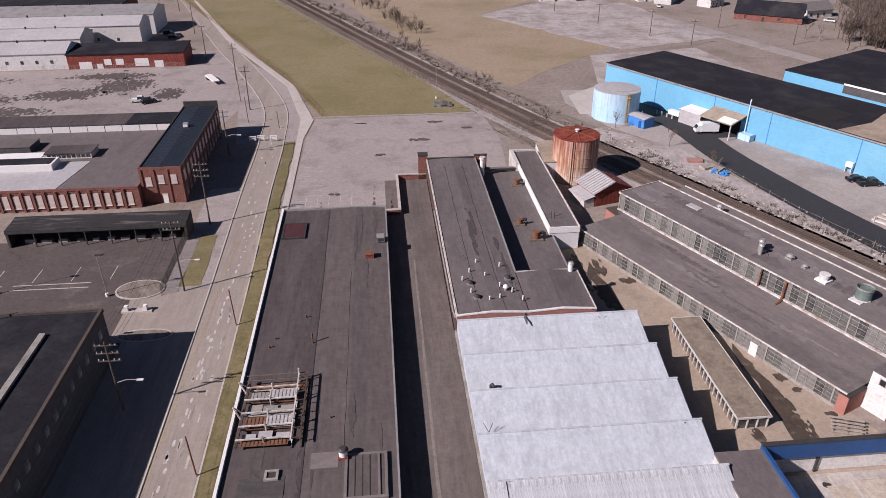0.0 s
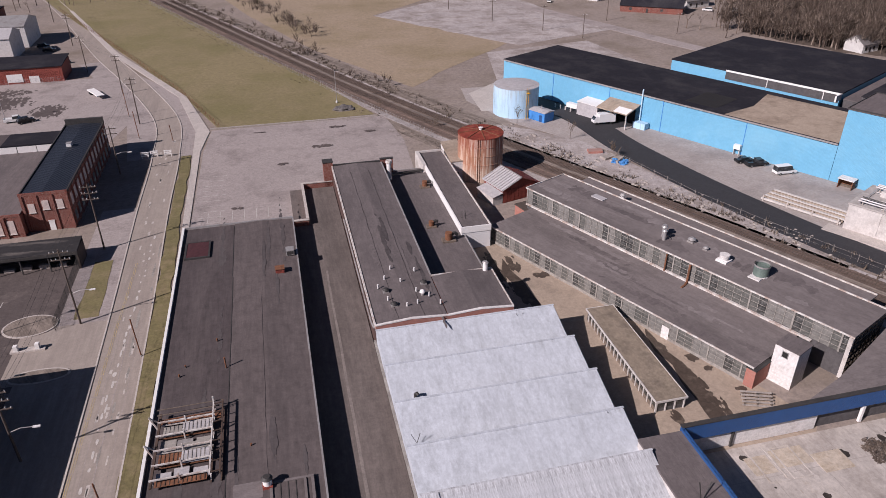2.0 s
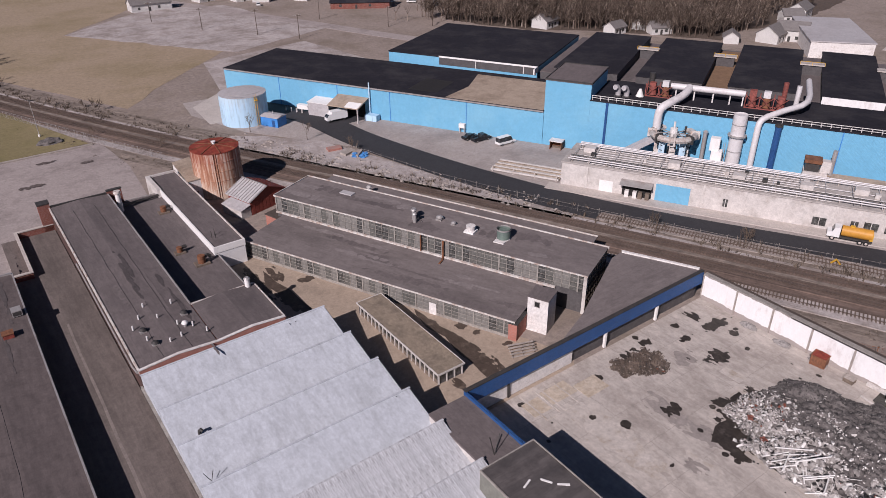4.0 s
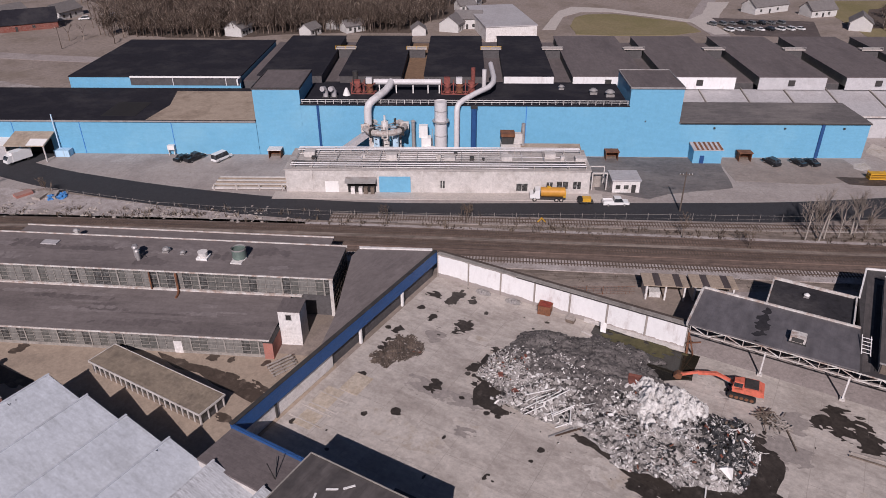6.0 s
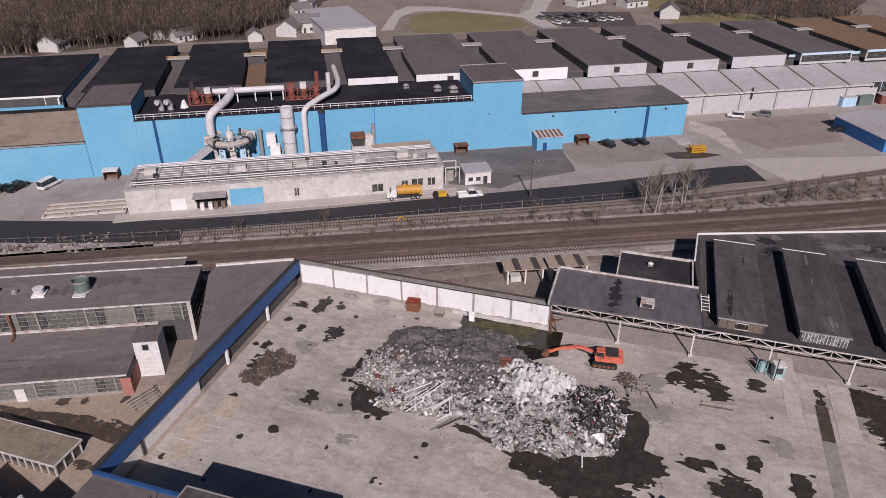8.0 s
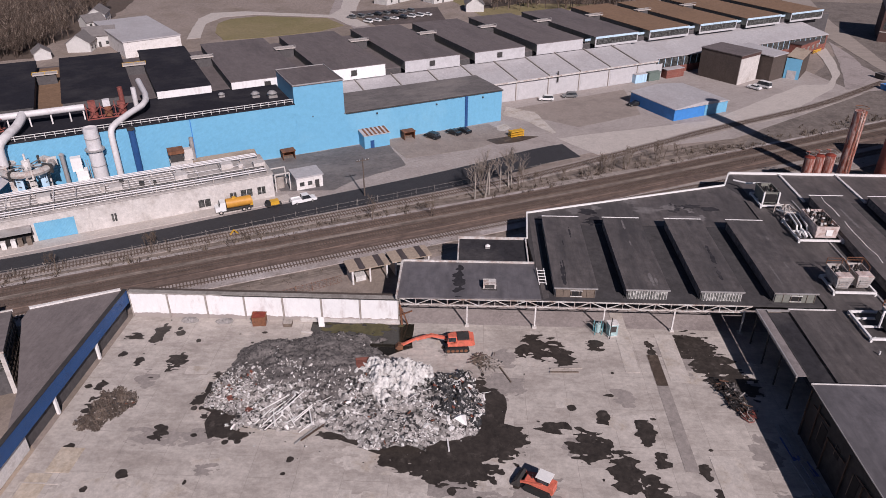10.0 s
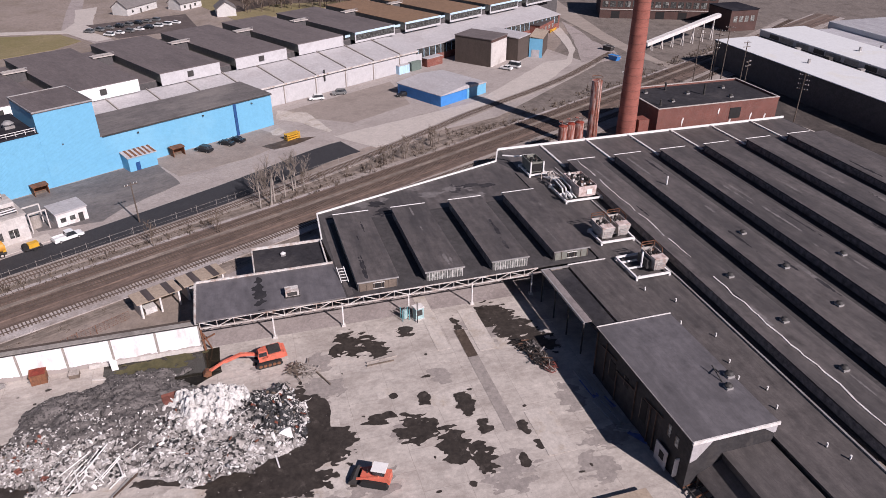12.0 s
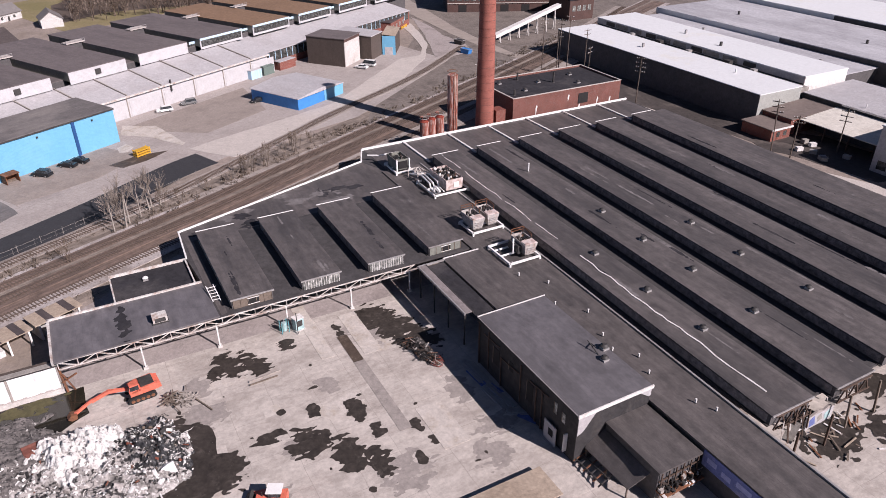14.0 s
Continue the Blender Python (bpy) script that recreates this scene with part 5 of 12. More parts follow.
part("end_glazing", Geo().box(65.3, 12.9, 0.3, 65.36, 23.2, 7.0), M["glass"], t)
part("corner_post", Geo().box(64.9, 12.2, 0, 65.5, 12.7, 7.3), M["concrete"], t)
part("downpipe", Geo().tube([(38.0, 12.0, 7.3), (38.0, 11.9, 4.0), (38.3, 11.0, 3.8), (38.4, 9.8, 3.75)], 0.2, 8).tube([(33.2, 12.0, 7.3), (33.2, 11.9, 4.0)], 0.14, 8), M["rust"], t)
part("door", Geo().box(42.0, -0.12, 0, 43.4, -0.02, 2.3), M["white"], t)
part("skylight", Geo().box(9.0, 19.5, 7.55, 12.0, 21.0, 7.75), M["lilac_roof"], t)
for x, y, r, hh in ((29.0, 16.6, 0.4, 2.0), (29.8, 15.6, 0.35, 1.8), (28.4, 17.6, 0.35, 1.6)):
    t2 = thing("roof_stack", at(DFR, x, y, 7.55), "grey sheet-metal stack with a cap on the raised roof", "stack", "roof stacks")
    part("pipe", Geo().cyl(0, 0, 0, hh, r, n=12), M["steel"], t2, smooth=True)
    part("cap", Geo().cyl(0, 0, hh, hh + 0.3, r * 1.5, r, n=12), M["steel"], t2, smooth=True)
    part("stay", Geo().bar((0, 0, hh * 0.8), (1.2, 0.9, 0), 0.05), M["dark_metal"], t2)
for x, y, s in ((33.5, 18.8, 1.0), (36.8, 18.3, 0.7)):
    vent_hood(DFR, x, y, 7.55, s, "steel")
t2 = thing("roof_unit", at(DFR, 41.0, 17.3, 7.55), "white mushroom fan on a white kerb", "roof fan")
part("base", Geo().box(-1.0, -1.0, 0, 1.0, 1.0, 0.35), M["white_clean"], t2)
part("hood", Geo().cyl(0, 0, 0.35, 1.3, 0.75, 0.9, n=12), M["white"], t2, smooth=True)
t2 = thing("cooling_drum", at(DFR, 47.5, 17.8, 7.55), "green round cooling drum with an open top on the roof", "cooling drum")
part("drum", Geo().cyl(0, 0, 0.2, 2.0, 1.25, n=18, cap=False).cyl(0, 0, 0.2, 1.6, 1.1, n=18), M["green"], t2, smooth=True)
part("rim", Geo().cyl(0, 0, 1.9, 2.1, 1.35, n=18, cap=False).cyl(0, 0, 1.9, 2.1, 1.2, n=18, cap=False), M["steel"], t2)
part("pad", Geo().box(-1.0, -2.2, 0, 1.0, -1.2, 0.2).cyl(0, 0, 0, 0.2, 1.3, n=12), M["white"], t2)
part("skylight", Geo().box(46, 19.6, 7.55, 46.1, 19.7, 7.6), M["steel"], t)
t2 = thing("roof_stack", at(DFR, 11.3, 27.0, 5.0), "white cowl on the rear roof", "stack")
part("pipe", Geo().cyl(0, 0, 0, 1.5, 0.4, n=10), M["white"], t2, smooth=True)
part("cap", Geo().cyl(0, 0, 1.5, 1.9, 0.7, 0.3, n=10), M["steel"], t2)

t = thing("stair_tower", at(DFR, 58.5, 3.6), "white tall rendered stair tower with one small window", "tower")
part("wall", Geo().box(0, 0, 0, 3.6, 3.6, 6.5), M["white"], t)
part("roof", Geo().box(-0.12, -0.12, 6.5, 3.72, 3.72, 6.65), M["roof_grey"], t)
part("window", Geo().box(1.3, -0.05, 5.0, 2.1, 0.02, 5.9), M["pit"], t)
part("window_frame", edge_trim(Geo(), 1.2, -0.07, 2.2, 0.0, 4.9, 0.08, 0.1).box(1.2, -0.07, 5.9, 2.2, 0.0, 6.0).box(1.2, -0.07, 4.9, 1.3, 0, 6.0).box(2.1, -0.07, 4.9, 2.2, 0, 6.0), M["steel"], t)
t = thing("brick_pier", at(DFR, 57.0, -0.4), "red brick pier at the end of the glazed hall", "pier")
part("wall", Geo().box(0, 0, 0, 1.5, 4.2, 3.2), M["brick_pink"], t)
part("coping", Geo().box(-0.1, -0.1, 3.2, 1.6, 4.3, 3.35), M["dark_metal"], t)

# yard shed
t = thing("yard_shed", at(SITE, 46.6, 69.0), "long low shed with a stained tan roof and side windows", "shed")
part("wall", Geo().box(0.15, 0.15, 0, 4.55, 23.6, 1.9), M["dark_wall"], t)
part("roof", Geo().box(-0.1, -0.1, 1.9, 4.8, 23.9, 2.1), surf("tan_felt_roof", (0.255, 0.205, 0.155), big=0.15, small=1.5, spread=0.25, dirt=(0.13, 0.105, 0.085), dirt_scale=0.4), t)
part("roof_edge", Geo().box(-0.16, -0.16, 1.85, -0.04, 23.96, 2.16).box(4.74, -0.16, 1.85, 4.86, 23.96, 2.16).box(-0.04, -0.16, 1.85, 4.74, -0.04, 2.16).box(-0.04, 23.84, 1.85, 4.74, 23.96, 2.16), M["concrete"], t)
post = mesh_of("post", Geo().box(-0.09, -0.09, 0, 0.09, 0.09, 1.88), M["concrete"])
pane = mesh_of("pane", Geo().box(-0.02, 0.1, 0.75, 0.02, 1.05, 1.8), M["glass"])
brd = mesh_of("board", Geo().box(-0.03, 0.1, 0.05, 0.03, 1.1, 0.72), M["wood"])
for i in range(20):
    y = 0.1 + i * 1.2
    piece("post", post, t, 0.08, y, 0)
    if i < 19:
        piece("pane", pane, t, 0.1, y, 0)
        piece("board", brd, t, 0.1, y, 0)
for i in range(4):
    piece("post", post, t, 0.15 + i * 1.45, 0.08, 0)
    if i < 3:
        ob = piece("pane", pane, t, 0.3 + i * 1.45 + 1.0, 0.12, 0, 90)

# tanks and the red shed beside the railway
t = thing("rust_tank", pose(31.6, 160.9, 0), "big round tank with rust streaks and a red lid", "tank")
part("shell", Geo().cyl(0, 0, 0, 11.0, 5.5, n=40), M["rust_tank"], t, smooth=True)
part("lid", Geo().cyl(0, 0, 11.0, 11.5, 5.5, 0.4, n=40), M["rust_top"], t, smooth=True)
for z in (2.2, 4.4, 6.6, 8.8, 10.95):
    part("hoop", Geo().cyl(0, 0, z - 0.06, z + 0.06, 5.56, n=40), M["rust_tank" if z < 10 else "rust_top"], t)
for k in range(8):
    a = k * math.pi / 4
    part("rib", Geo().bar((0.5 * math.cos(a), 0.5 * math.sin(a), 11.56), (5.4 * math.cos(a), 5.4 * math.sin(a), 11.1), 0.14), M["rust"], t)
part("vent", Geo().cyl(0, 0, 11.4, 12.0, 0.35, n=10).cyl(0, 0, 12.0, 12.15, 0.55, n=10), M["white_clean"], t)
part("ladder", Geo().bar((-1.7, -5.35, 0), (-1.7, -5.35, 11.2), 0.08).bar((-1.2, -5.45, 0), (-1.2, -5.45, 11.2), 0.08), M["rust"], t)
t = thing("blue_tank", pose(51.5, 206.6, 0), "pale blue round water tank", "tank")
part("shell", Geo().cyl(0, 0, 0, 8.7, 6.85, n=40), M["blue_tank"], t, smooth=True)
part("lid", Geo().cyl(0, 0, 8.7, 9.1, 6.9, 0.3, n=40), M["lilac_roof"], t, smooth=True)
for z in (1.8, 3.6, 5.4, 7.2, 8.65):
    part("hoop", Geo().cyl(0, 0, z - 0.04, z + 0.04, 6.9, n=40), M["blue_tank"], t)
part("ladder", Geo().bar((1.6, -6.75, 0), (1.6, -6.75, 9.3), 0.1).bar((2.2, -6.6, 0), (2.2, -6.6, 9.3), 0.1).bar((1.9, -6.7, 7.8), (1.9, -7.6, 7.8), 0.9, 0.1), M["yellow"], t, "yellow ladder")
part("rail", Geo().tube([(6.8 * math.cos(a), 6.8 * math.sin(a), 9.7) for a in np.linspace(-2.4, -0.3, 10)], 0.04, 4), M["steel"], t)
t = thing("pump_house", at(BLUE, -29.5, -18.5), "small bright blue pump house", "pump house")
part("wall", Geo().box(0, 0, 0, 6.0, 4.2, 2.8), M["blue_shed"], t)
part("roof", Geo().extrude([(-0.2, 2.8), (4.4, 2.8), (4.4, 2.9), (2.1, 3.3), (-0.2, 2.9)], "x", -0.2, 6.2), M["lilac_roof"], t)
part("door", Geo().box(4.0, -0.05, 0, 5.0, 0.02, 2.1), M["blue_dark"], t)
part("vent", Geo().cyl(3, 2.1, 3.2, 4.2, 0.12, n=8), M["steel"], t)
t = thing("red_shed", at(SITE, 44.4, 147.3, 0, -73.7), "red board shed with a pale ribbed metal roof", "shed")
part("wall", Geo().box(0.2, 0.3, 0, 8.0, 9.7, 3.2).extrude([(0.3, 3.2), (9.7, 3.2), (5.0, 5.2)], "x", 0.2, 8.0), M["red_metal"], t)
part("roof", Geo().extrude([(-0.2, 3.15), (5.0, 5.35), (5.0, 5.5), (-0.2, 3.3)], "x", -0.2, 8.4), M["lilac_roof"], t, "pale ribbed metal slope")
part("roof", Geo().extrude([(10.2, 3.15), (5.0, 5.35), (5.0, 5.5), (10.2, 3.3)], "x", -0.2, 8.4), M["red_metal"], t, "dull red metal slope")
for i in range(10):
    part("rib", Geo().bar((0.1 + i * 0.9, -0.2, 3.36), (0.1 + i * 0.9, 5.0, 5.56), 0.16, 0.12), M["steel"], t)
part("ridge_cap", Geo().box(-0.2, 4.85, 5.48, 8.4, 5.15, 5.6), M["steel"], t)
for i in range(9):
    part("board", Geo().box(8.02, 0.5 + i * 1.02, 0.1, 8.08, 1.35 + i * 1.02, 3.0), M["red_metal"], t)
part("lean_to", Geo().box(1.5, -2.4, 0, 8.0, 0.2, 2.0), M["concrete"], t)
part("lean_roof", Geo().extrude([(-2.6, 2.0), (0.2, 2.6), (0.2, 2.7), (-2.6, 2.1)], "x", 1.3, 8.2), M["lilac_roof"], t)
t = thing("brick_hut", at(SITE, 47.6, 133.4, 0, -73.7), "low pink brick hut beside the red shed", "hut")
part("wall", Geo().box(0, 0, 0, 4.6, 6.0, 2.6), M["brick_pink"], t)
part("roof", Geo().box(-0.15, -0.15, 2.6, 4.75, 6.15, 2.75), M["brown_wall"], t)

# ---- demolished hall: bare slab, fascia, white wall, rubble ----
sheet("slab", [(45.3, -60), (97.5, -60), (97.5, 60.2), (45.3, 60.2)], M["slab"], SITE, "bare stained concrete floor slab of a demolished hall", 0.12, "slab")
sheet("slab", [(-20, -140), (45.3, -140), (45.3, 34), (36, 34), (36, 20), (-20, 20)], M["slab"], SITE, "bare concrete ground south of the slab", 0.08, "slab")
sheet("slab", [(96.6, -60), (131, -8.5), (117, 14.5), (96.6, 14.5)], M["lot"], SITE, "grey concrete ground beneath the canopy", 0.1, "slab")
for k, (u, v, a, b) in enumerate(((57.0, 55.6, 5.2, 3.0), (62.4, 53.6, 4.4, 3.2), (53.4, 55.2, 3.2, 3.0), (86, -24.3, 16, 2.2), (84, -31.6, 12, 3.0), (60, -34, 9, 4))):
    solo("slab_patch", Geo().box(u, v, 0.1, u + a, v + b, 0.16), M["slab_tan" if v > 50 else "slab_patch"], SITE, "rectangular pale patch in the slab", "slab patch", "slab patches", "structure")
solo("slab_patch", Geo().box(66.0, -28.0, 0.1, 90.5, -26.2, 0.15), M["slab_stain"], SITE, "long filled pipe trench across the slab", "slab patch", "slab patches", "structure")


def puddle(u, v, a, b, seed, name="wet_patch", mat="wet", z=None, label="dark damp stain on the concrete slab", m=SITE):
    """A damp stain: the part of a ragged field that lies above nought, cut cell by cell."""
    R = 1.75
    n = max(10, min(56 if max(a, b) < 8 else 120, int(max(a, b) * 2 * R / 0.22)))
    z = 0.126 + 0.003 * (seed % 9) if z is None else z
    def f(x, y):
        p = Vector((x * a * 1.0 + seed * 7.3, y * b * 0.45, seed * 1.9))
        return 1 - (x * x + y * y) + 1.5 * noise.noise(p) + 0.9 * noise.noise(p * 2.3) + 0.45 * noise.noise(p * 5.1)
    P = [[(R * (2 * i / n - 1), R * (2 * j / n - 1)) for i in range(n + 1)] for j in range(n + 1)]
    F = [[f(*P[j][i]) if 0 < i < n and 0 < j < n else -1.0 for i in range(n + 1)] for j in range(n + 1)]
    g = Geo()
    for j in range(n):
        for i in range(n):
            ring = [(P[j][i], F[j][i]), (P[j][i + 1], F[j][i + 1]), (P[j + 1][i + 1], F[j + 1][i + 1]), (P[j + 1][i], F[j + 1][i])]
            out = []
            for (p, c), (q, d) in zip(ring, ring[1:] + ring[:1]):
                if c > 0:
                    out.append(p)
                if (c > 0) != (d > 0):
                    k = c / (c - d)
                    out.append((p[0] + (q[0] - p[0]) * k, p[1] + (q[1] - p[1]) * k))
            if len(out) > 2:
                g.face(*[(u + a * x, v + b * y, z) for x, y in out])
    return solo(name, g, M[mat], m, label, "stain", "damp stains", "structure")


sheet("mud_track", ragged([(55.2, 88), (55.4, 83.3), (56.1, 78), (56.0, 72), (55.4, 66.4), (53.4, 66.4), (53.6, 72.8), (54.2, 78), (53.8, 82), (54.2, 86)], 1.2, 0.7, 6), M["mud"], SITE, "long dark wet track in the dirt yard", 0.034, "stain")
sheet("mud_track", ragged([(38.8, 116), (40.0, 107.5), (41.0, 99), (39.2, 96), (38.4, 103), (37.6, 110)], 1.2, 0.7, 8), M["mud"], SITE, "dark wet rut beside the glazed hall", 0.035, "stain")
for u0, v0, u1, v1 in ((54.4, 53.7, 57.2, 59.8), (57.8, 53.7, 60.7, 59.0)):
    solo("pad_edge", edge_trim(Geo(), u0, v0, u1, v1, 0.1, 0.22, 0.07), M["slab_patch"], SITE, "pale worn kerb round a tan concrete pad", "slab edge", "pad edges", "structure")
PUDDLES = [(70.2, 44.7, 1.5, 1.3), (85.7, 48.3, 2.2, 1.7), (79.4, 57.2, 1.2, 0.9), (86.9, 57.3, 1.1, 0.8), (93.2, 53.5, 3.3, 1.2), (66.4, 56.1, 1.2, 0.8),
           (58.6, 57.2, 0.9, 1.3), (62.6, 46.7, 1.0, 0.8), (59.9, 50.5, 0.6, 0.5), (68.8, 33.5, 0.6, 0.5), (63.5, 26.0, 0.4, 0.4), (82.5, 40.0, 1.0, 1.8),
           (74, 2.0, 6.0, 4.0), (69.5, 4.0, 5.0, 3.5), (66.0, 8.5, 2.2, 2.2), (78.5, 0.2, 5.0, 2.6), (70.5, 35.0, 1.4, 3.0),
           (91.6, -9.0, 3.4, 3.6), (89.0, -13.0, 2.4, 2.0), (92.5, -18.0, 1.4, 2.0), (73.5, -9.8, 1.6, 2.6), (70.0, -14.5, 3.0, 3.0), (65.5, -18.5, 3.6, 2.2),
           (62.5, -21.5, 3.4, 1.8), (75.5, -17.0, 1.6, 1.0), (73.0, -22.5, 2.6, 1.4), (67.8, -23.6, 1.5, 1.2), (66.2, -28.8, 1.3, 0.9), (62.6, -29.6, 1.0, 0.8),
           (60.2, -26.5, 1.6, 0.8), (93, -33.5, 3.6, 4.2), (88, -36.0, 5.0, 3.4), (84, -39.0, 4.0, 2.4), (90, -27.2, 4.0, 0.8), (58.5, -18.8, 0.7, 0.5),
           (77.5, -12.8, 0.6, 0.6), (80.5, -18.5, 0.5, 0.9), (61.5, 4.0, 0.7, 0.5), (60.5, 0.5, 0.5, 0.5), (63.0, -4.0, 1.0, 0.6), (58, 30, 0.5, 0.4), (85.5, 54.0, 1.4, 0.8),
           (68, 1.0, 5.0, 4.6), (64.8, 4.5, 2.4, 3.6), (70.5, -3.5, 3.2, 2.6), (71, 20.5, 1.2, 3.2), (76.5, 41.5, 1.6, 1.2), (73.5, 37.2, 1.4, 2.6), (37, -78, 4.0, 5.0), (33, -86, 5.0, 3.0), (40.5, -93, 2.5, 4.0), (77.6, 40.6, 1.1, 1.8), (74.6, 37.8, 1.5, 2.2), (72.3, 36.2, 1.3, 1.2), (53.6, 58.4, 0.8, 0.7), (91.5, 57.5, 1.0, 2.0), (93.2, 50.4, 0.9, 1.0), (91.0, 46.6, 0.5, 0.5), (79.2, 59.2, 0.6, 0.6), (75.2, 55.0, 2.6, 3.0), (72.6, 55.6, 1.2, 1.8), (59.0, 57.4, 1.1, 1.0), (66.5, 10.5, 2.4, 3.0)]
for k, (u, v, a, b) in enumerate(PUDDLES):
    puddle(u, v, a * 0.9, b * 0.9, k + 1)
for u, v, a, b, k in LOTSTAINS:
    puddle(u, v, a, b, k, "lot_stain", "lot_dark", 0.042, "dark stained area of the old lot")
for k, (u, v, a, b) in enumerate(((55.3, 83.1, 0.7, 2.0), (55.6, 76.4, 0.9, 3.0), (55.9, 72.0, 1.1, 2.6), (55.6, 67.5, 1.5, 3.2), (58.6, 78.9, 1.0, 0.9), (59.4, 76.0, 0.9, 0.6), (49.2, 67.6, 0.9, 1.3), (44.3, 108.3, 1.6, 1.0), (50.0, 93.5, 0.5, 0.8), (61.5, 70.6, 0.9, 0.5), (40.5, 113, 1.2, 3.0), (36.5, 112, 1.2, 6.0), (38.5, 104, 1.0, 4.0), (57.2, 62.9, 1.4, 1.0))):
    puddle(u, v, a, b, 430 + k, "mud_patch", "mud", 0.036 + 0.001 * k, "dark wet track in the dirt yard")
rs = random.Random(11)
for k in range(46):
    puddle(rs.uniform(50, 95), rs.uniform(-36, 54), rs.uniform(0.15, 0.55), rs.uniform(0.15, 0.5), k + 60)
for k in range(26):
    puddle(rs.uniform(50, 94), rs.uniform(-40, 56), rs.uniform(1.2, 3.4), rs.uniform(1.0, 4.5), k + 200, "dust_patch", "slab_stain", 0.1215 + 0.0002 * k, "faint grey stain on the concrete slab")
for k in range(16):
    puddle(rs.uniform(50, 94), rs.uniform(-40, 56), rs.uniform(0.8, 2.4), rs.uniform(2.0, 6.0), k + 300, "dust_patch", "slab_patch", 0.1212 + 0.00015 * k, "pale worn streak on the concrete slab")
for k in range(14):
    a, b = rs.uniform(1.5, 4.5), rs.uniform(1.5, 6.0)
    u, v = rs.uniform(50, 90), rs.uniform(-44, 52)
    solo("slab_patch", Geo().box(u, v, 0.1, u + a, v + b, 0.1222 + 0.0004 * k), M["slab_patch" if k % 3 else "slab_stain"], SITE, "rectangular repair in the concrete slab", "slab patch", "slab patches", "structure")

# roof left standing along the slab, with its blue edge
t = thing("edge_building", SITE, "remaining flat-roofed strip with a deep blue metal edge", "building")
part("wall", Geo().prism([(66, 61.2), (97.3, 61.2), (91.3, 73.4), (88.5, 73.0), (72.5, 63.6)], 0, 5.2), M["dark_wall"], t)
part("roof", Geo().prism([(63.5, 60.85), (97.4, 60.85), (91.3, 73.6), (88.3, 73.2), (71.5, 64.1)], 5.2, 5.45), M["roof_pale"], t)
part("fascia", Geo().box(45.0, 60.3, 3.1, 97.4, 60.8, 5.6), M["blue_dark"], t, "deep blue ribbed metal fascia")
part("coping", Geo().box(44.9, 60.2, 5.6, 97.4, 60.9, 5.72), M["dark_metal"], t)
part("soffit", Geo().box(45.4, 60.8, 3.0, 66, 61.3, 3.2), M["dark_wall"], t)
part("white_wall", Geo().box(45.4, 60.85, 0.1, 66.2, 61.15, 3.2), M["white"], t, "white painted wall under the fascia")
part("back_edge", Geo().prism([(91.1, 73.4), (97.2, 61.2), (97.6, 61.4), (91.5, 73.8)], 5.3, 5.75), M["white"], t)
for u in (73.2, 85.7):
    part("column", Geo().box(u - 0.2, 60.35, 0.1, u + 0.2, 60.75, 3.1), M["white_clean"], t, "white steel column")
part("column", Geo().box(53.0, 60.6, 0.1, 53.3, 60.84, 3.1), M["dark_metal"], t)
t = thing("side_building", SITE, "low grey-roofed block beside the slab with a blue edge", "building")
part("wall", Geo().box(38.7, 30, 0, 44.6, 60.0, 5.0), M["concrete"], t)
part("roof", Geo().box(38.7, 30, 5.0, 44.7, 60.2, 5.3), M["roof_grey"], t)
part("fascia", Geo().box(44.7, 30, 3.4, 45.15, 60.3, 5.65), M["blue_dark"], t, "deep blue ribbed metal fascia")
t = thing("corner_block", at(SITE, 36.4, 28.0), "taller dark-roofed block with white scraps on the roof", "building")
part("wall", Geo().box(0, 0, 0, 8.2, 18.6, 7.8), M["grey_wall"], t)
part("roof", Geo().box(0.1, 0.1, 7.8, 8.1, 18.5, 8.0), M["roof_k"], t)
part("roof_edge", edge_trim(Geo(), -0.05, -0.05, 8.25, 18.65, 7.8, 0.15, 0.3), M["grimy"], t)
part("stair", Geo().box(8.2, 2, 0, 10.2, 8, 6.0).box(8.2, 12, 0, 9.6, 15, 4.0), M["dark_wall"], t)
for x, y, a in ((3.0, 14, 20), (5.0, 13, -60), (6.2, 11.5, -40)):
    t2 = solo("roof_scrap", Geo().box(-0.7, -0.12, 0, 0.7, 0.12, 0.08), M["white_clean"], at(SITE, 36.4 + x, 28.0 + y, 8.0, a), "short white board lying on the roof", "board", "roof scraps")
t = thing("antenna_mast", at(SITE, 41.0, 49.5, 5.3), "bent twin antenna mast on the flat roof", "antenna")
part("mast", Geo().bar((0, 0, 0), (-0.3, 0.6, 2.6), 0.1), M["dark_metal"], t)
part("mast", Geo().bar((0, 0, 0), (1.2, 0.5, 2.4), 0.1), M["dark_metal"], t)

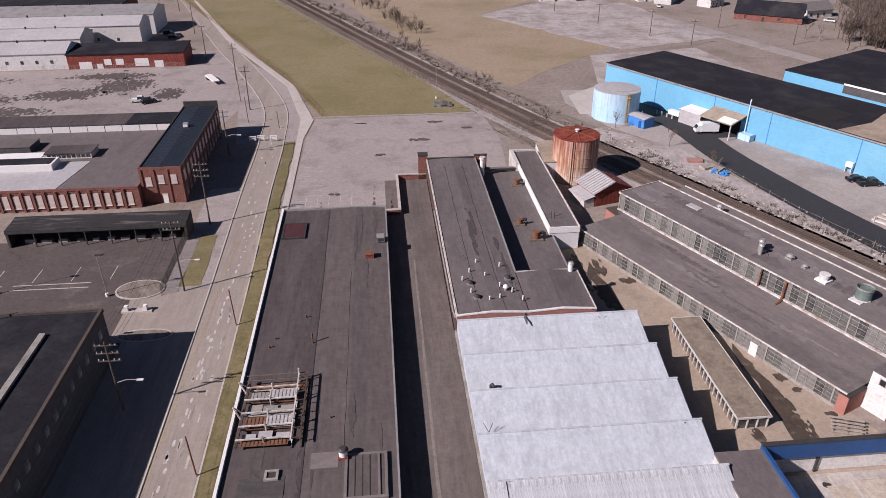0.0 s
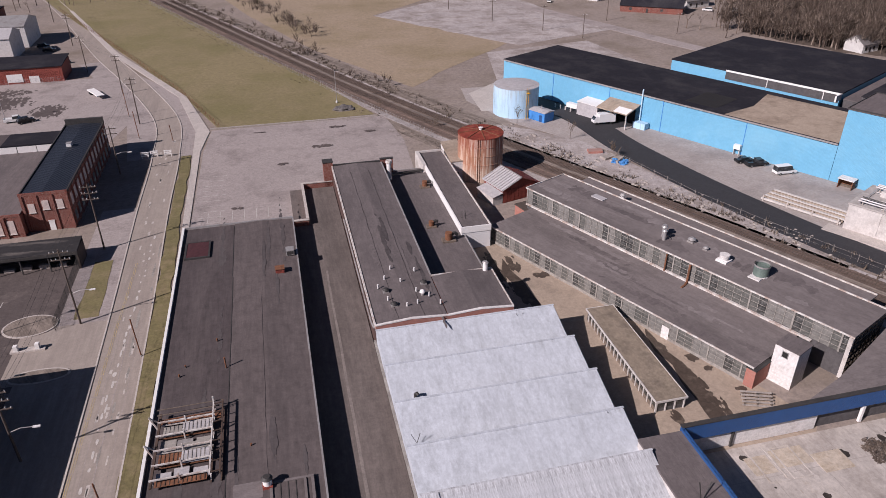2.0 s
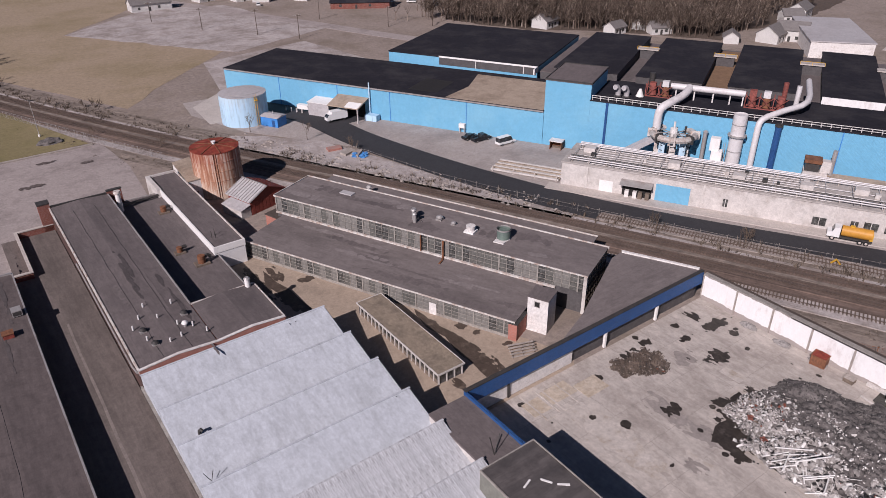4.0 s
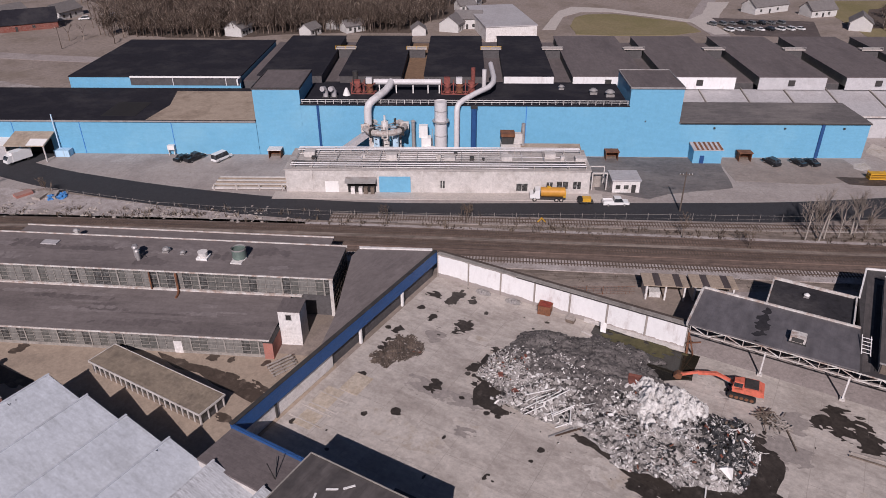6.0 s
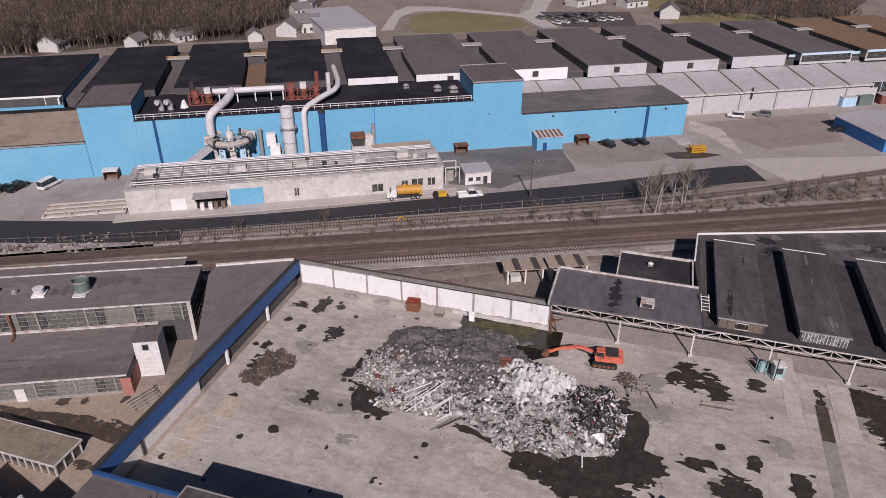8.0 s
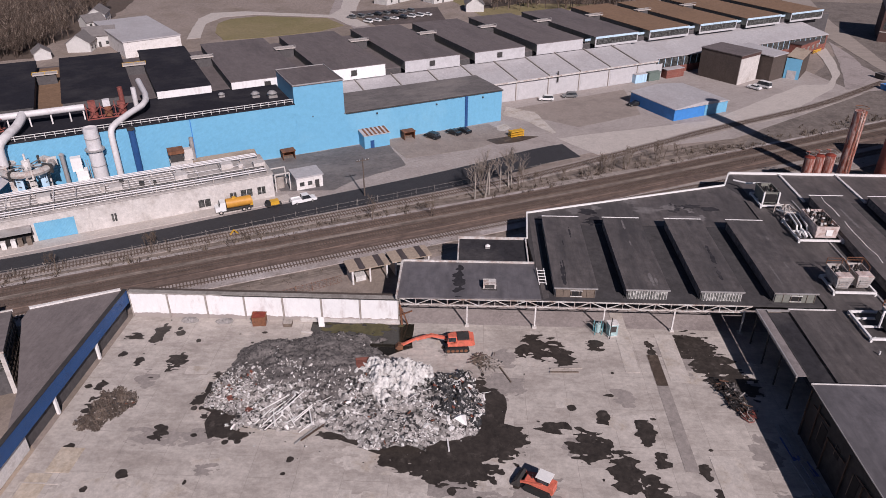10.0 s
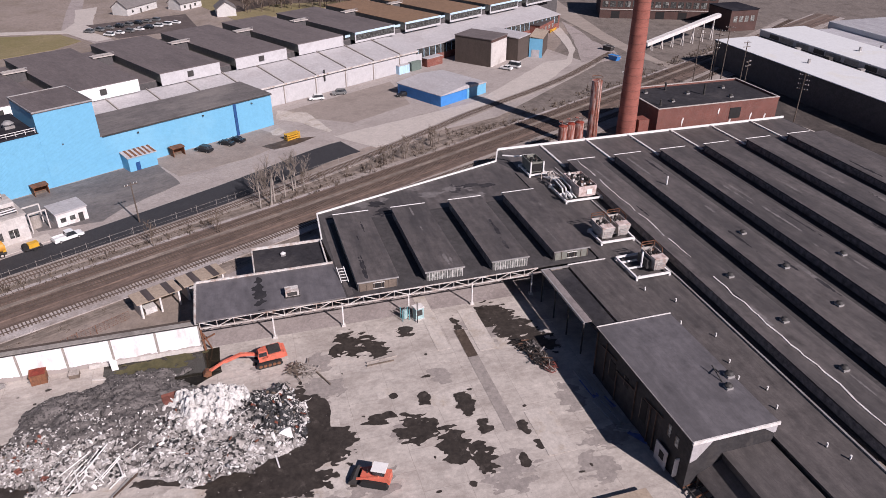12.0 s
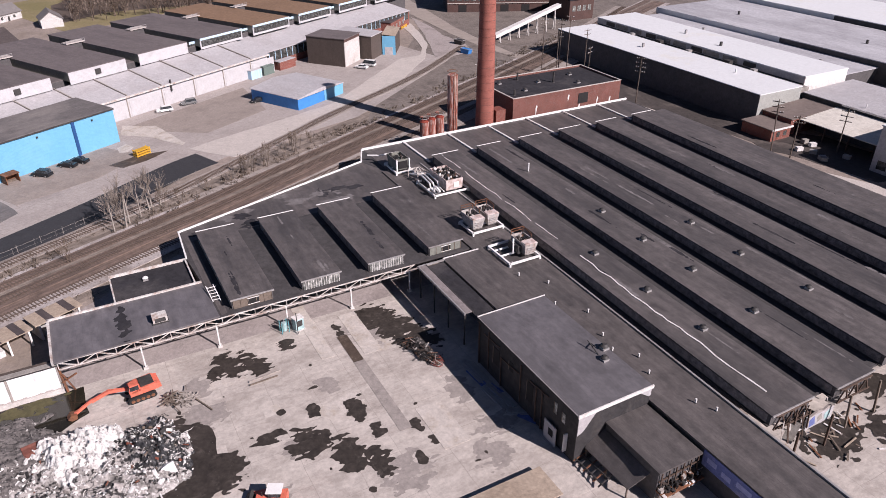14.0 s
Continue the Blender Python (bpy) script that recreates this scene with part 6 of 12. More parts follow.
# white wall along the railway side
t = thing("white_wall", at(SITE, 97.4, 14.0), "long white painted brick wall with pilasters and broken plaster", "wall", kind="structure")
L = 46.2
part("wall", Geo().box(0.06, 0, 0, 0.5, L, 5.0), M["brick_pale"], t)
for k in range(7):
    y0, y1 = 0.28 + k * 6.58, 6.5 + k * 6.58
    top, low = [], []
    for i in range(25):
        y = y0 + (y1 - y0) * i / 24
        top.append((y, 4.75 + 0.28 * noise.noise(Vector((y * 0.7, 3.1, 0))) + 0.16 * noise.noise(Vector((y * 3, 1.1, 0)))))
        low.append((y, 0.95 + 0.16 * noise.noise(Vector((y * 0.5, 7.7, 0))) + 0.2 * noise.noise(Vector((y * 2.6, 4.4, 0)))))
    part("plaster_panel", Geo().extrude(low + top[::-1], "x", -0.02, 0.06), M["plaster"], t, "white painted plaster with a broken edge")
pil = mesh_of("pilaster", Geo().box(-0.1, -0.1, 0.1, 0.1, 0.1, 5.0), M["stone"])
for k in range(8):
    piece("pilaster", pil, t, 0, min(k * 6.58 + 0.12, L - 0.12), 0)
part("coping", Geo().box(-0.18, -0.1, 5.0, 0.8, L, 5.16), M["grimy"], t)
part("coping_rail", Geo().box(-0.22, 0, 4.86, -0.06, 30, 5.06), M["dark_metal"], t)
part("roof_edge", Geo().box(0.8, -0.1, 4.6, 1.5, L + 0.3, 5.1), M["brown_wall"], t)
part("footing", Geo().box(-0.3, 0, 0.1, 0.06, 17, 0.7), M["concrete"], t)
puddle(95.4, 20.5, 1.6, 6.2, 91, "moss_bed", "moss", 0.152, "mossy wet strip at the wall's foot")
solo("pool", Geo().prism(ragged([(90.5, 11.5), (97.2, 11.5), (97.2, 29.0), (94.5, 28.8), (91.0, 22.0), (88.5, 15.0)], 0.8, 0.7, 5), 0.05, 0.145), M["water"], SITE, "shallow pool of dark standing water by the wall", "water", kind="structure")
for k in range(3):
    solo("wall_break", Geo().blob(0, 0, 0, 0.9, 1.6, 0.5, k), M["rubble_mix"], at(SITE, 96.6, 50 - k * 6.0, 0.1), "small heap of broken brick at the wall's foot", "rubble heap", "rubble at the wall")
t = thing("rust_bin", at(SITE, 95.6, 36.6, 0.12, 8), "rusty red-brown steel bin", "bin")
part("body", Geo().box(0, 0, 0, 1.9, 2.2, 1.7), M["rust"], t)
part("rim", edge_trim(Geo(), -0.08, -0.08, 1.98, 2.28, 1.6, 0.12, 0.14), M["rust"], t)
part("lid", Geo().box(0.05, 0.05, 1.66, 1.85, 2.15, 1.72), M["rust_top"], t)
t = thing("crate", at(SITE, 95.4, 32.2, 0.12), "grey weathered crate on the slab", "crate")
part("body", Geo().box(0, 0, 0, 1.2, 1.4, 0.7), M["wood"], t)
part("lid", Geo().box(-0.05, -0.05, 0.7, 1.25, 1.45, 0.78), M["stone"], t)

# ---- rubble ----
HEAPS = []


def heap(name, u, v, a, b, h, mat, label, seed, n=44, rough=0.35, turn=0.0):
    """A heap as a height field with a lumpy, broken surface."""
    def rise(x, y):
        p = Vector((x * 2.3 + seed, y * 2.3, seed * 0.7))
        edge = math.hypot(x, y) * (1 + 0.35 * noise.noise(p * 0.9) + 0.12 * noise.noise(p * 3.1))
        k = max(0.0, 1 - edge ** 2.2)
        if k == 0:
            return 0.0
        lump = 1 + rough * noise.noise(p * 2.0) + rough * 0.8 * noise.noise(p * 5.5)
        return h * k ** 0.75 * lump + rough * 0.35 * noise.noise(p * 14) + 0.02
    HEAPS.append(lambda uu, vv: rise((uu - u) / a, (vv - v) / b) if abs(uu - u) < a and abs(vv - v) < b else 0.0)
    g = Geo()
    for j in range(n + 1):
        for i in range(n + 1):
            x, y = 2 * i / n - 1, 2 * j / n - 1
            g.v.append((a * x, b * y, rise(x, y) - 0.03))
    for j in range(n):
        for i in range(n):
            q = (j * (n + 1) + i, j * (n + 1) + i + 1, (j + 1) * (n + 1) + i + 1, (j + 1) * (n + 1) + i)
            if max(g.v[k][2] for k in q) > 0:
                g.f.append(q)
    return solo(name, g, mat, at(SITE, u, v, 0.12, turn), label, "rubble heap", "rubble heaps")


heap("debris_mound", 83.6, 26.6, 10.4, 12.8, 2.3, M["rubble_dark"], "large flat heap of dark crushed rubble", 3, 110, 0.25)
heap("debris_mound", 76.6, 12.8, 8.6, 13.0, 1.9, M["rubble_mix"], "long heap of mixed grey demolition rubble", 8, 110, 0.6)
heap("debris_mound", 81.0, 13.6, 6.4, 6.2, 3.0, M["rubble_pale"], "pale heap of crushed white plaster", 12, 90, 0.35)
heap("debris_mound", 76.4, 27.6, 5.4, 8.6, 1.7, M["rubble_mix"], "low spill of grey and white rubble", 17, 90, 0.7)
heap("debris_mound", 79.4, 34.8, 5.6, 5.8, 1.4, M["rubble_mix"], "pale dusty rim of the rubble", 29, 70, 0.5)
heap("debris_mound", 78.0, 5.2, 6.0, 5.6, 1.8, M["plastic"], "heap of torn black plastic sheets", 23, 80, 0.6)
heap("debris_mound", 75.6, 53.6, 3.6, 3.2, 0.22, M["mud"], "flat heap of broken brown scrap", 37, 70, 0.8)
heap("debris_mound", 72.0, 55.2, 2.2, 2.2, 0.16, M["mud"], "thin scatter of broken brown scrap", 39, 50, 0.8)
heap("debris_mound", 80.6, -37.0, 3.8, 1.5, 0.35, M["rubble_dark"], "low dark heap under tangled scrap", 41, 44, 0.8)
rr = random.Random(21)


def chunks(name, mat, n, box, size, label, zfun, keep=None):
    g = Geo()
    for _ in range(n):
        u, v = rr.uniform(box[0], box[1]), rr.uniform(box[2], box[3])
        z = zfun(u, v)
        if z is None or (keep is not None and noise.noise(Vector((u * 0.45, v * 0.45, keep))) < rr.uniform(-0.45, 0.3)):
            continue
        s = size[0] + (size[1] - size[0]) * rr.random() ** 2.6
        c = Vector((u, v, z + s * 0.1))
        q = Euler((rr.uniform(-0.9, 0.9), rr.uniform(-0.9, 0.9), rr.uniform(0, 6))).to_matrix()
        k0, k1, k2 = rr.uniform(0.5, 1.6), rr.uniform(0.25, 0.8), rr.uniform(0.1, 0.5)
        pts = [c + q @ Vector((sx * s * k0 * rr.uniform(0.7, 1.1), sy * s * k1 * rr.uniform(0.6, 1.1), sz * s * k2)) for sx in (-1, 1) for sy in (-1, 1) for sz in (-1, 1)]
        g.add(pts, [(0, 1, 3, 2), (4, 6, 7, 5), (0, 4, 5, 1), (2, 3, 7, 6), (0, 2, 6, 4), (1, 5, 7, 3)])
    return solo(name, g, M[mat], SITE, label, "rubble", "", "stuff")


def lying(*ids):
    """The top of the heaps at a place, where one of those named is the highest."""
    def top(u, v):
        zs = [f(u, v) for f in HEAPS]
        k = max(range(len(zs)), key=lambda i: zs[i])
        return 0.12 + zs[k] if zs[k] > 0 and k in ids else None
    return top


def scatter(u, v):
    return 0.12 if ((u - 76) / 11) ** 2 + ((v - 17) / 20) ** 2 < 1.0 else None


def where(test, sign):
    """Keep only the places where a slow noise has the sign."""
    def top(u, v):
        k = noise.noise(Vector((u * 0.62, v * 0.62, 4.2))) + 0.6 * noise.noise(Vector((u * 1.5, v * 1.5, 9.1))) + 0.08
        return test(u, v) if k * sign > 0 else None
    return top


chunks("white_bits", "bits_white", 15000, (66, 88, -2, 40), (0.05, 0.33), "white and pale broken boards in the rubble", where(lying(1, 3), 1))
chunks("dark_bits", "bits_dark", 14000, (66, 88, -2, 40), (0.05, 0.34), "black scraps and brown bits in the rubble", where(lying(1, 3), -1))
chunks("rubble_boards", "bits_white", 420, (66, 88, -2, 40), (0.16, 0.62), "larger broken boards in the rubble", lying(1, 3), 1.3)
chunks("plastic_bits", "bits", 1800, (71, 85, -1, 11), (0.05, 0.34), "bits among the torn plastic", lying(5))
chunks("plaster_bits", "plaster_bits", 6500, (73, 88, 6, 21), (0.03, 0.13), "broken white plaster lumps", lying(2))
chunks("rim_bits", "bits", 5200, (72, 87, 29, 44), (0.05, 0.26), "pale broken bits at the heap's edge", lying(4))
chunks("dark_stones", "stones", 9000, (72, 97, 12, 43), (0.04, 0.2), "grey stones on the dark heap", lying(0))
chunks("brown_bits", "scrap_bits", 1500, (68, 81, 49, 60), (0.04, 0.22), "flat scatter of broken scrap", lying(6, 7))
chunks("fallen_bits", "bits_white", 1500, (73.5, 84, 20, 40), (0.05, 0.32), "white boards fallen over the dark heap's foot", lying(0), 3.7)
chunks("stray_bits", "bits", 500, (64, 90, -4, 40), (0.04, 0.2), "stray bits round the rubble", scatter)
strips = Geo()
for _ in range(420):
    u, v = rr.uniform(67, 86), rr.uniform(0, 38)
    z = lying(1, 3, 4, 5)(u, v)
    if z is None:
        continue
    a, L1, r = rr.uniform(0, 6.283), rr.uniform(0.5, 2.0), rr.uniform(0.02, 0.055)
    pts = [(u, v, z)]
    for i in range(4):
        a += rr.uniform(-0.8, 0.8)
        u, v = u + math.cos(a) * L1 / 4, v + math.sin(a) * L1 / 4
        pts.append((u, v, z + rr.uniform(0.05, 0.4)))
    strips.tube(pts, r, 4)
solo("torn_strips", strips, M["bits_white"], SITE, "pale bent strips, cables and laths in the rubble", "rubble", "", "stuff")
sheet("wet_slab", ragged([(70.5, 20), (68.6, 16.5), (67.6, 12.5), (65.8, 9), (64.6, 5), (66, 1), (69, -3.2), (72.2, -5.6), (74, -3), (77, -3.8), (80, -2.6), (82.4, 1.5), (82, 8), (74, 16)], 0.7, 1.3, 7), M["wet"], SITE, "wide black wet area round the rubble's foot", 0.153, "stain")
sheet("wet_slab", ragged([(81, 41.6), (78.6, 41.4), (76.2, 39.4), (72, 38.6), (69.4, 37.4), (70.6, 35.4), (73.6, 34), (76, 33), (80, 37)], 0.7, 1.0, 5), M["wet"], SITE, "black wet edge beside the rubble", 0.154, "stain")
for k in range(16):
    a = rr.uniform(-30, 50)
    u, v = rr.uniform(71.4, 75.0), rr.uniform(24, 31)
    t = solo("pipe", Geo().tube([(-rr.uniform(1.2, 3.0), 0, 0), (rr.uniform(1.2, 3.0), 0, rr.uniform(0, 0.4))], 0.085, 6), M["white_clean"], at(SITE, u, v, 0.5 + max(f(u, v) for f in HEAPS[:6]), -36 + (a - 10) * 0.4 if k % 5 else 20 + a * 0.3), "white plastic pipe thrown on the rubble", "pipe", "thrown pipes")
for k, (u, v, a, L1, mt) in enumerate(((71.0, 23.4, -40, 4.5, "old_iron"), (70.2, 24.4, -36, 4.0, "steel"), (86.3, -13.0, 96, 5.0, "stone"), (85.4, -12.6, 93, 4.4, "wood"), (70.4, 4.9, 8, 4.4, "white_clean"), (93.4, 27.0, 80, 6.5, "concrete"), (84.6, -3.4, 25, 4.2, "wood"))):
    solo("beam", Geo().bar((-L1 / 2, 0, 0.15), (L1 / 2, 0, 0.2), 0.18), M[mt], at(SITE, u, v, 0.14, a), "loose beam lying on the slab", "beam", "loose beams")
for k, (u, v) in enumerate(((87.5, 0.2), (86.7, -1.2))):
    g = Geo()
    for i in range(60):
        a = rr.uniform(0, math.pi)
        L1 = rr.uniform(0.3, 1.1)
        x, y, z = rr.gauss(0, 0.8), rr.gauss(0, 0.8), rr.uniform(0.1, 0.5)
        g.bar((x - L1 * math.cos(a), y - L1 * math.sin(a), z), (x + L1 * math.cos(a), y + L1 * math.sin(a), z + rr.uniform(-0.1, 0.3)), rr.uniform(0.05, 0.14))
    solo("scrap_heap", g, M["stone" if k else "wood"], at(SITE, u, v, 0.12), "tangled heap of scrap bars", "scrap heap", "scrap heaps", "stuff")
t = solo("torn_sheet", Geo().add([(0, 0, 0), (1.6, 0.3, 0.8), (2.2, 1.6, 0.4), (0.6, 1.9, 1.0), (0.9, 1.0, 1.3)], [(0, 1, 4), (1, 2, 4), (2, 3, 4), (3, 0, 4), (0, 3, 2, 1)]), M["white_clean"], at(SITE, 72.4, 2.2, 0.7), "crumpled white sheet on the rubble", "sheet")
t = solo("torn_sheet", Geo().add([(0, 0, 0), (0.7, 0.2, 1.4), (0.4, 1.2, 1.7), (-0.3, 0.9, 0.2), (0.3, 0.6, 1.9)], [(0, 1, 4), (1, 2, 4), (2, 3, 4), (3, 0, 4), (0, 3, 2, 1)]), M["white_clean"], at(SITE, 95.8, 26.6, 0.1), "white sheet hanging against the wall", "sheet")

for u, v, a, s in ((84.4, 18.3, 12, 2.3), (76.2, 36.6, 40, 0.8), (74.0, 33.2, 70, 0.8)):
    solo("rusty_plate", Geo().extrude([(-s / 2, 0.0), (-s * 0.2, 0.16), (s * 0.3, 0.1), (s / 2, 0.24), (s / 2, 0.28), (s * 0.3, 0.15), (-s * 0.2, 0.21), (-s / 2, 0.05)], "y", -s / 2, s / 2), M["red_plate"], at(SITE, u, v, 0.22 + max(f(u, v) for f in HEAPS[:6]), a), "bent rusty red plate on the rubble", "plate", "rusty plates")


def excavator(m):
    t = thing("excavator", m, "orange tracked excavator with its arm stretched out", "excavator")
    for s in (-1, 1):
        tr = part("track", Geo().extrude([(-2.0, 0.3), (-1.7, 0.0), (1.7, 0.0), (2.0, 0.3), (1.9, 0.75), (1.6, 0.95), (-1.6, 0.95), (-1.9, 0.75)], "y", s * 1.35 - 0.3, s * 1.35 + 0.3), M["rubber"], t)
        for k in range(5):
            part("roller", Geo().cyl(0, 0, -0.02, 0.03, 0.28, n=10), M["rust"], tr, at=pose(-1.4 + k * 0.7, s * 1.35 + s * 0.32, 0.45, 90))
    part("chassis", Geo().box(-1.2, -1.1, 0.5, 1.2, 1.1, 1.1), M["dark_metal"], t)
    body = part("body", Geo().extrude([(-2.4, 1.1), (1.5, 1.1), (1.5, 1.7), (0.4, 2.1), (-2.0, 2.2), (-2.5, 1.9)], "y", -1.35, 1.35), M["orange"], t)
    part("engine_cover", Geo().box(-2.0, -1.1, 2.12, -0.1, 1.1, 2.3), M["dark_metal"], body)
    part("counterweight", Geo().extrude([(-2.9, 1.2), (-2.4, 1.1), (-2.4, 2.0), (-2.8, 1.9)], "y", -1.3, 1.3), M["orange"], t)
    cab = part("cab", Geo().extrude([(0.0, 1.7), (1.6, 1.7), (1.4, 3.0), (0.1, 3.05)], "y", 0.35, 1.35), M["orange"], t)
    part("window", Geo().box(0.2, 1.33, 2.1, 1.4, 1.38, 2.85).box(1.5, 0.45, 2.0, 1.56, 1.25, 2.8), M["car_glass"], cab)
    part("boom", Geo().extrude([(0.8, 1.7), (1.2, 1.5), (4.0, 2.2), (6.4, 1.6), (6.5, 2.0), (4.0, 2.7)], "y", -0.35, 0.1), M["orange"], t)
    part("stick", Geo().extrude([(6.1, 1.95), (6.5, 2.1), (9.2, 0.8), (8.8, 0.5)], "y", -0.3, 0.05), M["orange"], t)
    part("ram", Geo().bar((1.3, -0.1, 1.3), (4.0, -0.1, 2.3), 0.2), M["steel"], t)
    part("bucket", Geo().extrude([(8.6, 0.9), (9.4, 1.0), (9.9, 0.4), (9.4, 0.0), (8.7, 0.1)], "y", -0.65, 0.4), M["rust"], t)
    return t


def dozer(m):
    t = thing("track_loader", m, "orange tracked loader with a white cab roof", "loader")
    for s in (-1, 1):
        part("track", Geo().extrude([(-1.9, 0.35), (-1.5, 0.0), (1.5, 0.0), (1.9, 0.35), (1.6, 0.9), (-1.6, 0.9)], "y", s * 0.95 - 0.25, s * 0.95 + 0.25), M["rubber"], t)
    part("body", Geo().extrude([(-2.0, 0.6), (1.8, 0.6), (1.8, 1.5), (0.2, 1.7), (-2.0, 1.9)], "y", -0.72, 0.72), M["orange"], t)
    cab = part("cab", Geo().box(-1.3, -0.65, 1.8, 0.2, 0.65, 2.6), M["car_glass"], t)
    part("roof", Geo().box(-1.5, -0.8, 2.6, 0.4, 0.8, 2.75), M["white_clean"], cab)
    for s in (-1, 1):
        part("arm", Geo().bar((-0.6, s * 0.85, 1.9), (2.6, s * 0.85, 0.9), 0.25), M["orange"], t)
    part("bucket", Geo().extrude([(2.3, 0.2), (3.5, 0.05), (3.3, 0.5), (2.7, 1.2), (2.3, 1.1)], "y", -1.2, 1.2), M["dark_metal"], t)
    part("exhaust", Geo().cyl(1.0, 0.2, 1.5, 2.3, 0.07, n=6), M["dark_metal"], t)
    return t


excavator(at(SITE, 91.2, 4.2, 0.12, 96))
dozer(at(SITE, 62.4, -7.0, 0.12, 62))

# pallets and frames by the stair tower
t = thing("rack", at(SITE, 59.5, 67.2, 0.05, -20), "tipped grey timber rack on the dirt", "rack")
for k in range(5):
    part("slat", Geo().box(0, 0.5 * k, 0.1 + 0.2 * k, 4.4, 0.5 * k + 0.3, 0.2 + 0.2 * k), M["stone"], t)
for x in (0.3, 2.1, 4.0):
    part("runner", Geo().bar((x, 0, 0.05), (x, 2.4, 0.95), 0.15).bar((x, 2.4, 0), (x, 2.4, 0.95), 0.12), M["wood"], t)

# scrap tangle, trench and pumps on the slab
g = Geo()
for i in range(150):
    f = rr.uniform(0, 1)
    x, y, z = 84.0 - 7.0 * f + rr.gauss(0, 0.6), -35.4 - 2.2 * f + rr.gauss(0, 0.7), 0.2 + rr.uniform(0, 0.9) * (1 - abs(f - 0.5))
    a, L1 = rr.uniform(0, math.pi), rr.uniform(0.2, 0.9)
    g.bar((x - L1 * math.cos(a), y - L1 * math.sin(a), z), (x + L1 * math.cos(a), y + L1 * math.sin(a), z + rr.uniform(-0.2, 0.4)), rr.uniform(0.05, 0.16))
solo("scrap_heap", g, M["scrap_iron"], SITE, "long tangle of black and rusty scrap iron", "scrap heap", "scrap heaps", "stuff")
g = Geo()
for i in range(40):
    x, y = 77.0 + rr.gauss(0, 0.5), -38.0 + rr.gauss(0, 0.5)
    a, L1 = rr.uniform(0, math.pi), rr.uniform(0.15, 0.5)
    g.bar((x - L1 * math.cos(a), y - L1 * math.sin(a), 0.3), (x + L1 * math.cos(a), y + L1 * math.sin(a), rr.uniform(0.2, 0.7)), 0.1)
solo("scrap_heap", g, M["red_iron"], SITE, "small heap of red rusty scrap", "scrap heap", "scrap heaps", "stuff")
solo("trench_fill", Geo().box(83.0, -27.95, 0.1, 90.45, -26.25, 0.156), M["mud"], SITE, "dark wet part of the filled trench", "trench", kind="structure")
for k, (u, v, a, b) in enumerate(((88.5, -41.5, 0.7, 1.6), (86.5, -41.0, 0.6, 1.0), (84.4, -40.6, 0.5, 0.8))):
    puddle(u, v, a, b, 640 + k, "plaster_spill", "slab_patch", 0.165 + 0.002 * k, "white crust on the wet slab")
t = thing("pump_cabinet", at(SITE, 95.3, -22.4, 0.12, 12), "pale teal pump cabinet with a dark panel", "cabinet")
part("body", Geo().box(0, 0, 0.15, 1.3, 1.5, 2.3), M["teal_pale"], t)
part("panel", Geo().box(-0.05, 0.3, 0.9, 0, 1.2, 2.0), M["dark_metal"], t)
part("cap", Geo().box(-0.1, -0.1, 2.3, 1.4, 1.6, 2.42), M["white"], t)
part("base", Geo().box(-0.15, -0.15, 0, 1.45, 1.65, 0.15), M["concrete"], t)
t = thing("pump_stand", at(SITE, 95.6, -19.9, 0.12, 5), "open teal pump stand with pipes", "pump")
for x in (0, 1.1):
    for y in (0, 1.2):
        part("post", Geo().bar((x, y, 0), (x, y, 2.2), 0.12), M["teal"], t)
part("tank", Geo().cyl(0.55, 0.6, 0.3, 1.9, 0.4, n=12), M["teal_pale"], t, smooth=True)
part("pipe", Geo().tube([(0.55, 0.6, 1.9), (0.55, 0.6, 2.4), (0.55, -0.6, 2.5), (0.55, -0.9, 0.2)], 0.08, 6), M["steel"], t)
t = thing("pole", at(SITE, 94.4, -21.0, 0.12), "thin dark steel pole on the slab", "pole")
part("shaft", Geo().cyl(0, 0, 0, 4.2, 0.08, n=6), M["dark_metal"], t)
part("foot", Geo().cyl(0, 0, 0, 0.08, 0.25, n=8), M["concrete"], t)

# soot, fading and seams on the old tar roofs
rt = random.Random(15)
for k in range(7):
    x = rt.uniform(1.0, 9.0)
    puddle(-21.5 + x, rt.uniform(60, 132), rt.uniform(0.25, 0.7), rt.uniform(3, 11), 700 + k, "roof_streak", "roof_hall_worn", 3.925 + 0.0101 * x, "long worn streak on the tar roof")
for k in range(7):
    x = rt.uniform(11.0, 20.6)
    z = 4.12 + (x - 10) * 0.0236 if x < 15.5 else 4.25 - (x - 15.5) * 0.0492
    puddle(-21.5 + x, rt.uniform(60, 132), rt.uniform(0.2, 0.45), rt.uniform(3, 12), 730 + k, "roof_streak", "roof_hall_worn", z + 0.026, "long worn streak on the tar roof")
for k in range(8):
    x = rt.uniform(0.8, 10.8)
    z = 5.95 + (x - 0.1) * 0.0614 if x < 5.8 else 6.3 - (x - 5.8) * 0.0614
    puddle(10.45 + x, rt.uniform(94, 154), rt.uniform(0.2, 0.4), rt.uniform(2, 9), 760 + k, "roof_streak", "soot" if k % 2 else "roof_fade", z + 0.03, "long worn streak on the tar roof")
for k in range(16):
    puddle(rt.uniform(0, 62), rt.uniform(14, 22), rt.uniform(1.5, 6), rt.uniform(0.3, 1.4), 790 + k, "roof_streak", "roof_grey" if k % 2 else "roof_pale2", 7.554 + 0.0006 * k, "sooty patch on the tar roof", DFR)
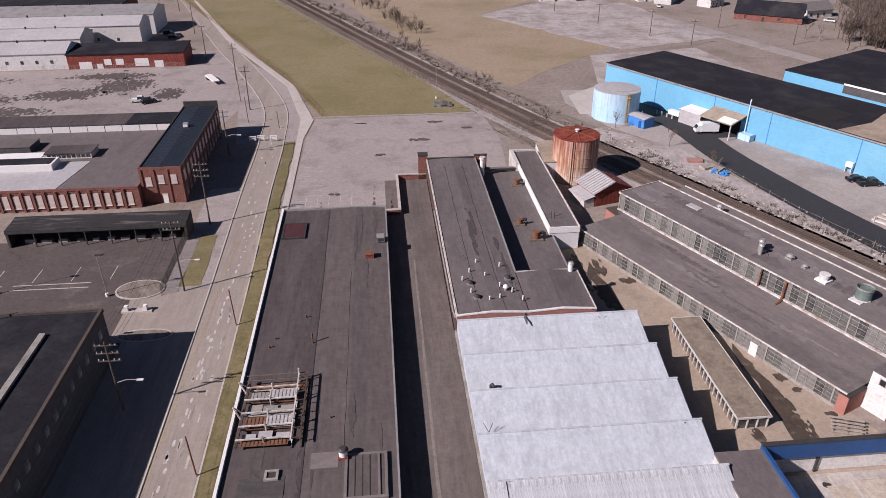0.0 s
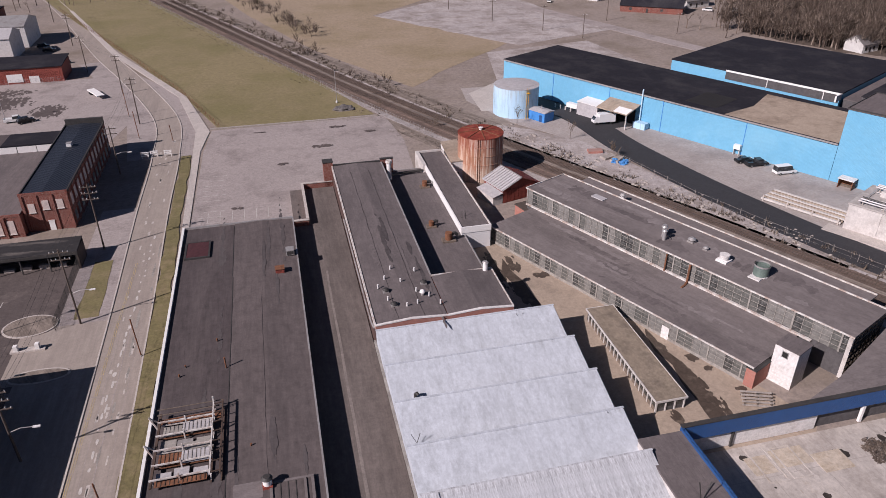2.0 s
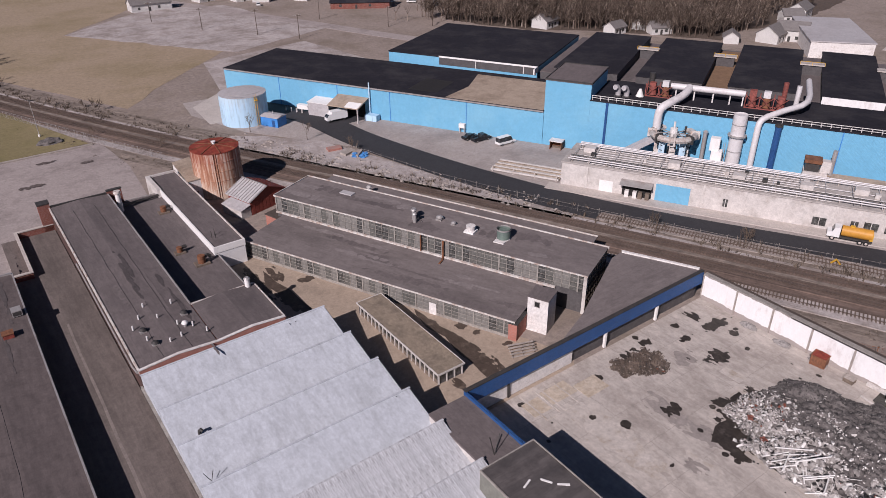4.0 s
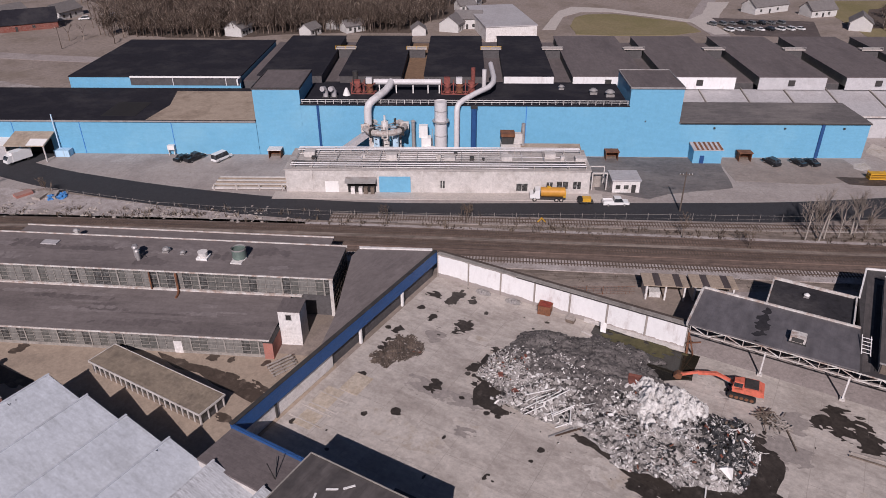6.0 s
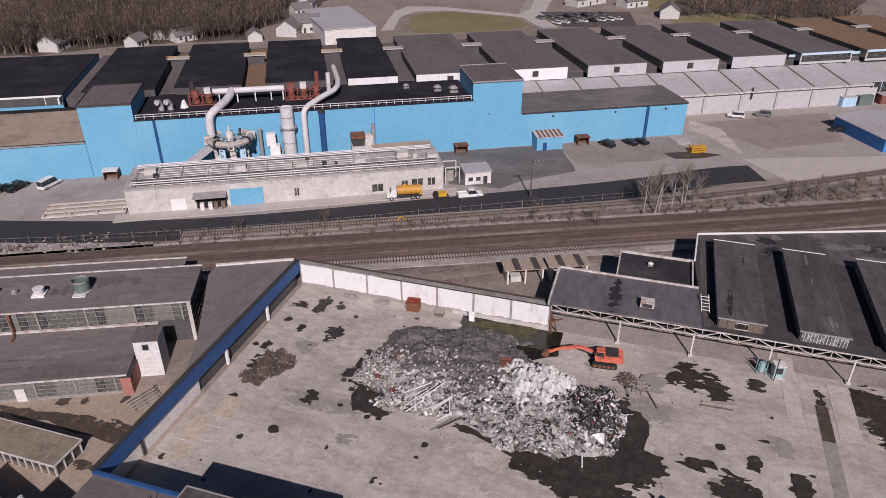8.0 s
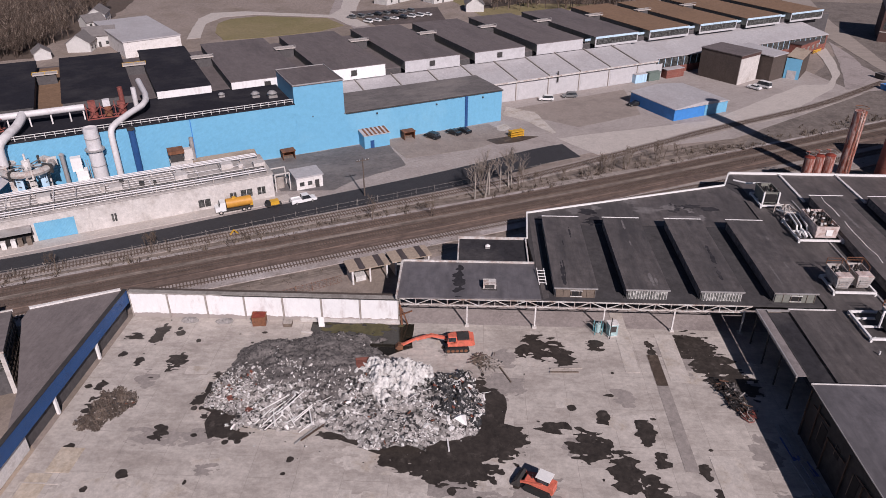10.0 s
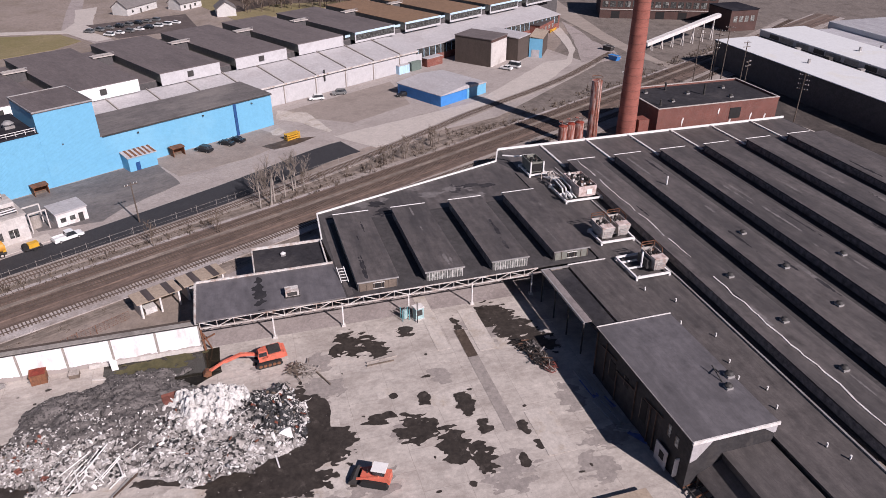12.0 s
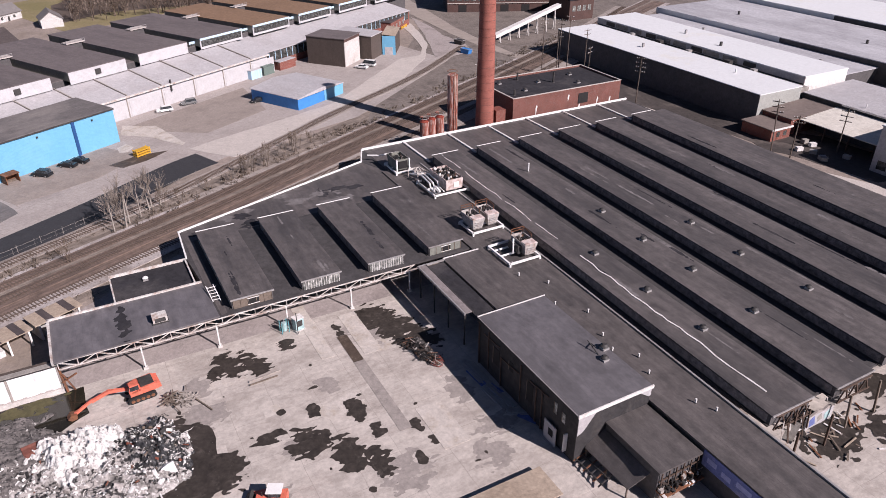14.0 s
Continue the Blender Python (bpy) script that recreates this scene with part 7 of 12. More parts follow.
for k in range(16):
    y = rt.uniform(1.2, 11)
    puddle(rt.uniform(2, 56), y, rt.uniform(1.5, 7), rt.uniform(0.2, 0.7), 810 + k, "roof_streak", "roof_grey" if k % 2 else "roof_pale2", 3.5 + 0.02 * (y + 0.15) + 0.02, "sooty patch on the tar roof", DFR)
puddle(50.0, 1.4, 7.0, 0.7, 830, "roof_streak", "roof_grey", 3.56, "sooty edge of the tar roof", DFR)
puddle(34.0, 2.2, 6.0, 0.6, 831, "roof_streak", "roof_grey", 3.58, "sooty edge of the tar roof", DFR)
for u, z, v0, v1 in ((-6.6, 4.235, 66, 112), (14.2, 6.2, 92, 156), (18.3, 6.2, 92, 156)):
    pts = [(u + 0.08 * math.sin(v * 0.7) + 0.1 * noise.noise(Vector((v * 0.1, u, 0))), v, z) for v in np.arange(v0, v1, 4.0)]
    solo("roof_seam", Geo().tube(pts, 0.045, 4), M["soot"], SITE, "dark lapped seam along the tar roof", "roof seam", "roof seams", "structure")

# ---- canopy with trusses and the big dark works ----
def clutter(x0, y0, x1, y1, z, n, rnd, size=0.5):
    g = Geo()
    for _ in range(n):
        x, y, s = rnd.uniform(x0, x1), rnd.uniform(y0, y1), rnd.uniform(0.3, 1.0) * size
        if rnd.random() < 0.45:
            g.bar((x, y, z), (x + rnd.uniform(-1, 1), y + rnd.uniform(-1, 1), z + rnd.uniform(0.2, 1.1)), 0.09)
        else:
            g.box(x - s / 2, y - s / 2, z, x + s / 2, y + s / 2, z + rnd.uniform(0.3, 0.9))
    return g


def truss(parent, y0, y1, x, z0, z1, n):
    """A flat lattice truss along y."""
    part("chord", Geo().bar((x, y0, z0), (x, y1, z0), 0.15), M["steel_white"], parent)
    part("chord", Geo().bar((x, y0, z1), (x, y1, z1), 0.15), M["steel_white"], parent)
    L = (y1 - y0) / n
    for k in range(n):
        a, b = y0 + k * L, y0 + (k + 1) * L
        part("web", Geo().bar((x, a, z0 if k % 2 else z1), (x, b, z1 if k % 2 else z0), 0.11), M["steel_white"], parent)
        part("web", Geo().bar((x, a, z0), (x, a, z1), 0.1), M["steel_white"], parent)


t = thing("canopy", SITE, "open canopy with a dark flat roof on white steel trusses", "canopy")
part("roof", Geo().prism([(96.6, 14.2), (108.3, 14.4), (108.4, -9.2), (97.0, -9.6)], 5.75, 6.0), M["roof_soot"], t)
part("roof_edge", Geo().prism([(96.4, 14.2), (96.6, 14.5), (108.4, 14.6), (108.4, 14.2)], 5.6, 6.3).prism([(108.2, 14.6), (108.5, 14.6), (108.6, -9.2), (108.3, -9.2)], 5.6, 6.3), M["steel_white"], t)
truss(t, 13.8, -44.0, 96.9, 4.4, 5.6, 22)
for v in (2.6, -8.8, -20.2, -31.7, -43.0):
    part("column", Geo().bar((97.1, v, 0.1), (97.1, v, 4.5), 0.22), M["white"], t, "white steel column")
    part("foot", Geo().box(96.8, v - 0.35, 0.1, 97.5, v + 0.35, 0.45), M["concrete"], t)
part("back_wall", Geo().box(108.4, -9.0, 0, 108.7, 14.4, 5.6), M["dark_wall"], t)
part("end_frame", Geo().bar((97, 13.6, 0.1), (97.4, 13.9, 4.6), 0.3).bar((97, 12.6, 0.1), (97.0, 13.6, 3.4), 0.2).bar((97, 11.8, 3.0), (97.0, 14.0, 2.0), 0.2), M["rust"], t)
t2 = thing("roof_unit", at(SITE, 99.4, -2.2, 6.0), "white roof air unit with a black grille on the canopy", "air unit")
part("body", Geo().box(0, 0, 0.2, 1.8, 2.2, 1.1), M["steel_white"], t2)
part("grille", Geo().box(-0.05, 0.3, 0.3, 0, 1.9, 1.0), M["dark_metal"], t2)
part("kerb", Geo().box(-0.15, -0.15, 0, 1.95, 2.35, 0.2), M["dark_metal"], t2)
puddle(102.6, 4.2, 4.4, 0.9, 620, "roof_stain", "roof_kdark", 6.008, "dark soot stain on the canopy roof")
t2 = thing("roof_ladder", at(SITE, 101.5, -9.6, 6.0), "small white ladder frame on the roof edge", "ladder")
part("rail", Geo().bar((0, 0, 0), (4.2, 0.2, 0.7), 0.12).bar((0, -1.2, 0), (4.2, -1.0, 0.7), 0.12), M["white_clean"], t2)
for k in range(5):
    part("rung", Geo().bar((0.4 + 0.8 * k, -1.2, 0.1 + 0.13 * k), (0.4 + 0.8 * k, 0.1, 0.1 + 0.13 * k), 0.09), M["white_clean"], t2)
t = thing("dark_annex", at(SITE, 108.7, -8.4), "low flat annex with a black roof inside white parapets", "building")
part("wall", Geo().box(0, 0, 0, 9.8, 12.9, 5.2), M["dark_wall"], t)
part("roof", Geo().box(0.2, 0.2, 5.2, 9.6, 12.7, 5.35), M["roof_kdark"], t)
part("parapet", edge_trim(Geo(), -0.02, 0, 9.9, 13.0, 5.2, 0.25, 0.6), M["steel_white"], t)
vent_hood(SITE, 115.0, -1.0, 5.35, 0.7, "white_clean")
for k, (u, v) in enumerate(((112.5, 21.6), (116.2, 14.0))):
    t = thing("track_shelter", at(SITE, u, v, 0, -65.8), "open shelter with a striped tan and dark roof beside the siding", "shelter", "track shelters")
    part("roof", Geo().box(-4.0, -2.1, 2.9, 4.0, 2.1, 3.1), M["roof_tan"], t)
    part("roof_strip", Geo().box(-2.0, -2.12, 3.08, -0.8, 2.12, 3.14).box(1.6, -2.12, 3.08, 2.8, 2.12, 3.14), M["roof_brown"], t)
    for x in (-3.3, 0, 3.3):
        part("post", Geo().box(x - 0.15, -2.05, 0, x + 0.15, -1.8, 2.9), M["white"], t)
    part("back_wall", Geo().box(-3.5, 1.75, 0, 3.5, 2.0, 2.9), M["wood"], t)
    part("side_wall", Geo().box(-3.5, -1.8, 0, -3.2, 1.75, 2.9), M["concrete"], t)
    part("store", Geo().box(-2.6, -1.2, 0, -0.6, 1.5, 1.1), M["rubble_pale"], t)

# north works with four roof monitors
t = thing("monitor_works", SITE, "dark flat-roofed works with rows of raised roof monitors", "building")
BASE = [(97.3, -9.7), (108.7, -9.3), (118.5, -8.6), (129.4, -9.2), (145.1, -54.0), (152.0, -57.0), (152.0, -141.5), (40.0, -141.5), (40.0, -66.0), (97.3, -63.2)]
part("wall", Geo().prism([(u + (7.0 if u < 98 else -0.2), v) for u, v in BASE], 0, 5.3), M["dark_wall"], t)
# the gullies' shadow strips come partly from this dark roof colour
part("roof", Geo().prism(BASE, 5.3, 5.6), M["roof_gully"], t, "tar roof between the bays, coloured dark for the valley shadow")
part("roof_sheet", Geo().prism([(97.6, -10.0), (108.7, -9.6), (129.2, -9.5), (144.8, -54.0), (137.2, -57.0), (125.0, -57), (124.9, -11.0), (98, -11.0)], 5.5, 5.62), M["roof_k"], t)
edge = Geo()
for a, b in zip(BASE[2:6], BASE[3:7]):
    edge.bar((*a, 5.75), (*b, 5.75), 0.28, 0.35)
part("roof_edge", edge, M["white_clean"], t, "white parapet capping")


def monitor(u0, u1, v0, v1, z0, z1, roof, wall, tip_white=True, windows=True, skew=0.0):
    """A raised roof bay; skew opens its low end towards the slab."""
    def plan(x0, x1, grow):
        return [(x0, v0 - grow + 1.7 * skew), (x1, v0 - grow), (x1, v1 + grow), (x0, v1 + grow + 2.6 * skew)]
    mt = part("monitor", Geo().prism(plan(u0, u1, 0.0), z0, z1 - 0.15), M[wall], t)
    part("monitor_roof", Geo().prism(plan(u0 - 0.25, u1 + 0.2, 0.2), z1 - 0.15, z1), M[roof], mt)
    if tip_white:
        part("edge", Geo().box(u1 + 0.2, v0 - 0.2, z1 - 0.2, u1 + 0.38, v1 + 0.2, z1 + 0.08), M["white_clean"], mt)
        part("edge", Geo().box(u0 - 0.4, v0 - 0.2 + 1.7 * skew, z1 - 0.2, u0 - 0.25, v1 + 0.2 + 2.6 * skew, z1 + 0.04), M["steel"], mt)
    if windows:
        a, b = v1 + 2.6 * skew, v1
        part("glazing", Geo().prism([(u0 + 0.5, a), (u1 - 0.5, b), (u1 - 0.5, b + 0.06), (u0 + 0.5, a + 0.06)], z0 + 0.3, z1 - 0.35), M["sooty_glass"], mt)
        part("gutter", Geo().prism([(u0, a + 0.06), (u1, b + 0.06), (u1, b + 0.35), (u0, a + 0.35)], z0, z0 + 0.18), M["dark_metal"], mt)
    return mt


fronts = ("wood", "glass_pale", "glass_pale", "grey_wall")
for k, v1 in enumerate((-11.9, -23.7, -35.8, -47.7)):
    mt = monitor(98.5, 124.2, v1 - 6.8, v1, 5.5, 7.5, "roof_k", "dark_wall")
    part("front", Geo().box(98.35, v1 - 6.6, 5.6, 98.5, v1 - 0.2, 7.2), M[fronts[k]], mt)
    for i in range(14 if k in (1, 2) else 5):
        w = 6.4 / (14 if k in (1, 2) else 5)
        part("mullion", Geo().box(98.25, v1 - 6.6 + i * w, 5.6, 98.36, v1 - 6.52 + i * w, 7.2), M["white" if k in (1, 2) else "wood"], mt)
    if k in (0, 3):
        part("window", Geo().box(98.26, v1 - 4.4, 5.9, 98.36, v1 - 2.6, 6.9), M["pit"], mt)
        for z in (5.8, 6.9):
            part("window_frame", Geo().box(98.22, v1 - 4.5, z, 98.3, v1 - 2.5, z + 0.1), M["white"], mt)
monitor(39.0, 136.4, -75.4, -68.7, 5.5, 7.5, "roof_k", "dark_wall", skew=1.0)
for k in range(5):
    monitor(39.5 if k else 38.5, 136.4, -87.5 - 12.28 * k, -80.8 - 12.28 * k, 5.5, 7.5, "roof_k", "dark_wall", skew=1.0)
monitor(60, 136.4, -141.3, -134.5, 5.5, 7.2, "roof_k", "dark_wall", False)
for v in (-68.2, -81, -93.3, -105.6, -118, -130.5):
    part("divider", Geo().box(137.2, v - 0.25, 5.6, 151.6, v + 0.25, 5.95), M["white"], t, "low pale kerb across the roof")
for a, b, k in ((137, 152, 0),):
    part("roof_sheet", Geo().box(137.2, -141, 5.5, 151.8, -57.5, 5.63), M["roof_k"], t)
part("parapet", Geo().box(151.6, -141.5, 5.3, 152.0, -57, 6.1), M["white_clean"], t, "white parapet capping")
rs = random.Random(19)
q, runs = (136.0, -70.8), [[]]
while q[0] > 43:
    n = (q[0] - rs.uniform(1.0, 3.2), -70.6 + (136 - q[0]) * 0.017 + rs.uniform(-0.28, 0.28))
    if q[0] < 84 or rs.random() > 0.12:
        runs[-1].append((q, n))
    else:
        runs.append([])
    q = n
for run in runs:
    seam = Geo()
    for q, n in run:
        seam.bar((*q, 7.53), (*n, 7.53), rs.uniform(0.2, 0.3) if q[0] < 84 else rs.uniform(0.1, 0.24), 0.08)
    if run:
        part("seam", seam, M["white"], t, "pale patched seam along the roof")
for u, v in ((68.5, -72.3), (56.5, -72.3), (81.8, -83.6), (69.7, -83.7), (56.0, -82.8), (82.5, -96.4), (69.6, -95.2), (56.2, -95.9), (94.5, -84.5), (82, -72.5)):
    vent_hood(SITE, u, v, 7.5, 0.85)
vent_pipe(SITE, 118, -83.0, 7.5, 2.0, 0.18)
for x, y in ((37.9, -78.4), (38.6, -66.6)):
    tr = part("end_truss", Geo().bar((x, y, 5), (x, y - 7.0, 5), 0.2), M["old_iron"], t, "torn rusty roof truss")
    part("chord", Geo().bar((x, y, 7.2), (x, y - 6.7, 7.2), 0.2), M["old_iron"], tr)
    for i in range(6):
        part("web", Geo().bar((x, y - 1.1 * i, 5.0 + (i % 2) * 2.2), (x, y - 1.1 - 1.1 * i, 5.0 + ((i + 1) % 2) * 2.2), 0.16), M["old_iron"], tr)
for v in (-68.7, -75.4, -81, -87.4):
    part("column", Geo().bar((37.0 if v < -78 else 36.2, v, 0), (37.6 if v < -78 else 36.4, v, 5.5), 0.26), M["old_iron" if v > -76 else "wood"], t)

re = random.Random(47)
for v0, v1 in ((-67.0, -73.4), (-78.6, -85.6)):
    x = 38.2 if v0 > -75 else 40.2
    tr = part("end_truss", Geo().bar((x, v0, 5.4), (x, v1, 5.2), 0.18), M["old_iron"], t, "torn rusty roof truss")
    for i in range(9):
        y = v0 + (v1 - v0) * i / 9
        part("web", Geo().bar((x + re.uniform(-1.4, 0.3), y, re.uniform(2.6, 5.0)), (x + re.uniform(-0.4, 0.4), y - re.uniform(0.4, 1.4), re.uniform(5.4, 7.2)), re.uniform(0.09, 0.18)), M["old_iron" if i % 3 else "steel_white"], tr)
    part("torn_sheet", Geo().bar((x - 0.8, v0 - 1.2, 3.2), (x - 0.2, v0 - 3.4, 5.2), 1.3, 0.05), M["grimy"], tr)
wl = thing("painted_wall", at(SITE, 39.4, -75.4), "broken white wall covered with faded sprayed paint", "wall")
part("wall", Geo().box(-0.15, -5.6, 0.0, 0.15, 0.0, 2.4), M["lilac_roof"], wl)
for y, z, a, h, mt in ((-5.2, 0.7, 1.5, 1.5, "teal_pale"), (-3.5, 0.9, 1.3, 1.3, "grimy"), (-2.0, 0.6, 1.5, 1.7, "mural_blue")):
    part("paint_mark", Geo().extrude([(y, z), (y + a * 0.4, z + h), (y + a, z + h * 0.7), (y + a * 0.8, z - 0.2)], "x", -0.17, -0.15), M[mt], wl)
part("broken_edge", Geo().extrude([(-5.6, 2.4), (-4.4, 3.0), (-3.2, 2.5), (-2.0, 2.9), (-0.6, 2.4)], "x", -0.15, 0.15), M["brick_pale"], wl)
for k in range(26):
    u, v = 36.4 + re.gauss(0, 2.0), -78.5 + re.gauss(0, 4.2)
    L1 = re.uniform(0.8, 3.2)
    solo("loose_plank", Geo().box(-L1 / 2, -0.11, 0, L1 / 2, 0.11, 0.09), M[("wood", "rust", "white", "roof_tan")[k % 4]], at(SITE, u, v, 0.1 + 0.01 * k, re.uniform(0, 180)), "loose broken plank lying on the ground", "plank", "loose planks")
# south strip, high block and its annexes
t = thing("strip_roof_block", at(SITE, 26, -63.2), "long low strip building with a black roof and small vent pipes", "building")
part("wall", Geo().box(0.2, 0.2, 0, 71.2, 7.2, 5.5), M["dark_wall"], t)
part("roof", Geo().prism([(0, -0.9), (60, -2.2), (111.0, -2.2), (111.0, 7.4), (0, 7.4)], 5.5, 5.85), M["roof_k"], t)
part("roof_edge", Geo().prism([(0, -0.9), (60, -2.2), (111.0, -2.2), (111.0, -2.5), (60, -2.5), (0, -1.2)], 5.4, 6.1), M["steel"], t)
part("mural_panel", Geo().box(3.0, 7.4, 3.2, 14.0, 7.5, 5.6), M["mural_blue"], t, "faded blue painted panel")
for x, w, z in ((4.0, 1.6, 3.9), (6.6, 2.2, 4.2), (9.6, 1.4, 3.8), (11.8, 1.5, 4.1)):
    part("paint_mark", Geo().box(x, 7.5, z, x + w, 7.52, z + 0.8), M["violet"], t)
for u, v in ((88.0, -59), (84.5, -58.0), (80, -61.0), (74.3, -58.2), (64, -59.5), (60.5, -58.4), (57.5, -60.8), (54.0, -59.5), (46.5, -60.8), (44.0, -62), (70.0, -61.5)):
    vent_pipe(SITE, u, v, 5.85, 0.7, 0.13)
t = thing("high_block", at(SITE, 49.9, -55.7), "higher block with a sooty black roof and white edges", "building")
# facade shade is painted in: this wall is far darker than its neighbours
part("wall", Geo().box(0, 0, 0, 24.2, 12.1, 8.3), M["shaded_wall"], t)
part("roof", Geo().box(-0.1, -0.1, 8.3, 24.3, 12.2, 8.5), M["roof_soot"], t)
part("roof_edge", Geo().box(-0.3, -0.2, 8.1, -0.1, 12.3, 8.6), M["white"], t)
part("roof_edge", Geo().box(24.3, -0.2, 8.3, 24.45, 12.3, 8.6), M["white"], t)
part("roof_edge", Geo().box(-0.1, 12.2, 8.4, 24.3, 12.3, 8.53), M["steel"], t)
part("end_panel", Geo().extrude([(12.1, 8.1), (9.2, 8.1), (11.2, 5.4), (12.1, 5.0)], "x", -0.14, -0.04), M["lilac_roof"], t)
part("end_panel", Geo().extrude([(0, 8.1), (2.2, 8.1), (0.4, 6.8), (0, 6.8)], "x", -0.14, -0.04), M["lilac_roof"], t)
bd = part("end_panel", Geo().box(3.4, 12.5, 0.2, 6.0, 12.62, 3.4), M["lilac_roof"], t, "loose pale board with a dark window")
part("window", Geo().box(4.0, 12.62, 1.4, 5.0, 12.66, 2.6), M["pit"], bd)
for x, w, z, h in ((2.4, 0.6, 5.0, 1.6), (4.2, 0.5, 5.2, 1.9), (9.6, 1.4, 2.6, 3.4), (14.6, 1.0, 4.6, 1.6), (18.2, 1.6, 3.0, 3.0)):
    wn = part("window", Geo().box(x, 12.1, z, x + w, 12.16, z + h), M["glass_pale" if x < 5 else "pit"], t)
    part("window_frame", Geo().box(x + w, 12.1, z, x + w + 0.12, 12.2, z + h), M["wood"], wn)
for x, z0, z1 in ((7.2, 0.2, 6.8), (8.6, 0.4, 6.4), (12.4, 1.0, 7.6), (17.4, 0.2, 5.6), (20.9, 1.0, 7.8), (23.6, 0.2, 8.0)):
    part("post", Geo().bar((x, 12.3, z0), (x + 0.15, 12.3, z1), 0.16), M["old_iron"], t)
for x, z in ((6.0, 6.9), (13.0, 5.8), (18.0, 7.0)):
    part("beam", Geo().bar((x, 12.28, z), (x + 4.4, 12.28, z - 0.4), 0.14), M["old_iron"], t)
vent_hood(SITE, 59.0, -55.2, 8.5, 0.9)
vent_hood(SITE, 57.0, -53.6, 8.5, 0.8, "dark_metal")
t2 = thing("roof_frame", at(SITE, 59.6, -53.6, 8.5), "collapsed steel tripod on the roof", "frame")
part("leg", Geo().bar((-1.4, 0, 0), (1.0, 0.2, 1.1), 0.12), M["dark_metal"], t2)
part("leg", Geo().bar((1.4, -0.7, 0), (-0.6, 0.1, 1.0), 0.12), M["dark_metal"], t2)
for k, (u, v, a, L1, w) in enumerate(((68.6, -41.4, 4, 8.4, 1.1), (67.2, -42.6, 12, 2.6, 0.8), (60.0, -43.8, 28, 3.0, 2.6))):
    solo("loose_sheet", Geo().extrude([(-w / 2, 0.02), (-w / 6, 0.1), (w / 4, 0.05), (w / 2, 0.12), (w / 2, 0.15), (-w / 2, 0.06)], "x", -L1 / 2, L1 / 2), M["mural_blue"], at(SITE, u, v, 0.13, a), "blue metal sheet lying on the shaded slab", "metal sheet", "loose sheets")
t = thing("low_annex", at(SITE, 40.2, -55.3), "low black-roofed annex with a broken end", "building")
part("wall", Geo().box(0, 0, 0, 11.0, 6.8, 5.0), M["dark_wall"], t)
part("roof", Geo().box(-0.3, -0.2, 5.0, 11.1, 7.0, 5.25), M["roof_k"], t)
part("end_frame", (lambda g: [g.bar((-0.2, 0.3 + 1.2 * i, 0.2), (-0.3, 0.5 + 1.2 * i, 5.0), 0.14) for i in range(6)] and g)(Geo()).bar((-0.2, 0, 2.4), (-0.2, 6.8, 2.6), 0.14).bar((-0.2, 0, 4.0), (-0.2, 6.8, 3.6), 0.14), M["old_iron"], t)
rn = random.Random(53)
tagged(part("torn_lath", clutter(-1.2, 0.2, 0.6, 6.6, 2.2, 60, rn, 0.6), M["scrap_iron"], t, "torn laths and rusty brackets"), kind="stuff")
tagged(part("torn_board", clutter(-1.3, 0.2, 0.2, 6.6, 1.6, 26, rn, 0.5), M["bits_white"], t, "pale broken boards"), kind="stuff")
part("ledge", Geo().box(-1.4, 0.0, 1.9, 0.0, 6.8, 2.1), M["rust"], t, "rusty ledge under the broken end")
t = thing("mid_shed", at(SITE, 76.6, -56.0), "raised shed with a dusty black roof", "building")
part("wall", Geo().box(0, 0, 0, 18.2, 7.0, 6.2), M["dark_wall"], t)
part("roof", Geo().box(-0.2, -0.2, 6.2, 18.4, 7.2, 6.4), M["roof_k"], t)
part("roof_edge", Geo().box(18.4, -0.2, 6.1, 18.65, 7.2, 6.5), M["white"], t)
t = thing("loading_canopy", at(SITE, 76.4, -48.9), "torn-open canopy with a narrow roof strip on thin posts", "canopy")
part("roof", Geo().box(2.0, 3.9, 6.35, 18.2, 5.2, 6.5), M["roof_pale2"], t)
part("beam", Geo().box(1.9, 5.2, 6.2, 18.2, 5.42, 6.6), M["steel"], t)
part("beam", Geo().box(1.9, 3.72, 6.2, 18.2, 3.9, 6.55), M["dark_metal"], t)
part("roof_edge", Geo().box(18.2, 0.0, 6.2, 18.45, 5.4, 6.55), M["steel"], t)
part("low_roof", Geo().box(0.2, 0.25, 5.9, 18.2, 3.72, 6.05), M["roof_kdark"], t)
for x in (2.3, 7.6, 12.6, 17.8):
    part("post", Geo().bar((x, 5.1, 0.1), (x, 5.1, 6.2), 0.2), M["dark_metal"], t)
t = thing("block_lean_to", at(SITE, 44.5, -47.6), "collapsed timber lean-to with white boards", "lean-to")
for k in range(7):
    part("beam", Geo().bar((0.4 + k * 1.0, 0, 2.8 - 0.2 * k), (0.4 + k * 1.0, 4.0, 0.6), 0.16), M["rust" if k % 2 else "dark_metal"], t)
for k in range(4):
    part("purlin", Geo().bar((0, 0.6 + k, 2.6 - 0.5 * k), (7.0, 0.6 + k, 1.6 - 0.3 * k), 0.12), M["dark_metal"], t)
part("panel", Geo().box(7.0, 2.0, 1.0, 7.2, 4.6, 4.0), M["white"], t)
t = thing("brown_platform", at(SITE, 46.0, -38.6), "low brown-roofed block at the slab's end", "building")
part("wall", Geo().box(0, 0, 0, 4.6, 11.6, 1.0), M["dark_wall"], t)
part("roof", Geo().box(-0.2, -0.2, 1.0, 4.8, 11.8, 1.2), M["roof_tan"], t)

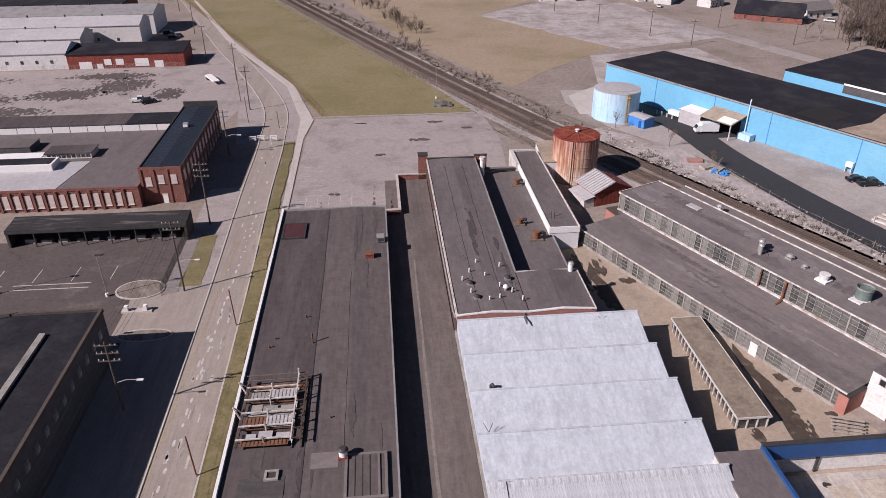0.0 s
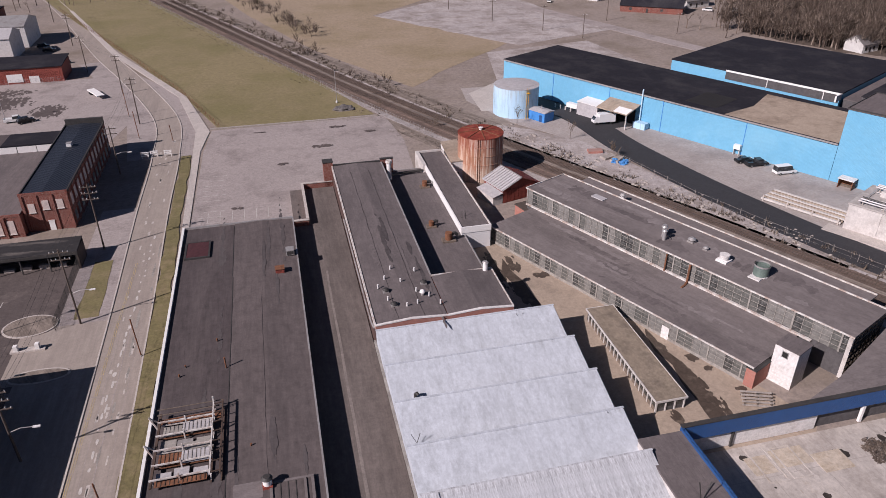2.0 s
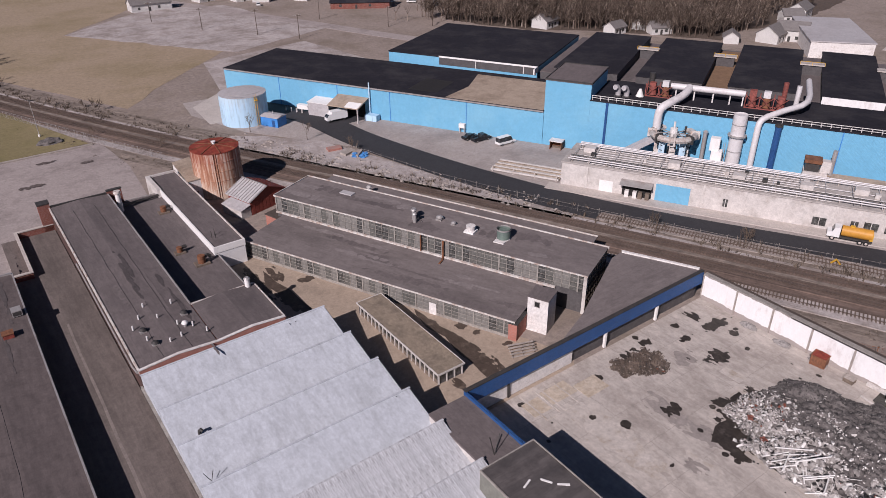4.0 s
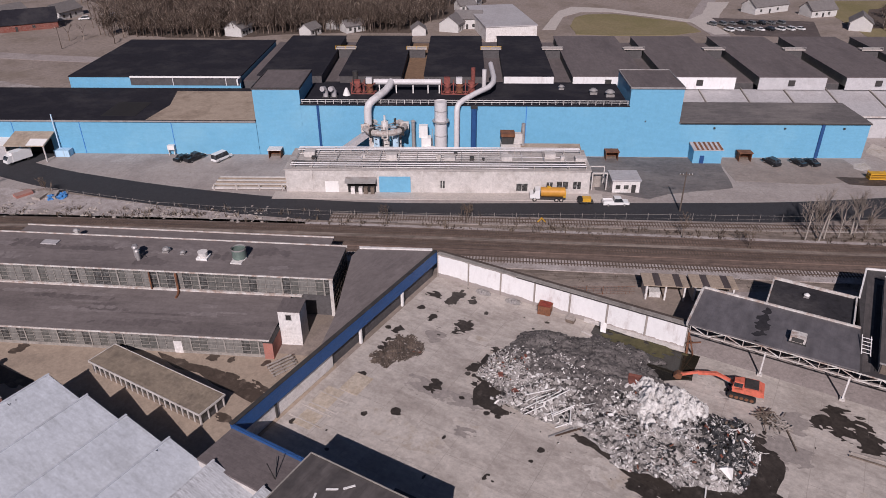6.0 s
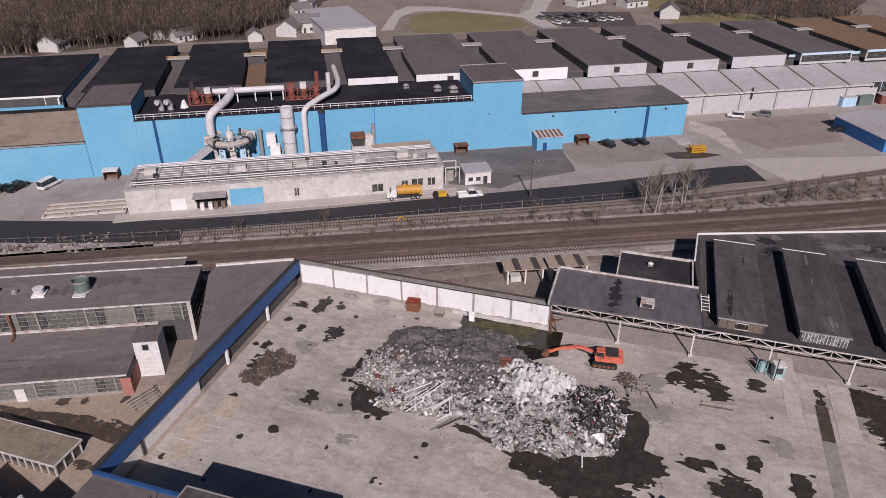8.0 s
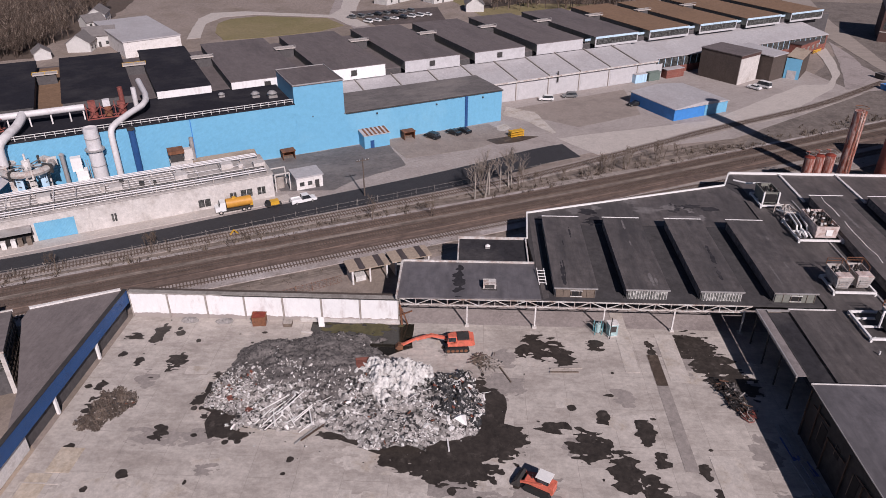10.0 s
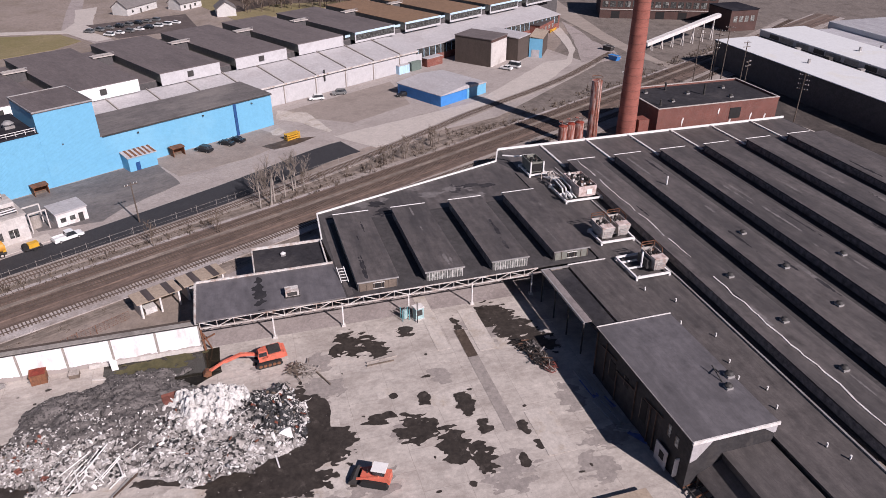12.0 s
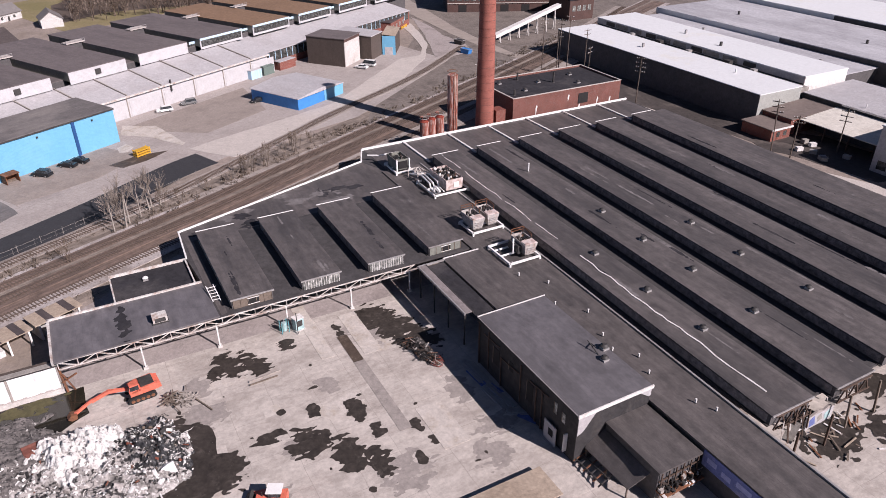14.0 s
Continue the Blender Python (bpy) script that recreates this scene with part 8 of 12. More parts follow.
# cooling units on the roof
def frustum(g, x0, y0, x1, y1, z0, z1, out):
    """A casing whose sides flare outwards to an open top with a rim."""
    lo = [(x0, y0, z0), (x1, y0, z0), (x1, y1, z0), (x0, y1, z0)]
    hi = [(x0 - out, y0 - out, z1), (x1 + out, y0 - out, z1), (x1 + out, y1 + out, z1), (x0 - out, y1 + out, z1)]
    inn = [(x + (0.12 if x < (x0 + x1) / 2 else -0.12), y + (0.12 if y < (y0 + y1) / 2 else -0.12), z) for x, y, z in hi]
    deep = [(x, y, z1 - 0.7) for x, y, _ in inn]
    ring = [(i, (i + 1) % 4) for i in range(4)]
    f = [(3, 2, 1, 0)] + [(i, j, 4 + j, 4 + i) for i, j in ring] + [(4 + i, 4 + j, 8 + j, 8 + i) for i, j in ring] + [(8 + i, 8 + j, 12 + j, 12 + i) for i, j in ring] + [(12, 13, 14, 15)]
    g.add(lo + hi + inn + deep, f)
    return g


def base_frame(t, x0, y0, x1, y1, cross=()):
    """White steel skid on short legs."""
    for a, b in (((x0, y0), (x1, y0)), ((x1, y0), (x1, y1)), ((x1, y1), (x0, y1)), ((x0, y1), (x0, y0))):
        part("skid", Geo().bar((*a, 0.55), (*b, 0.55), 0.34), M["white_clean"], t)
    for x in cross:
        part("skid", Geo().bar((x, y0, 0.5), (x, y1, 0.5), 0.26), M["white_clean"], t)
    for x in (x0, x1):
        for y in (y0, y1):
            part("leg", Geo().box(x - 0.17, y - 0.17, 0, x + 0.17, y + 0.17, 0.5), M["white_clean"], t)


def hopper(t, x, y, rnd):
    """One flared cooling casing with a half lid, a top rail and worn insides."""
    b = part("casing", frustum(Geo(), x - 2.0, y - 0.95, x + 2.0, y + 0.95, 0.7, 3.0, 0.4), M["unit_grey"], t)
    part("lid", Geo().box(x - 2.3, y - 1.2, 2.98, x - 0.7, y + 1.2, 3.14), M["unit_pink"], b)
    tagged(part("fan_gear", clutter(x - 0.5, y - 0.8, x + 1.8, y + 0.8, 2.4, 16, rnd), M["scrap_iron"], b, "rusty fan gear"), kind="stuff")
    rail = Geo()
    for p, q in (((x + 2.3, y - 1.3, 3.0), (x + 2.3, y - 1.3, 4.1)), ((x + 2.3, y + 1.3, 3.0), (x + 2.3, y + 1.3, 4.1)), ((x + 2.3, y - 1.3, 4.1), (x + 2.3, y + 1.3, 4.1)), ((x + 2.3, y - 1.3, 3.6), (x + 2.3, y + 1.3, 3.6)), ((x + 2.3, y - 1.3, 4.1), (x - 0.3, y - 1.3, 3.8)), ((x - 0.3, y - 1.3, 3.8), (x - 0.3, y - 1.3, 3.0))):
        rail.bar(p, q, 0.1)
    part("guard_rail", rail, M["rust"], b)
    part("louvre", (lambda g: [g.box(x - 2.2 - 0.1 * i, y - 0.8, 0.95 + 0.42 * i, x - 2.02 - 0.07 * i, y + 0.8, 1.03 + 0.42 * i) for i in range(4)] and g)(Geo()), M["steel"], b)


rc = random.Random(88)
t = thing("cooling_unit", at(SITE, 136.5, -59.6, 5.85), "dark rooftop cooling unit in a white steel frame", "cooling unit", "cooling units")
base_frame(t, -3.0, -2.2, 3.4, 1.8, (0.4,))
part("casing", frustum(Geo(), -2.0, -1.7, 2.6, 1.3, 0.7, 3.2, 0.15), M["grey_wall"], t)
part("intake", Geo().box(-2.3, -1.3, 1.1, -2.08, 0.9, 2.8), M["pit"], t)
for y in (-1.75, 1.35):
    part("corner_post", Geo().box(-2.45, y - 0.14, 0.5, -2.15, y + 0.14, 3.3), M["white_clean"], t)
tagged(part("fan_gear", clutter(-1.5, -1.3, 2.2, 1.0, 2.6, 18, rc), M["scrap_iron"], t), kind="stuff")
part("pipe", Geo().tube([(2.8, 0.6, 3.0), (6.6, 1.8, 1.4), (8.5, 4.0, 1.2)], 0.2, 6), M["white_clean"], t)
part("pipe", Geo().tube([(2.8, -1.9, 3.0), (3.0, 2.0, 3.0)], 0.17, 6), M["white_clean"], t)
t = thing("cooling_tower", at(SITE, 122.6, -63.4, 5.85), "long faded pink cooling tower with a rusted open top", "cooling unit", "cooling units")
base_frame(t, -3.9, -4.6, 4.6, 3.6, (0.0,))
b = part("casing", frustum(Geo(), -3.0, -3.5, 4.4, 0.4, 0.7, 3.1, 0.12), M["unit_pink"], t)
tagged(part("fan_gear", clutter(-2.7, -3.2, 4.0, 0.1, 2.5, 70, rc, 0.7), M["scrap_iron"], b, "rusted fans and broken laths"), kind="stuff")
tagged(part("fan_gear", clutter(-2.7, -3.2, 4.0, 0.1, 2.7, 14, rc, 0.6), M["bits_white"], b), kind="stuff")
part("panel", Geo().box(-3.16, -2.6, 1.2, -3.1, -1.4, 2.4), M["white_clean"], b)
for y in (1.2, 2.3, 3.1):
    part("pipe", Geo().tube([(-3.4, y, 0.9), (-1.0, y, 1.1), (-0.6, y, 2.0), (4.2, y - 0.4, 2.0), (8.0, y + 0.6, 1.2)], 0.17, 6), M["white_clean"], t)
part("pipe", Geo().tube([(-3.6, 2.6, 1.0), (-4.2, 2.6, 1.6), (-4.2, 3.3, 2.6), (-3.2, 3.4, 2.6), (-2.6, 3.2, 1.0)], 0.22, 6), M["white_clean"], t)
part("pump", Geo().cyl(1.6, 2.0, 0.6, 1.5, 0.7, n=10).box(2.6, 1.2, 0.6, 4.2, 2.6, 1.6), M["dark_metal"], t)
for p, q in (((5.0, 0.6, 0), (5.0, 0.6, 2.0)), ((5.0, 3.2, 0), (5.0, 3.2, 2.0)), ((5.0, 0.6, 2.0), (5.0, 3.2, 2.0)), ((9.0, 0.8, 0), (9.0, 0.8, 1.8)), ((9.0, 3.6, 0), (9.0, 3.6, 1.8)), ((9.0, 0.8, 1.8), (9.0, 3.6, 1.8)), ((5.0, 0.6, 1.9), (9.0, 0.8, 1.8))):
    part("rack_bar", Geo().bar(p, q, 0.18), M["steel_white"], t)
tagged(part("valve_gear", clutter(5.2, 0.8, 8.8, 3.2, 1.2, 16, rc, 0.5), M["unit_grey"], t), kind="stuff")
t = thing("cooling_unit", at(SITE, 103.2, -61.7, 5.85), "pair of flared grey cooling casings on a white skid", "cooling unit", "cooling units")
base_frame(t, -2.6, -3.5, 2.8, 3.3, (0.2,))
for y in (1.7, -1.8):
    hopper(t, 0.4 if y > 0 else 0.8, y, rc)
t = thing("cooling_unit", at(SITE, 91.0, -61.5, 5.85), "single flared cooling casing on a half-empty white skid", "cooling unit", "cooling units")
base_frame(t, -3.3, -3.2, 4.0, 3.2, (0.0, 2.2))
hopper(t, -0.2, -1.7, rc)
part("pipe", Geo().tube([(-0.6, 0.9, 0.8), (-0.6, 0.9, 2.9), (0.4, 0.2, 3.1)], 0.18, 6), M["white_clean"], t)
part("duct", Geo().box(-1.4, -0.4, 0.8, 1.8, 0.3, 2.4), M["dark_metal"], t)

rk2 = random.Random(61)
for k in range(40):
    row = rk2.randrange(6)
    v = (-72.0, -84.2, -96.5, -108.8, -121.0, -133.3)[row] + rk2.uniform(-2.4, 2.4)
    puddle(rk2.uniform(44, 132), v, rk2.uniform(1.5, 6.0), rk2.uniform(0.12, 0.4), 520 + k, "roof_stain", "roof_dust" if k % 3 else "roof_kdark", 7.505 + 0.0005 * k, "worn streak on the tar roof")
for k in range(14):
    puddle(rk2.uniform(101, 122), (-15.3, -27.1, -39.2, -51.1)[k % 4] + rk2.uniform(-2, 2), rk2.uniform(0.8, 3.0), rk2.uniform(0.12, 0.35), 570 + k, "roof_stain", "roof_dust" if k % 2 else "roof_kdark", 7.506 + 0.0005 * k, "worn streak on the tar roof")
for k in range(16):
    puddle(rk2.uniform(126, 136), rk2.uniform(-52, -14), rk2.uniform(0.8, 2.0), rk2.uniform(0.8, 3.0), 590 + k, "roof_stain", "roof_dust" if k % 2 else "roof_kdark", 5.626 + 0.001 * k, "dark and dusty patches on the tar roof")

g = Geo()
g.add([(0, 0, 3.9), (9.0, 0, 4.1), (8.4, 3.2, 2.3), (0.6, 2.7, 2.0), (0, 0, 3.75), (9.0, 0, 3.95), (8.4, 3.2, 2.15), (0.6, 2.7, 1.85)], [(0, 1, 2, 3), (7, 6, 5, 4), (0, 4, 5, 1), (1, 5, 6, 2), (2, 6, 7, 3), (3, 7, 4, 0)])
t = thing("felt_lean_to", at(SITE, 41.4, -48.4), "sagging dark felt lean-to roof beside the low annex", "lean-to")
part("roof", g, M["roof_k"], t)
for x, y, z in ((0.8, 2.6, 2.0), (4.5, 2.8, 2.1), (8.2, 3.0, 2.2)):
    part("post", Geo().bar((x, y, 0.1), (x, y, z), 0.18), M["wood"], t)
for k, (u, v, n, turn) in enumerate(((72.2, -41.6, 5, 2), (65.5, -41.9, 6, 6), (60.4, -43.8, 4, 60))):
    t = thing("plank_stack", at(SITE, u, v, 0.12, turn), "loose stack of pale grey boards on the slab", "planks", "board stacks")
    for i in range(n):
        part("plank", Geo().box(-3.2 + 0.25 * (i % 3), -0.9 + 0.34 * i, 0, 3.0 + 0.2 * (i % 2), -0.62 + 0.34 * i, 0.14 + 0.05 * (i % 3)), M["steel"], t)

# ---- the blue plant beyond the railway ----
def block(parent, x0, y0, x1, y1, h, wall, roof, name="wing", z_roof=0.3):
    w = part(name, Geo().box(x0, y0, 0, x1, y1, h - z_roof), M[wall], parent)
    part("roof", Geo().box(x0 - 0.15, y0 - 0.15, h - z_roof, x1 + 0.15, y1 + 0.15, h), M[roof], w)
    return w


plant = thing("blue_plant", BLUE, "huge blue metal-clad plant with black roofs and two tower blocks", "factory")
w = block(plant, -57.6, 0, 50.4, 28, 9.5, "blue", "roof_black")
part("roof", Geo().prism([(21.5, 0.0), (50.3, 0.0), (50.3, 25), (21, 25), (23.5, 12)], 9.3, 9.54), M["roof_tan"], w, "tan gravelled roof section")
part("roof_patch", Geo().box(8.2, 2.8, 9.4, 17.5, 14.8, 9.53), M["pit"], w)
part("gutter", Geo().box(-57.2, -0.4, 9.0, 50.4, -0.15, 9.35), M["steel"], w)
seamm = mesh_of("panel_seam", Geo().box(-0.08, -0.1, 0.1, 0.08, 0.0, 9.1), M["blue_shed"])
for x in (-36, -14.5, 3.6, 28):
    piece("panel_seam", seamm, w, x, 0, 0)
w = block(plant, -14, 31.6, 37.8, 78, 12, "blue", "roof_black")
part("translucent_wall", Geo().box(4.6, 31.5, 9.3, 37.6, 31.62, 11.6), M["dark_wall"], w, "grey translucent upper wall")
part("white_edge", Geo().box(4.6, 31.3, 11.6, 38, 31.5, 12.1).box(37.8, 28.0, 10.4, 38.2, 31.6, 12.1), M["white_clean"], w)
for x in (17.5, 33.5):
    part("mullion", Geo().box(x - 0.1, 31.35, 9.3, x + 0.1, 31.5, 11.6), M["white"], w)
w = block(plant, 50.5, 0, 62.6, 17, 18, "blue", "roof_grey", "tower")
part("coping", edge_trim(Geo(), 50.3, -0.2, 62.8, 17.2, 17.9, 0.2, 0.3), M["dark_metal"], w)
w = block(plant, 62.6, 0.1, 146.6, 19, 13.9, "blue", "roof_black", "main_wing")
part("downpipe", Geo().box(66.7, -0.25, 0, 67.3, 0.1, 13.6), M["blue_dark"], w)
part("downpipe", Geo().box(120.5, -0.1, 0, 120.7, 0.1, 13.6), M["blue_shed"], w)
rail = thing("roof_railing", BLUE, "long white safety railing along the plant's roof edge", "railing")
part("handrail", Geo().bar((62.8, 0.4, 15.0), (146.4, 0.4, 15.0), 0.12).bar((62.8, 0.4, 14.45), (146.4, 0.4, 14.45), 0.1), M["white"], rail)
pm = mesh_of("post", Geo().box(-0.06, -0.06, 0, 0.06, 0.06, 1.15), M["white"])
for i in range(42):
    piece("post", pm, rail, 63.0 + i * 2.03, 0.4, 13.9)
w = block(plant, 146.6, 0, 159.9, 16.5, 18.5, "blue", "roof_grey", "tower")
part("coping", edge_trim(Geo(), 146.4, -0.2, 160.1, 16.7, 18.4, 0.2, 0.3), M["steel"], w)
part("mark", Geo().box(151.0, -0.06, 9.6, 151.3, 0, 10.0), M["dark_metal"], w)
w = block(plant, 159.9, 0.05, 208.5, 16.5, 9.6, "blue", "apron_dark")
part("downpipe", Geo().box(196.2, -0.3, 0, 197.0, 0.05, 9.3), M["blue_dark"], w)
part("gutter", Geo().box(160.2, -0.35, 9.2, 208.7, -0.12, 9.5), M["dark_metal"], w)
for x in (169, 187, 202):
    part("lamp", Geo().box(x - 0.2, -0.4, 8.0, x + 0.2, 0.05, 8.3), M["dark_metal"], w)
w = part("entry_box", Geo().box(163.5, -4.2, 0, 170.8, 0, 3.6), M["blue"], plant)
part("roof", Geo().extrude([(-4.4, 3.6), (0.1, 4.1), (0.1, 4.3), (-4.4, 3.8)], "x", 163.3, 171.0), M["lilac_roof"], w)
part("rust_sheet", (lambda g: [g.extrude([(-4.4, 3.82), (0.1, 4.32), (0.1, 4.34), (-4.4, 3.84)], "x", 164.2 + i * 1.2, 164.8 + i * 1.2) for i in range(6)] and g)(Geo()), M["rust"], w)
part("door", Geo().box(165.2, -4.28, 0, 166.3, -4.18, 2.2), M["blue_dark"], w)

# roof monitors behind
mons = [(43.8, 62.7), (68.1, 86.2), (93.0, 110.6), (116.3, 130.8), (136.4, 157.5), (163.4, 183.5), (190.2, 209.6), (215.2, 234.4), (239.8, 259.0), (264.4, 283.6), (289.0, 308.2), (313.6, 332.8), (338.2, 357), (363, 382)]
part("rear_wing", Geo().box(38.2, 33, 0, 390, 82, 10.2), M["dark_wall"], plant)
part("rear_roof", Geo().box(38.2, 33, 10.2, 390, 82, 10.4), M["roof_grey"], plant)
part("rear_wing", Geo().box(62.6, 19, 0, 159.9, 33, 10.0), M["dark_wall"], plant)
part("rear_roof", Geo().box(62.6, 19, 10.0, 159.9, 33, 10.25), M["roof_black"], plant)
part("rear_sheet", Geo().box(86.4, 34, 10.3, 92.8, 80, 10.45), M["roof_rust"], plant)
for k, (a, b) in enumerate(mons):
    roof = "roof_black" if k < 4 else ("roof_grey" if k < 10 else "roof_rust")
    y0 = 29.6 if k < 8 else 30.5
    w = part("monitor", Geo().box(a, y0, 10.3, b, 80, 12.9), M["dark_wall" if k < 3 else "grey_wall"], plant)
    part("monitor_roof", Geo().box(a - 0.2, y0 - 0.2, 12.9, b + 0.2, 80.2, 13.1), M[roof], w)
    if k >= 3:
        part("white_front", Geo().box(a, y0 - 0.35, 9.4, b, y0 - 0.21, 12.9), M["plaster" if k < 6 else "pale_panel"], w, "grey-white parapet front")
    if 4 <= k < 8:
        part("vent_box", Geo().box((a + b) / 2 - 1.2, y0 - 0.7, 10.6, (a + b) / 2 + 0.6, y0 - 0.36, 12.2), M["dark_metal"], w)
    if k >= 9:
        part("blue_edge", Geo().box(a, y0 - 0.6, 12.4, b, y0 - 0.36, 13.1), M["blue_tank"], w)
        part("glazing", Geo().box(a + 0.5, y0 - 0.42, 10.2, b - 0.5, y0 - 0.36, 12.3), M["glass"], w)
    if k < 12:
        v = part("gangway", Geo().box(b - 0.5, 59.5, 13.3, b + 6.2, 62.5, 13.6), M["walk"], plant)
        part("rail", Geo().bar((b - 0.5, 59.5, 14.4), (b + 6.2, 59.5, 14.4), 0.1).bar((b - 0.5, 59.5, 13.4), (b - 0.5, 59.5, 14.4), 0.1).bar((b + 6.2, 59.5, 13.4), (b + 6.2, 59.5, 14.4), 0.1).bar((b + 2.8, 59.5, 13.4), (b + 2.8, 59.5, 14.4), 0.1), M["yellow" if k < 3 else "steel"], v)
        part("upstand", Geo().box(b + 0.4, 60, 10.3, b + 5.6, 62, 13.3), M["dark_wall"], v)

# white low wing with sloping bays
low = thing("white_low_wing", BLUE, "long white wing with a pale sloping metal roof in bays", "building")
part("wall", Geo().box(160, 14.8, 0, 280, 33.2, 6.4), M["pale_panel"], low)
part("roof", Geo().extrude([(14.2, 6.3), (30.2, 8.9), (30.2, 9.2), (14.2, 6.7)], "x", 160, 280.5), M["lilac_roof"], low)
rib = mesh_of("roof_rib", Geo().extrude([(14.1, 6.7), (30.2, 9.2), (30.2, 9.7), (14.1, 7.1)], "x", -0.12, 0.12), M["stone"])
pilm = mesh_of("pilaster", Geo().box(-0.12, 14.5, 0, 0.12, 14.9, 6.5), M["stone"])
doorm = mesh_of("door_panel", Geo().box(0.8, 14.72, 0.1, 11.2, 14.8, 5.2), M["pale_panel"])
for i in range(10):
    x = 161 + 12.3 * i
    piece("roof_rib", rib, low, x, 0, 0)
    if x > 205:
        piece("pilaster", pilm, low, x, 0, 0)
        piece("door_panel", doorm, low, x, 0, 0)
part("gutter", Geo().box(160, 13.9, 6.2, 280.4, 14.2, 6.6), M["steel_white"], low)
for x in (166, 174, 183, 190):
    part("roof_opening", Geo().box(x, 20, 7.6, x + 1.6, 21.4, 8.1), M["dark_metal"], low)
part("exit_lamp", Geo().box(238, 14.1, 4.2, 238.4, 14.5, 7.8), M["dark_metal"], low)
far = thing("glazed_low_wing", BLUE, "low glazed wing with a pale roof and brick base", "building")
part("wall", Geo().box(280.2, 18, 0, 372, 33.2, 6.0), M["brick"], far)
part("roof", Geo().extrude([(17.6, 6.0), (33.3, 8.6), (33.3, 8.9), (17.6, 6.3)], "x", 280.2, 372), M["lilac_roof"], far)
part("glazing", Geo().box(280.5, 17.9, 2.6, 371, 18.0, 5.8), M["glass"], far)
part("upper_glazing", Geo().box(262, 33.1, 9.0, 385, 33.2, 11.4), M["glass"], far)
mm = mesh_of("mullion", Geo().box(-0.1, 17.8, 2.6, 0.1, 17.95, 5.8), M["blue_tank"])
for i in range(30):
    piece("mullion", mm, far, 281 + 3.0 * i, 0, 0)
part("blue_band", Geo().box(262, 32.9, 11.2, 385, 33.15, 12.0), M["blue_tank"], far)

# front annex of pale concrete with pipework
ax = thing("pump_annex", BLUE, "long pale concrete annex with pipe racks on its flat roof", "building")
part("wall", Geo().box(62.8, -23.4, 0, 134, -10.6, 5.7), M["concrete"], ax)
part("roof", Geo().box(62.6, -23.6, 5.7, 134.2, -10.4, 6.0), M["annex_roof"], ax)
part("base_slab", Geo().box(60, -27.2, 0, 137, -23.4, 0.18), M["walk"], ax)
part("blue_door", Geo().box(84.8, -23.5, 0.2, 92.2, -23.35, 4.2), M["blue"], ax, "tall blue sliding door")
part("door", Geo().box(72.0, -23.5, 0.1, 75.2, -23.35, 2.9), M["white_clean"], ax)
part("dock", Geo().box(77.4, -23.5, 0.1, 84.0, -23.36, 2.9), M["pit"], ax)
aw = part("awning", Geo().extrude([(-25.6, 3.3), (-23.3, 3.9), (-23.3, 4.1), (-25.6, 3.5)], "x", 77.0, 84.2), M["steel"], ax)
for x in (78.2, 80.0, 81.2, 82.8):
    part("stock", Geo().box(x, -24.6, 0.18, x + 0.9, -23.6, 1.7), M["wood" if x > 81 else "white"], ax)
for x, w2, z in ((99.2, 1.0, 1.4), (117.0, 2.6, 0.8), (124.0, 1.4, 1.2), (126.4, 2.6, 1.4), (130.2, 1.8, 1.4)):
    wd = part("window", Geo().box(x, -23.46, z, x + w2, -23.36, z + 1.8), M["glass"], ax)
    part("frame", Geo().box(x + w2 / 2 - 0.05, -23.5, z, x + w2 / 2 + 0.05, -23.44, z + 1.8), M["white"], wd)
bayp = mesh_of("pilaster", Geo().box(-0.2, -23.55, 0, 0.2, -23.4, 5.7), M["concrete"])
for x in (69, 95, 103.5, 111.5, 121):
    piece("pilaster", bayp, ax, x, 0, 0)
pr = Geo()
for y in (-22.6, -21.4, -20.2, -13.0, -12.0, -11.2):
    part("pipe", Geo().tube([(64, y, 6.7), (133, y, 6.7)], 0.13, 6), M["duct" if y != -20.2 else "dark_metal"], ax)
rk = [mesh_of("pipe_rack", Geo().box(-0.1, -22.9, 6.0, 0.1, -22.7, 6.5).box(-0.1, -20.1, 6.0, 0.1, -19.9, 6.5).box(-0.1, -22.9, 6.5, 0.1, -19.9, 6.62), M["stone"]),
      mesh_of("pipe_rack", Geo().box(-0.1, -13.4, 6.0, 0.1, -13.2, 6.5).box(-0.1, -13.4, 6.5, 0.1, -11, 6.62), M["stone"])]
for i in range(18):
    for me in rk:
        piece("pipe_rack", me, ax, 65 + i * 4, 0, 0)
for x, y in ((86, -17.5), (100, -19), (113.5, -18.5), (66, -16.0), (124, -16.5), (131, -19)):
    part("roof_box", Geo().box(x, y, 6.0, x + 2.6, y + 2.2, 7.2), M["concrete"], ax)

ra = random.Random(71)
for k in range(9):
    y = -22.8 + 1.35 * k
    x0, x1 = 64 + ra.uniform(0, 14), 132 - ra.uniform(0, 20)
    part("pipe", Geo().tube([(x0, y, 6.25), (x1, y + ra.uniform(-0.2, 0.2), 6.25)], 0.09, 5), M["duct" if k % 3 else "steel"], ax)
for k in range(14):
    x = 65 + k * 4.9 + ra.uniform(-1, 1)
    part("cross_pipe", Geo().tube([(x, -23.2, 6.5), (x, -11.0, 6.5)], 0.08, 5), M["duct" if k % 2 else "steel"], ax)
for k in range(10):
    x, y = 66 + ra.uniform(0, 64), ra.uniform(-19.5, -14)
    part("valve_box", Geo().box(x, y, 6.0, x + ra.uniform(0.6, 1.6), y + ra.uniform(0.6, 1.4), 6.4 + ra.uniform(0.1, 0.9)), M["concrete" if k % 3 else "dark_metal"], ax)
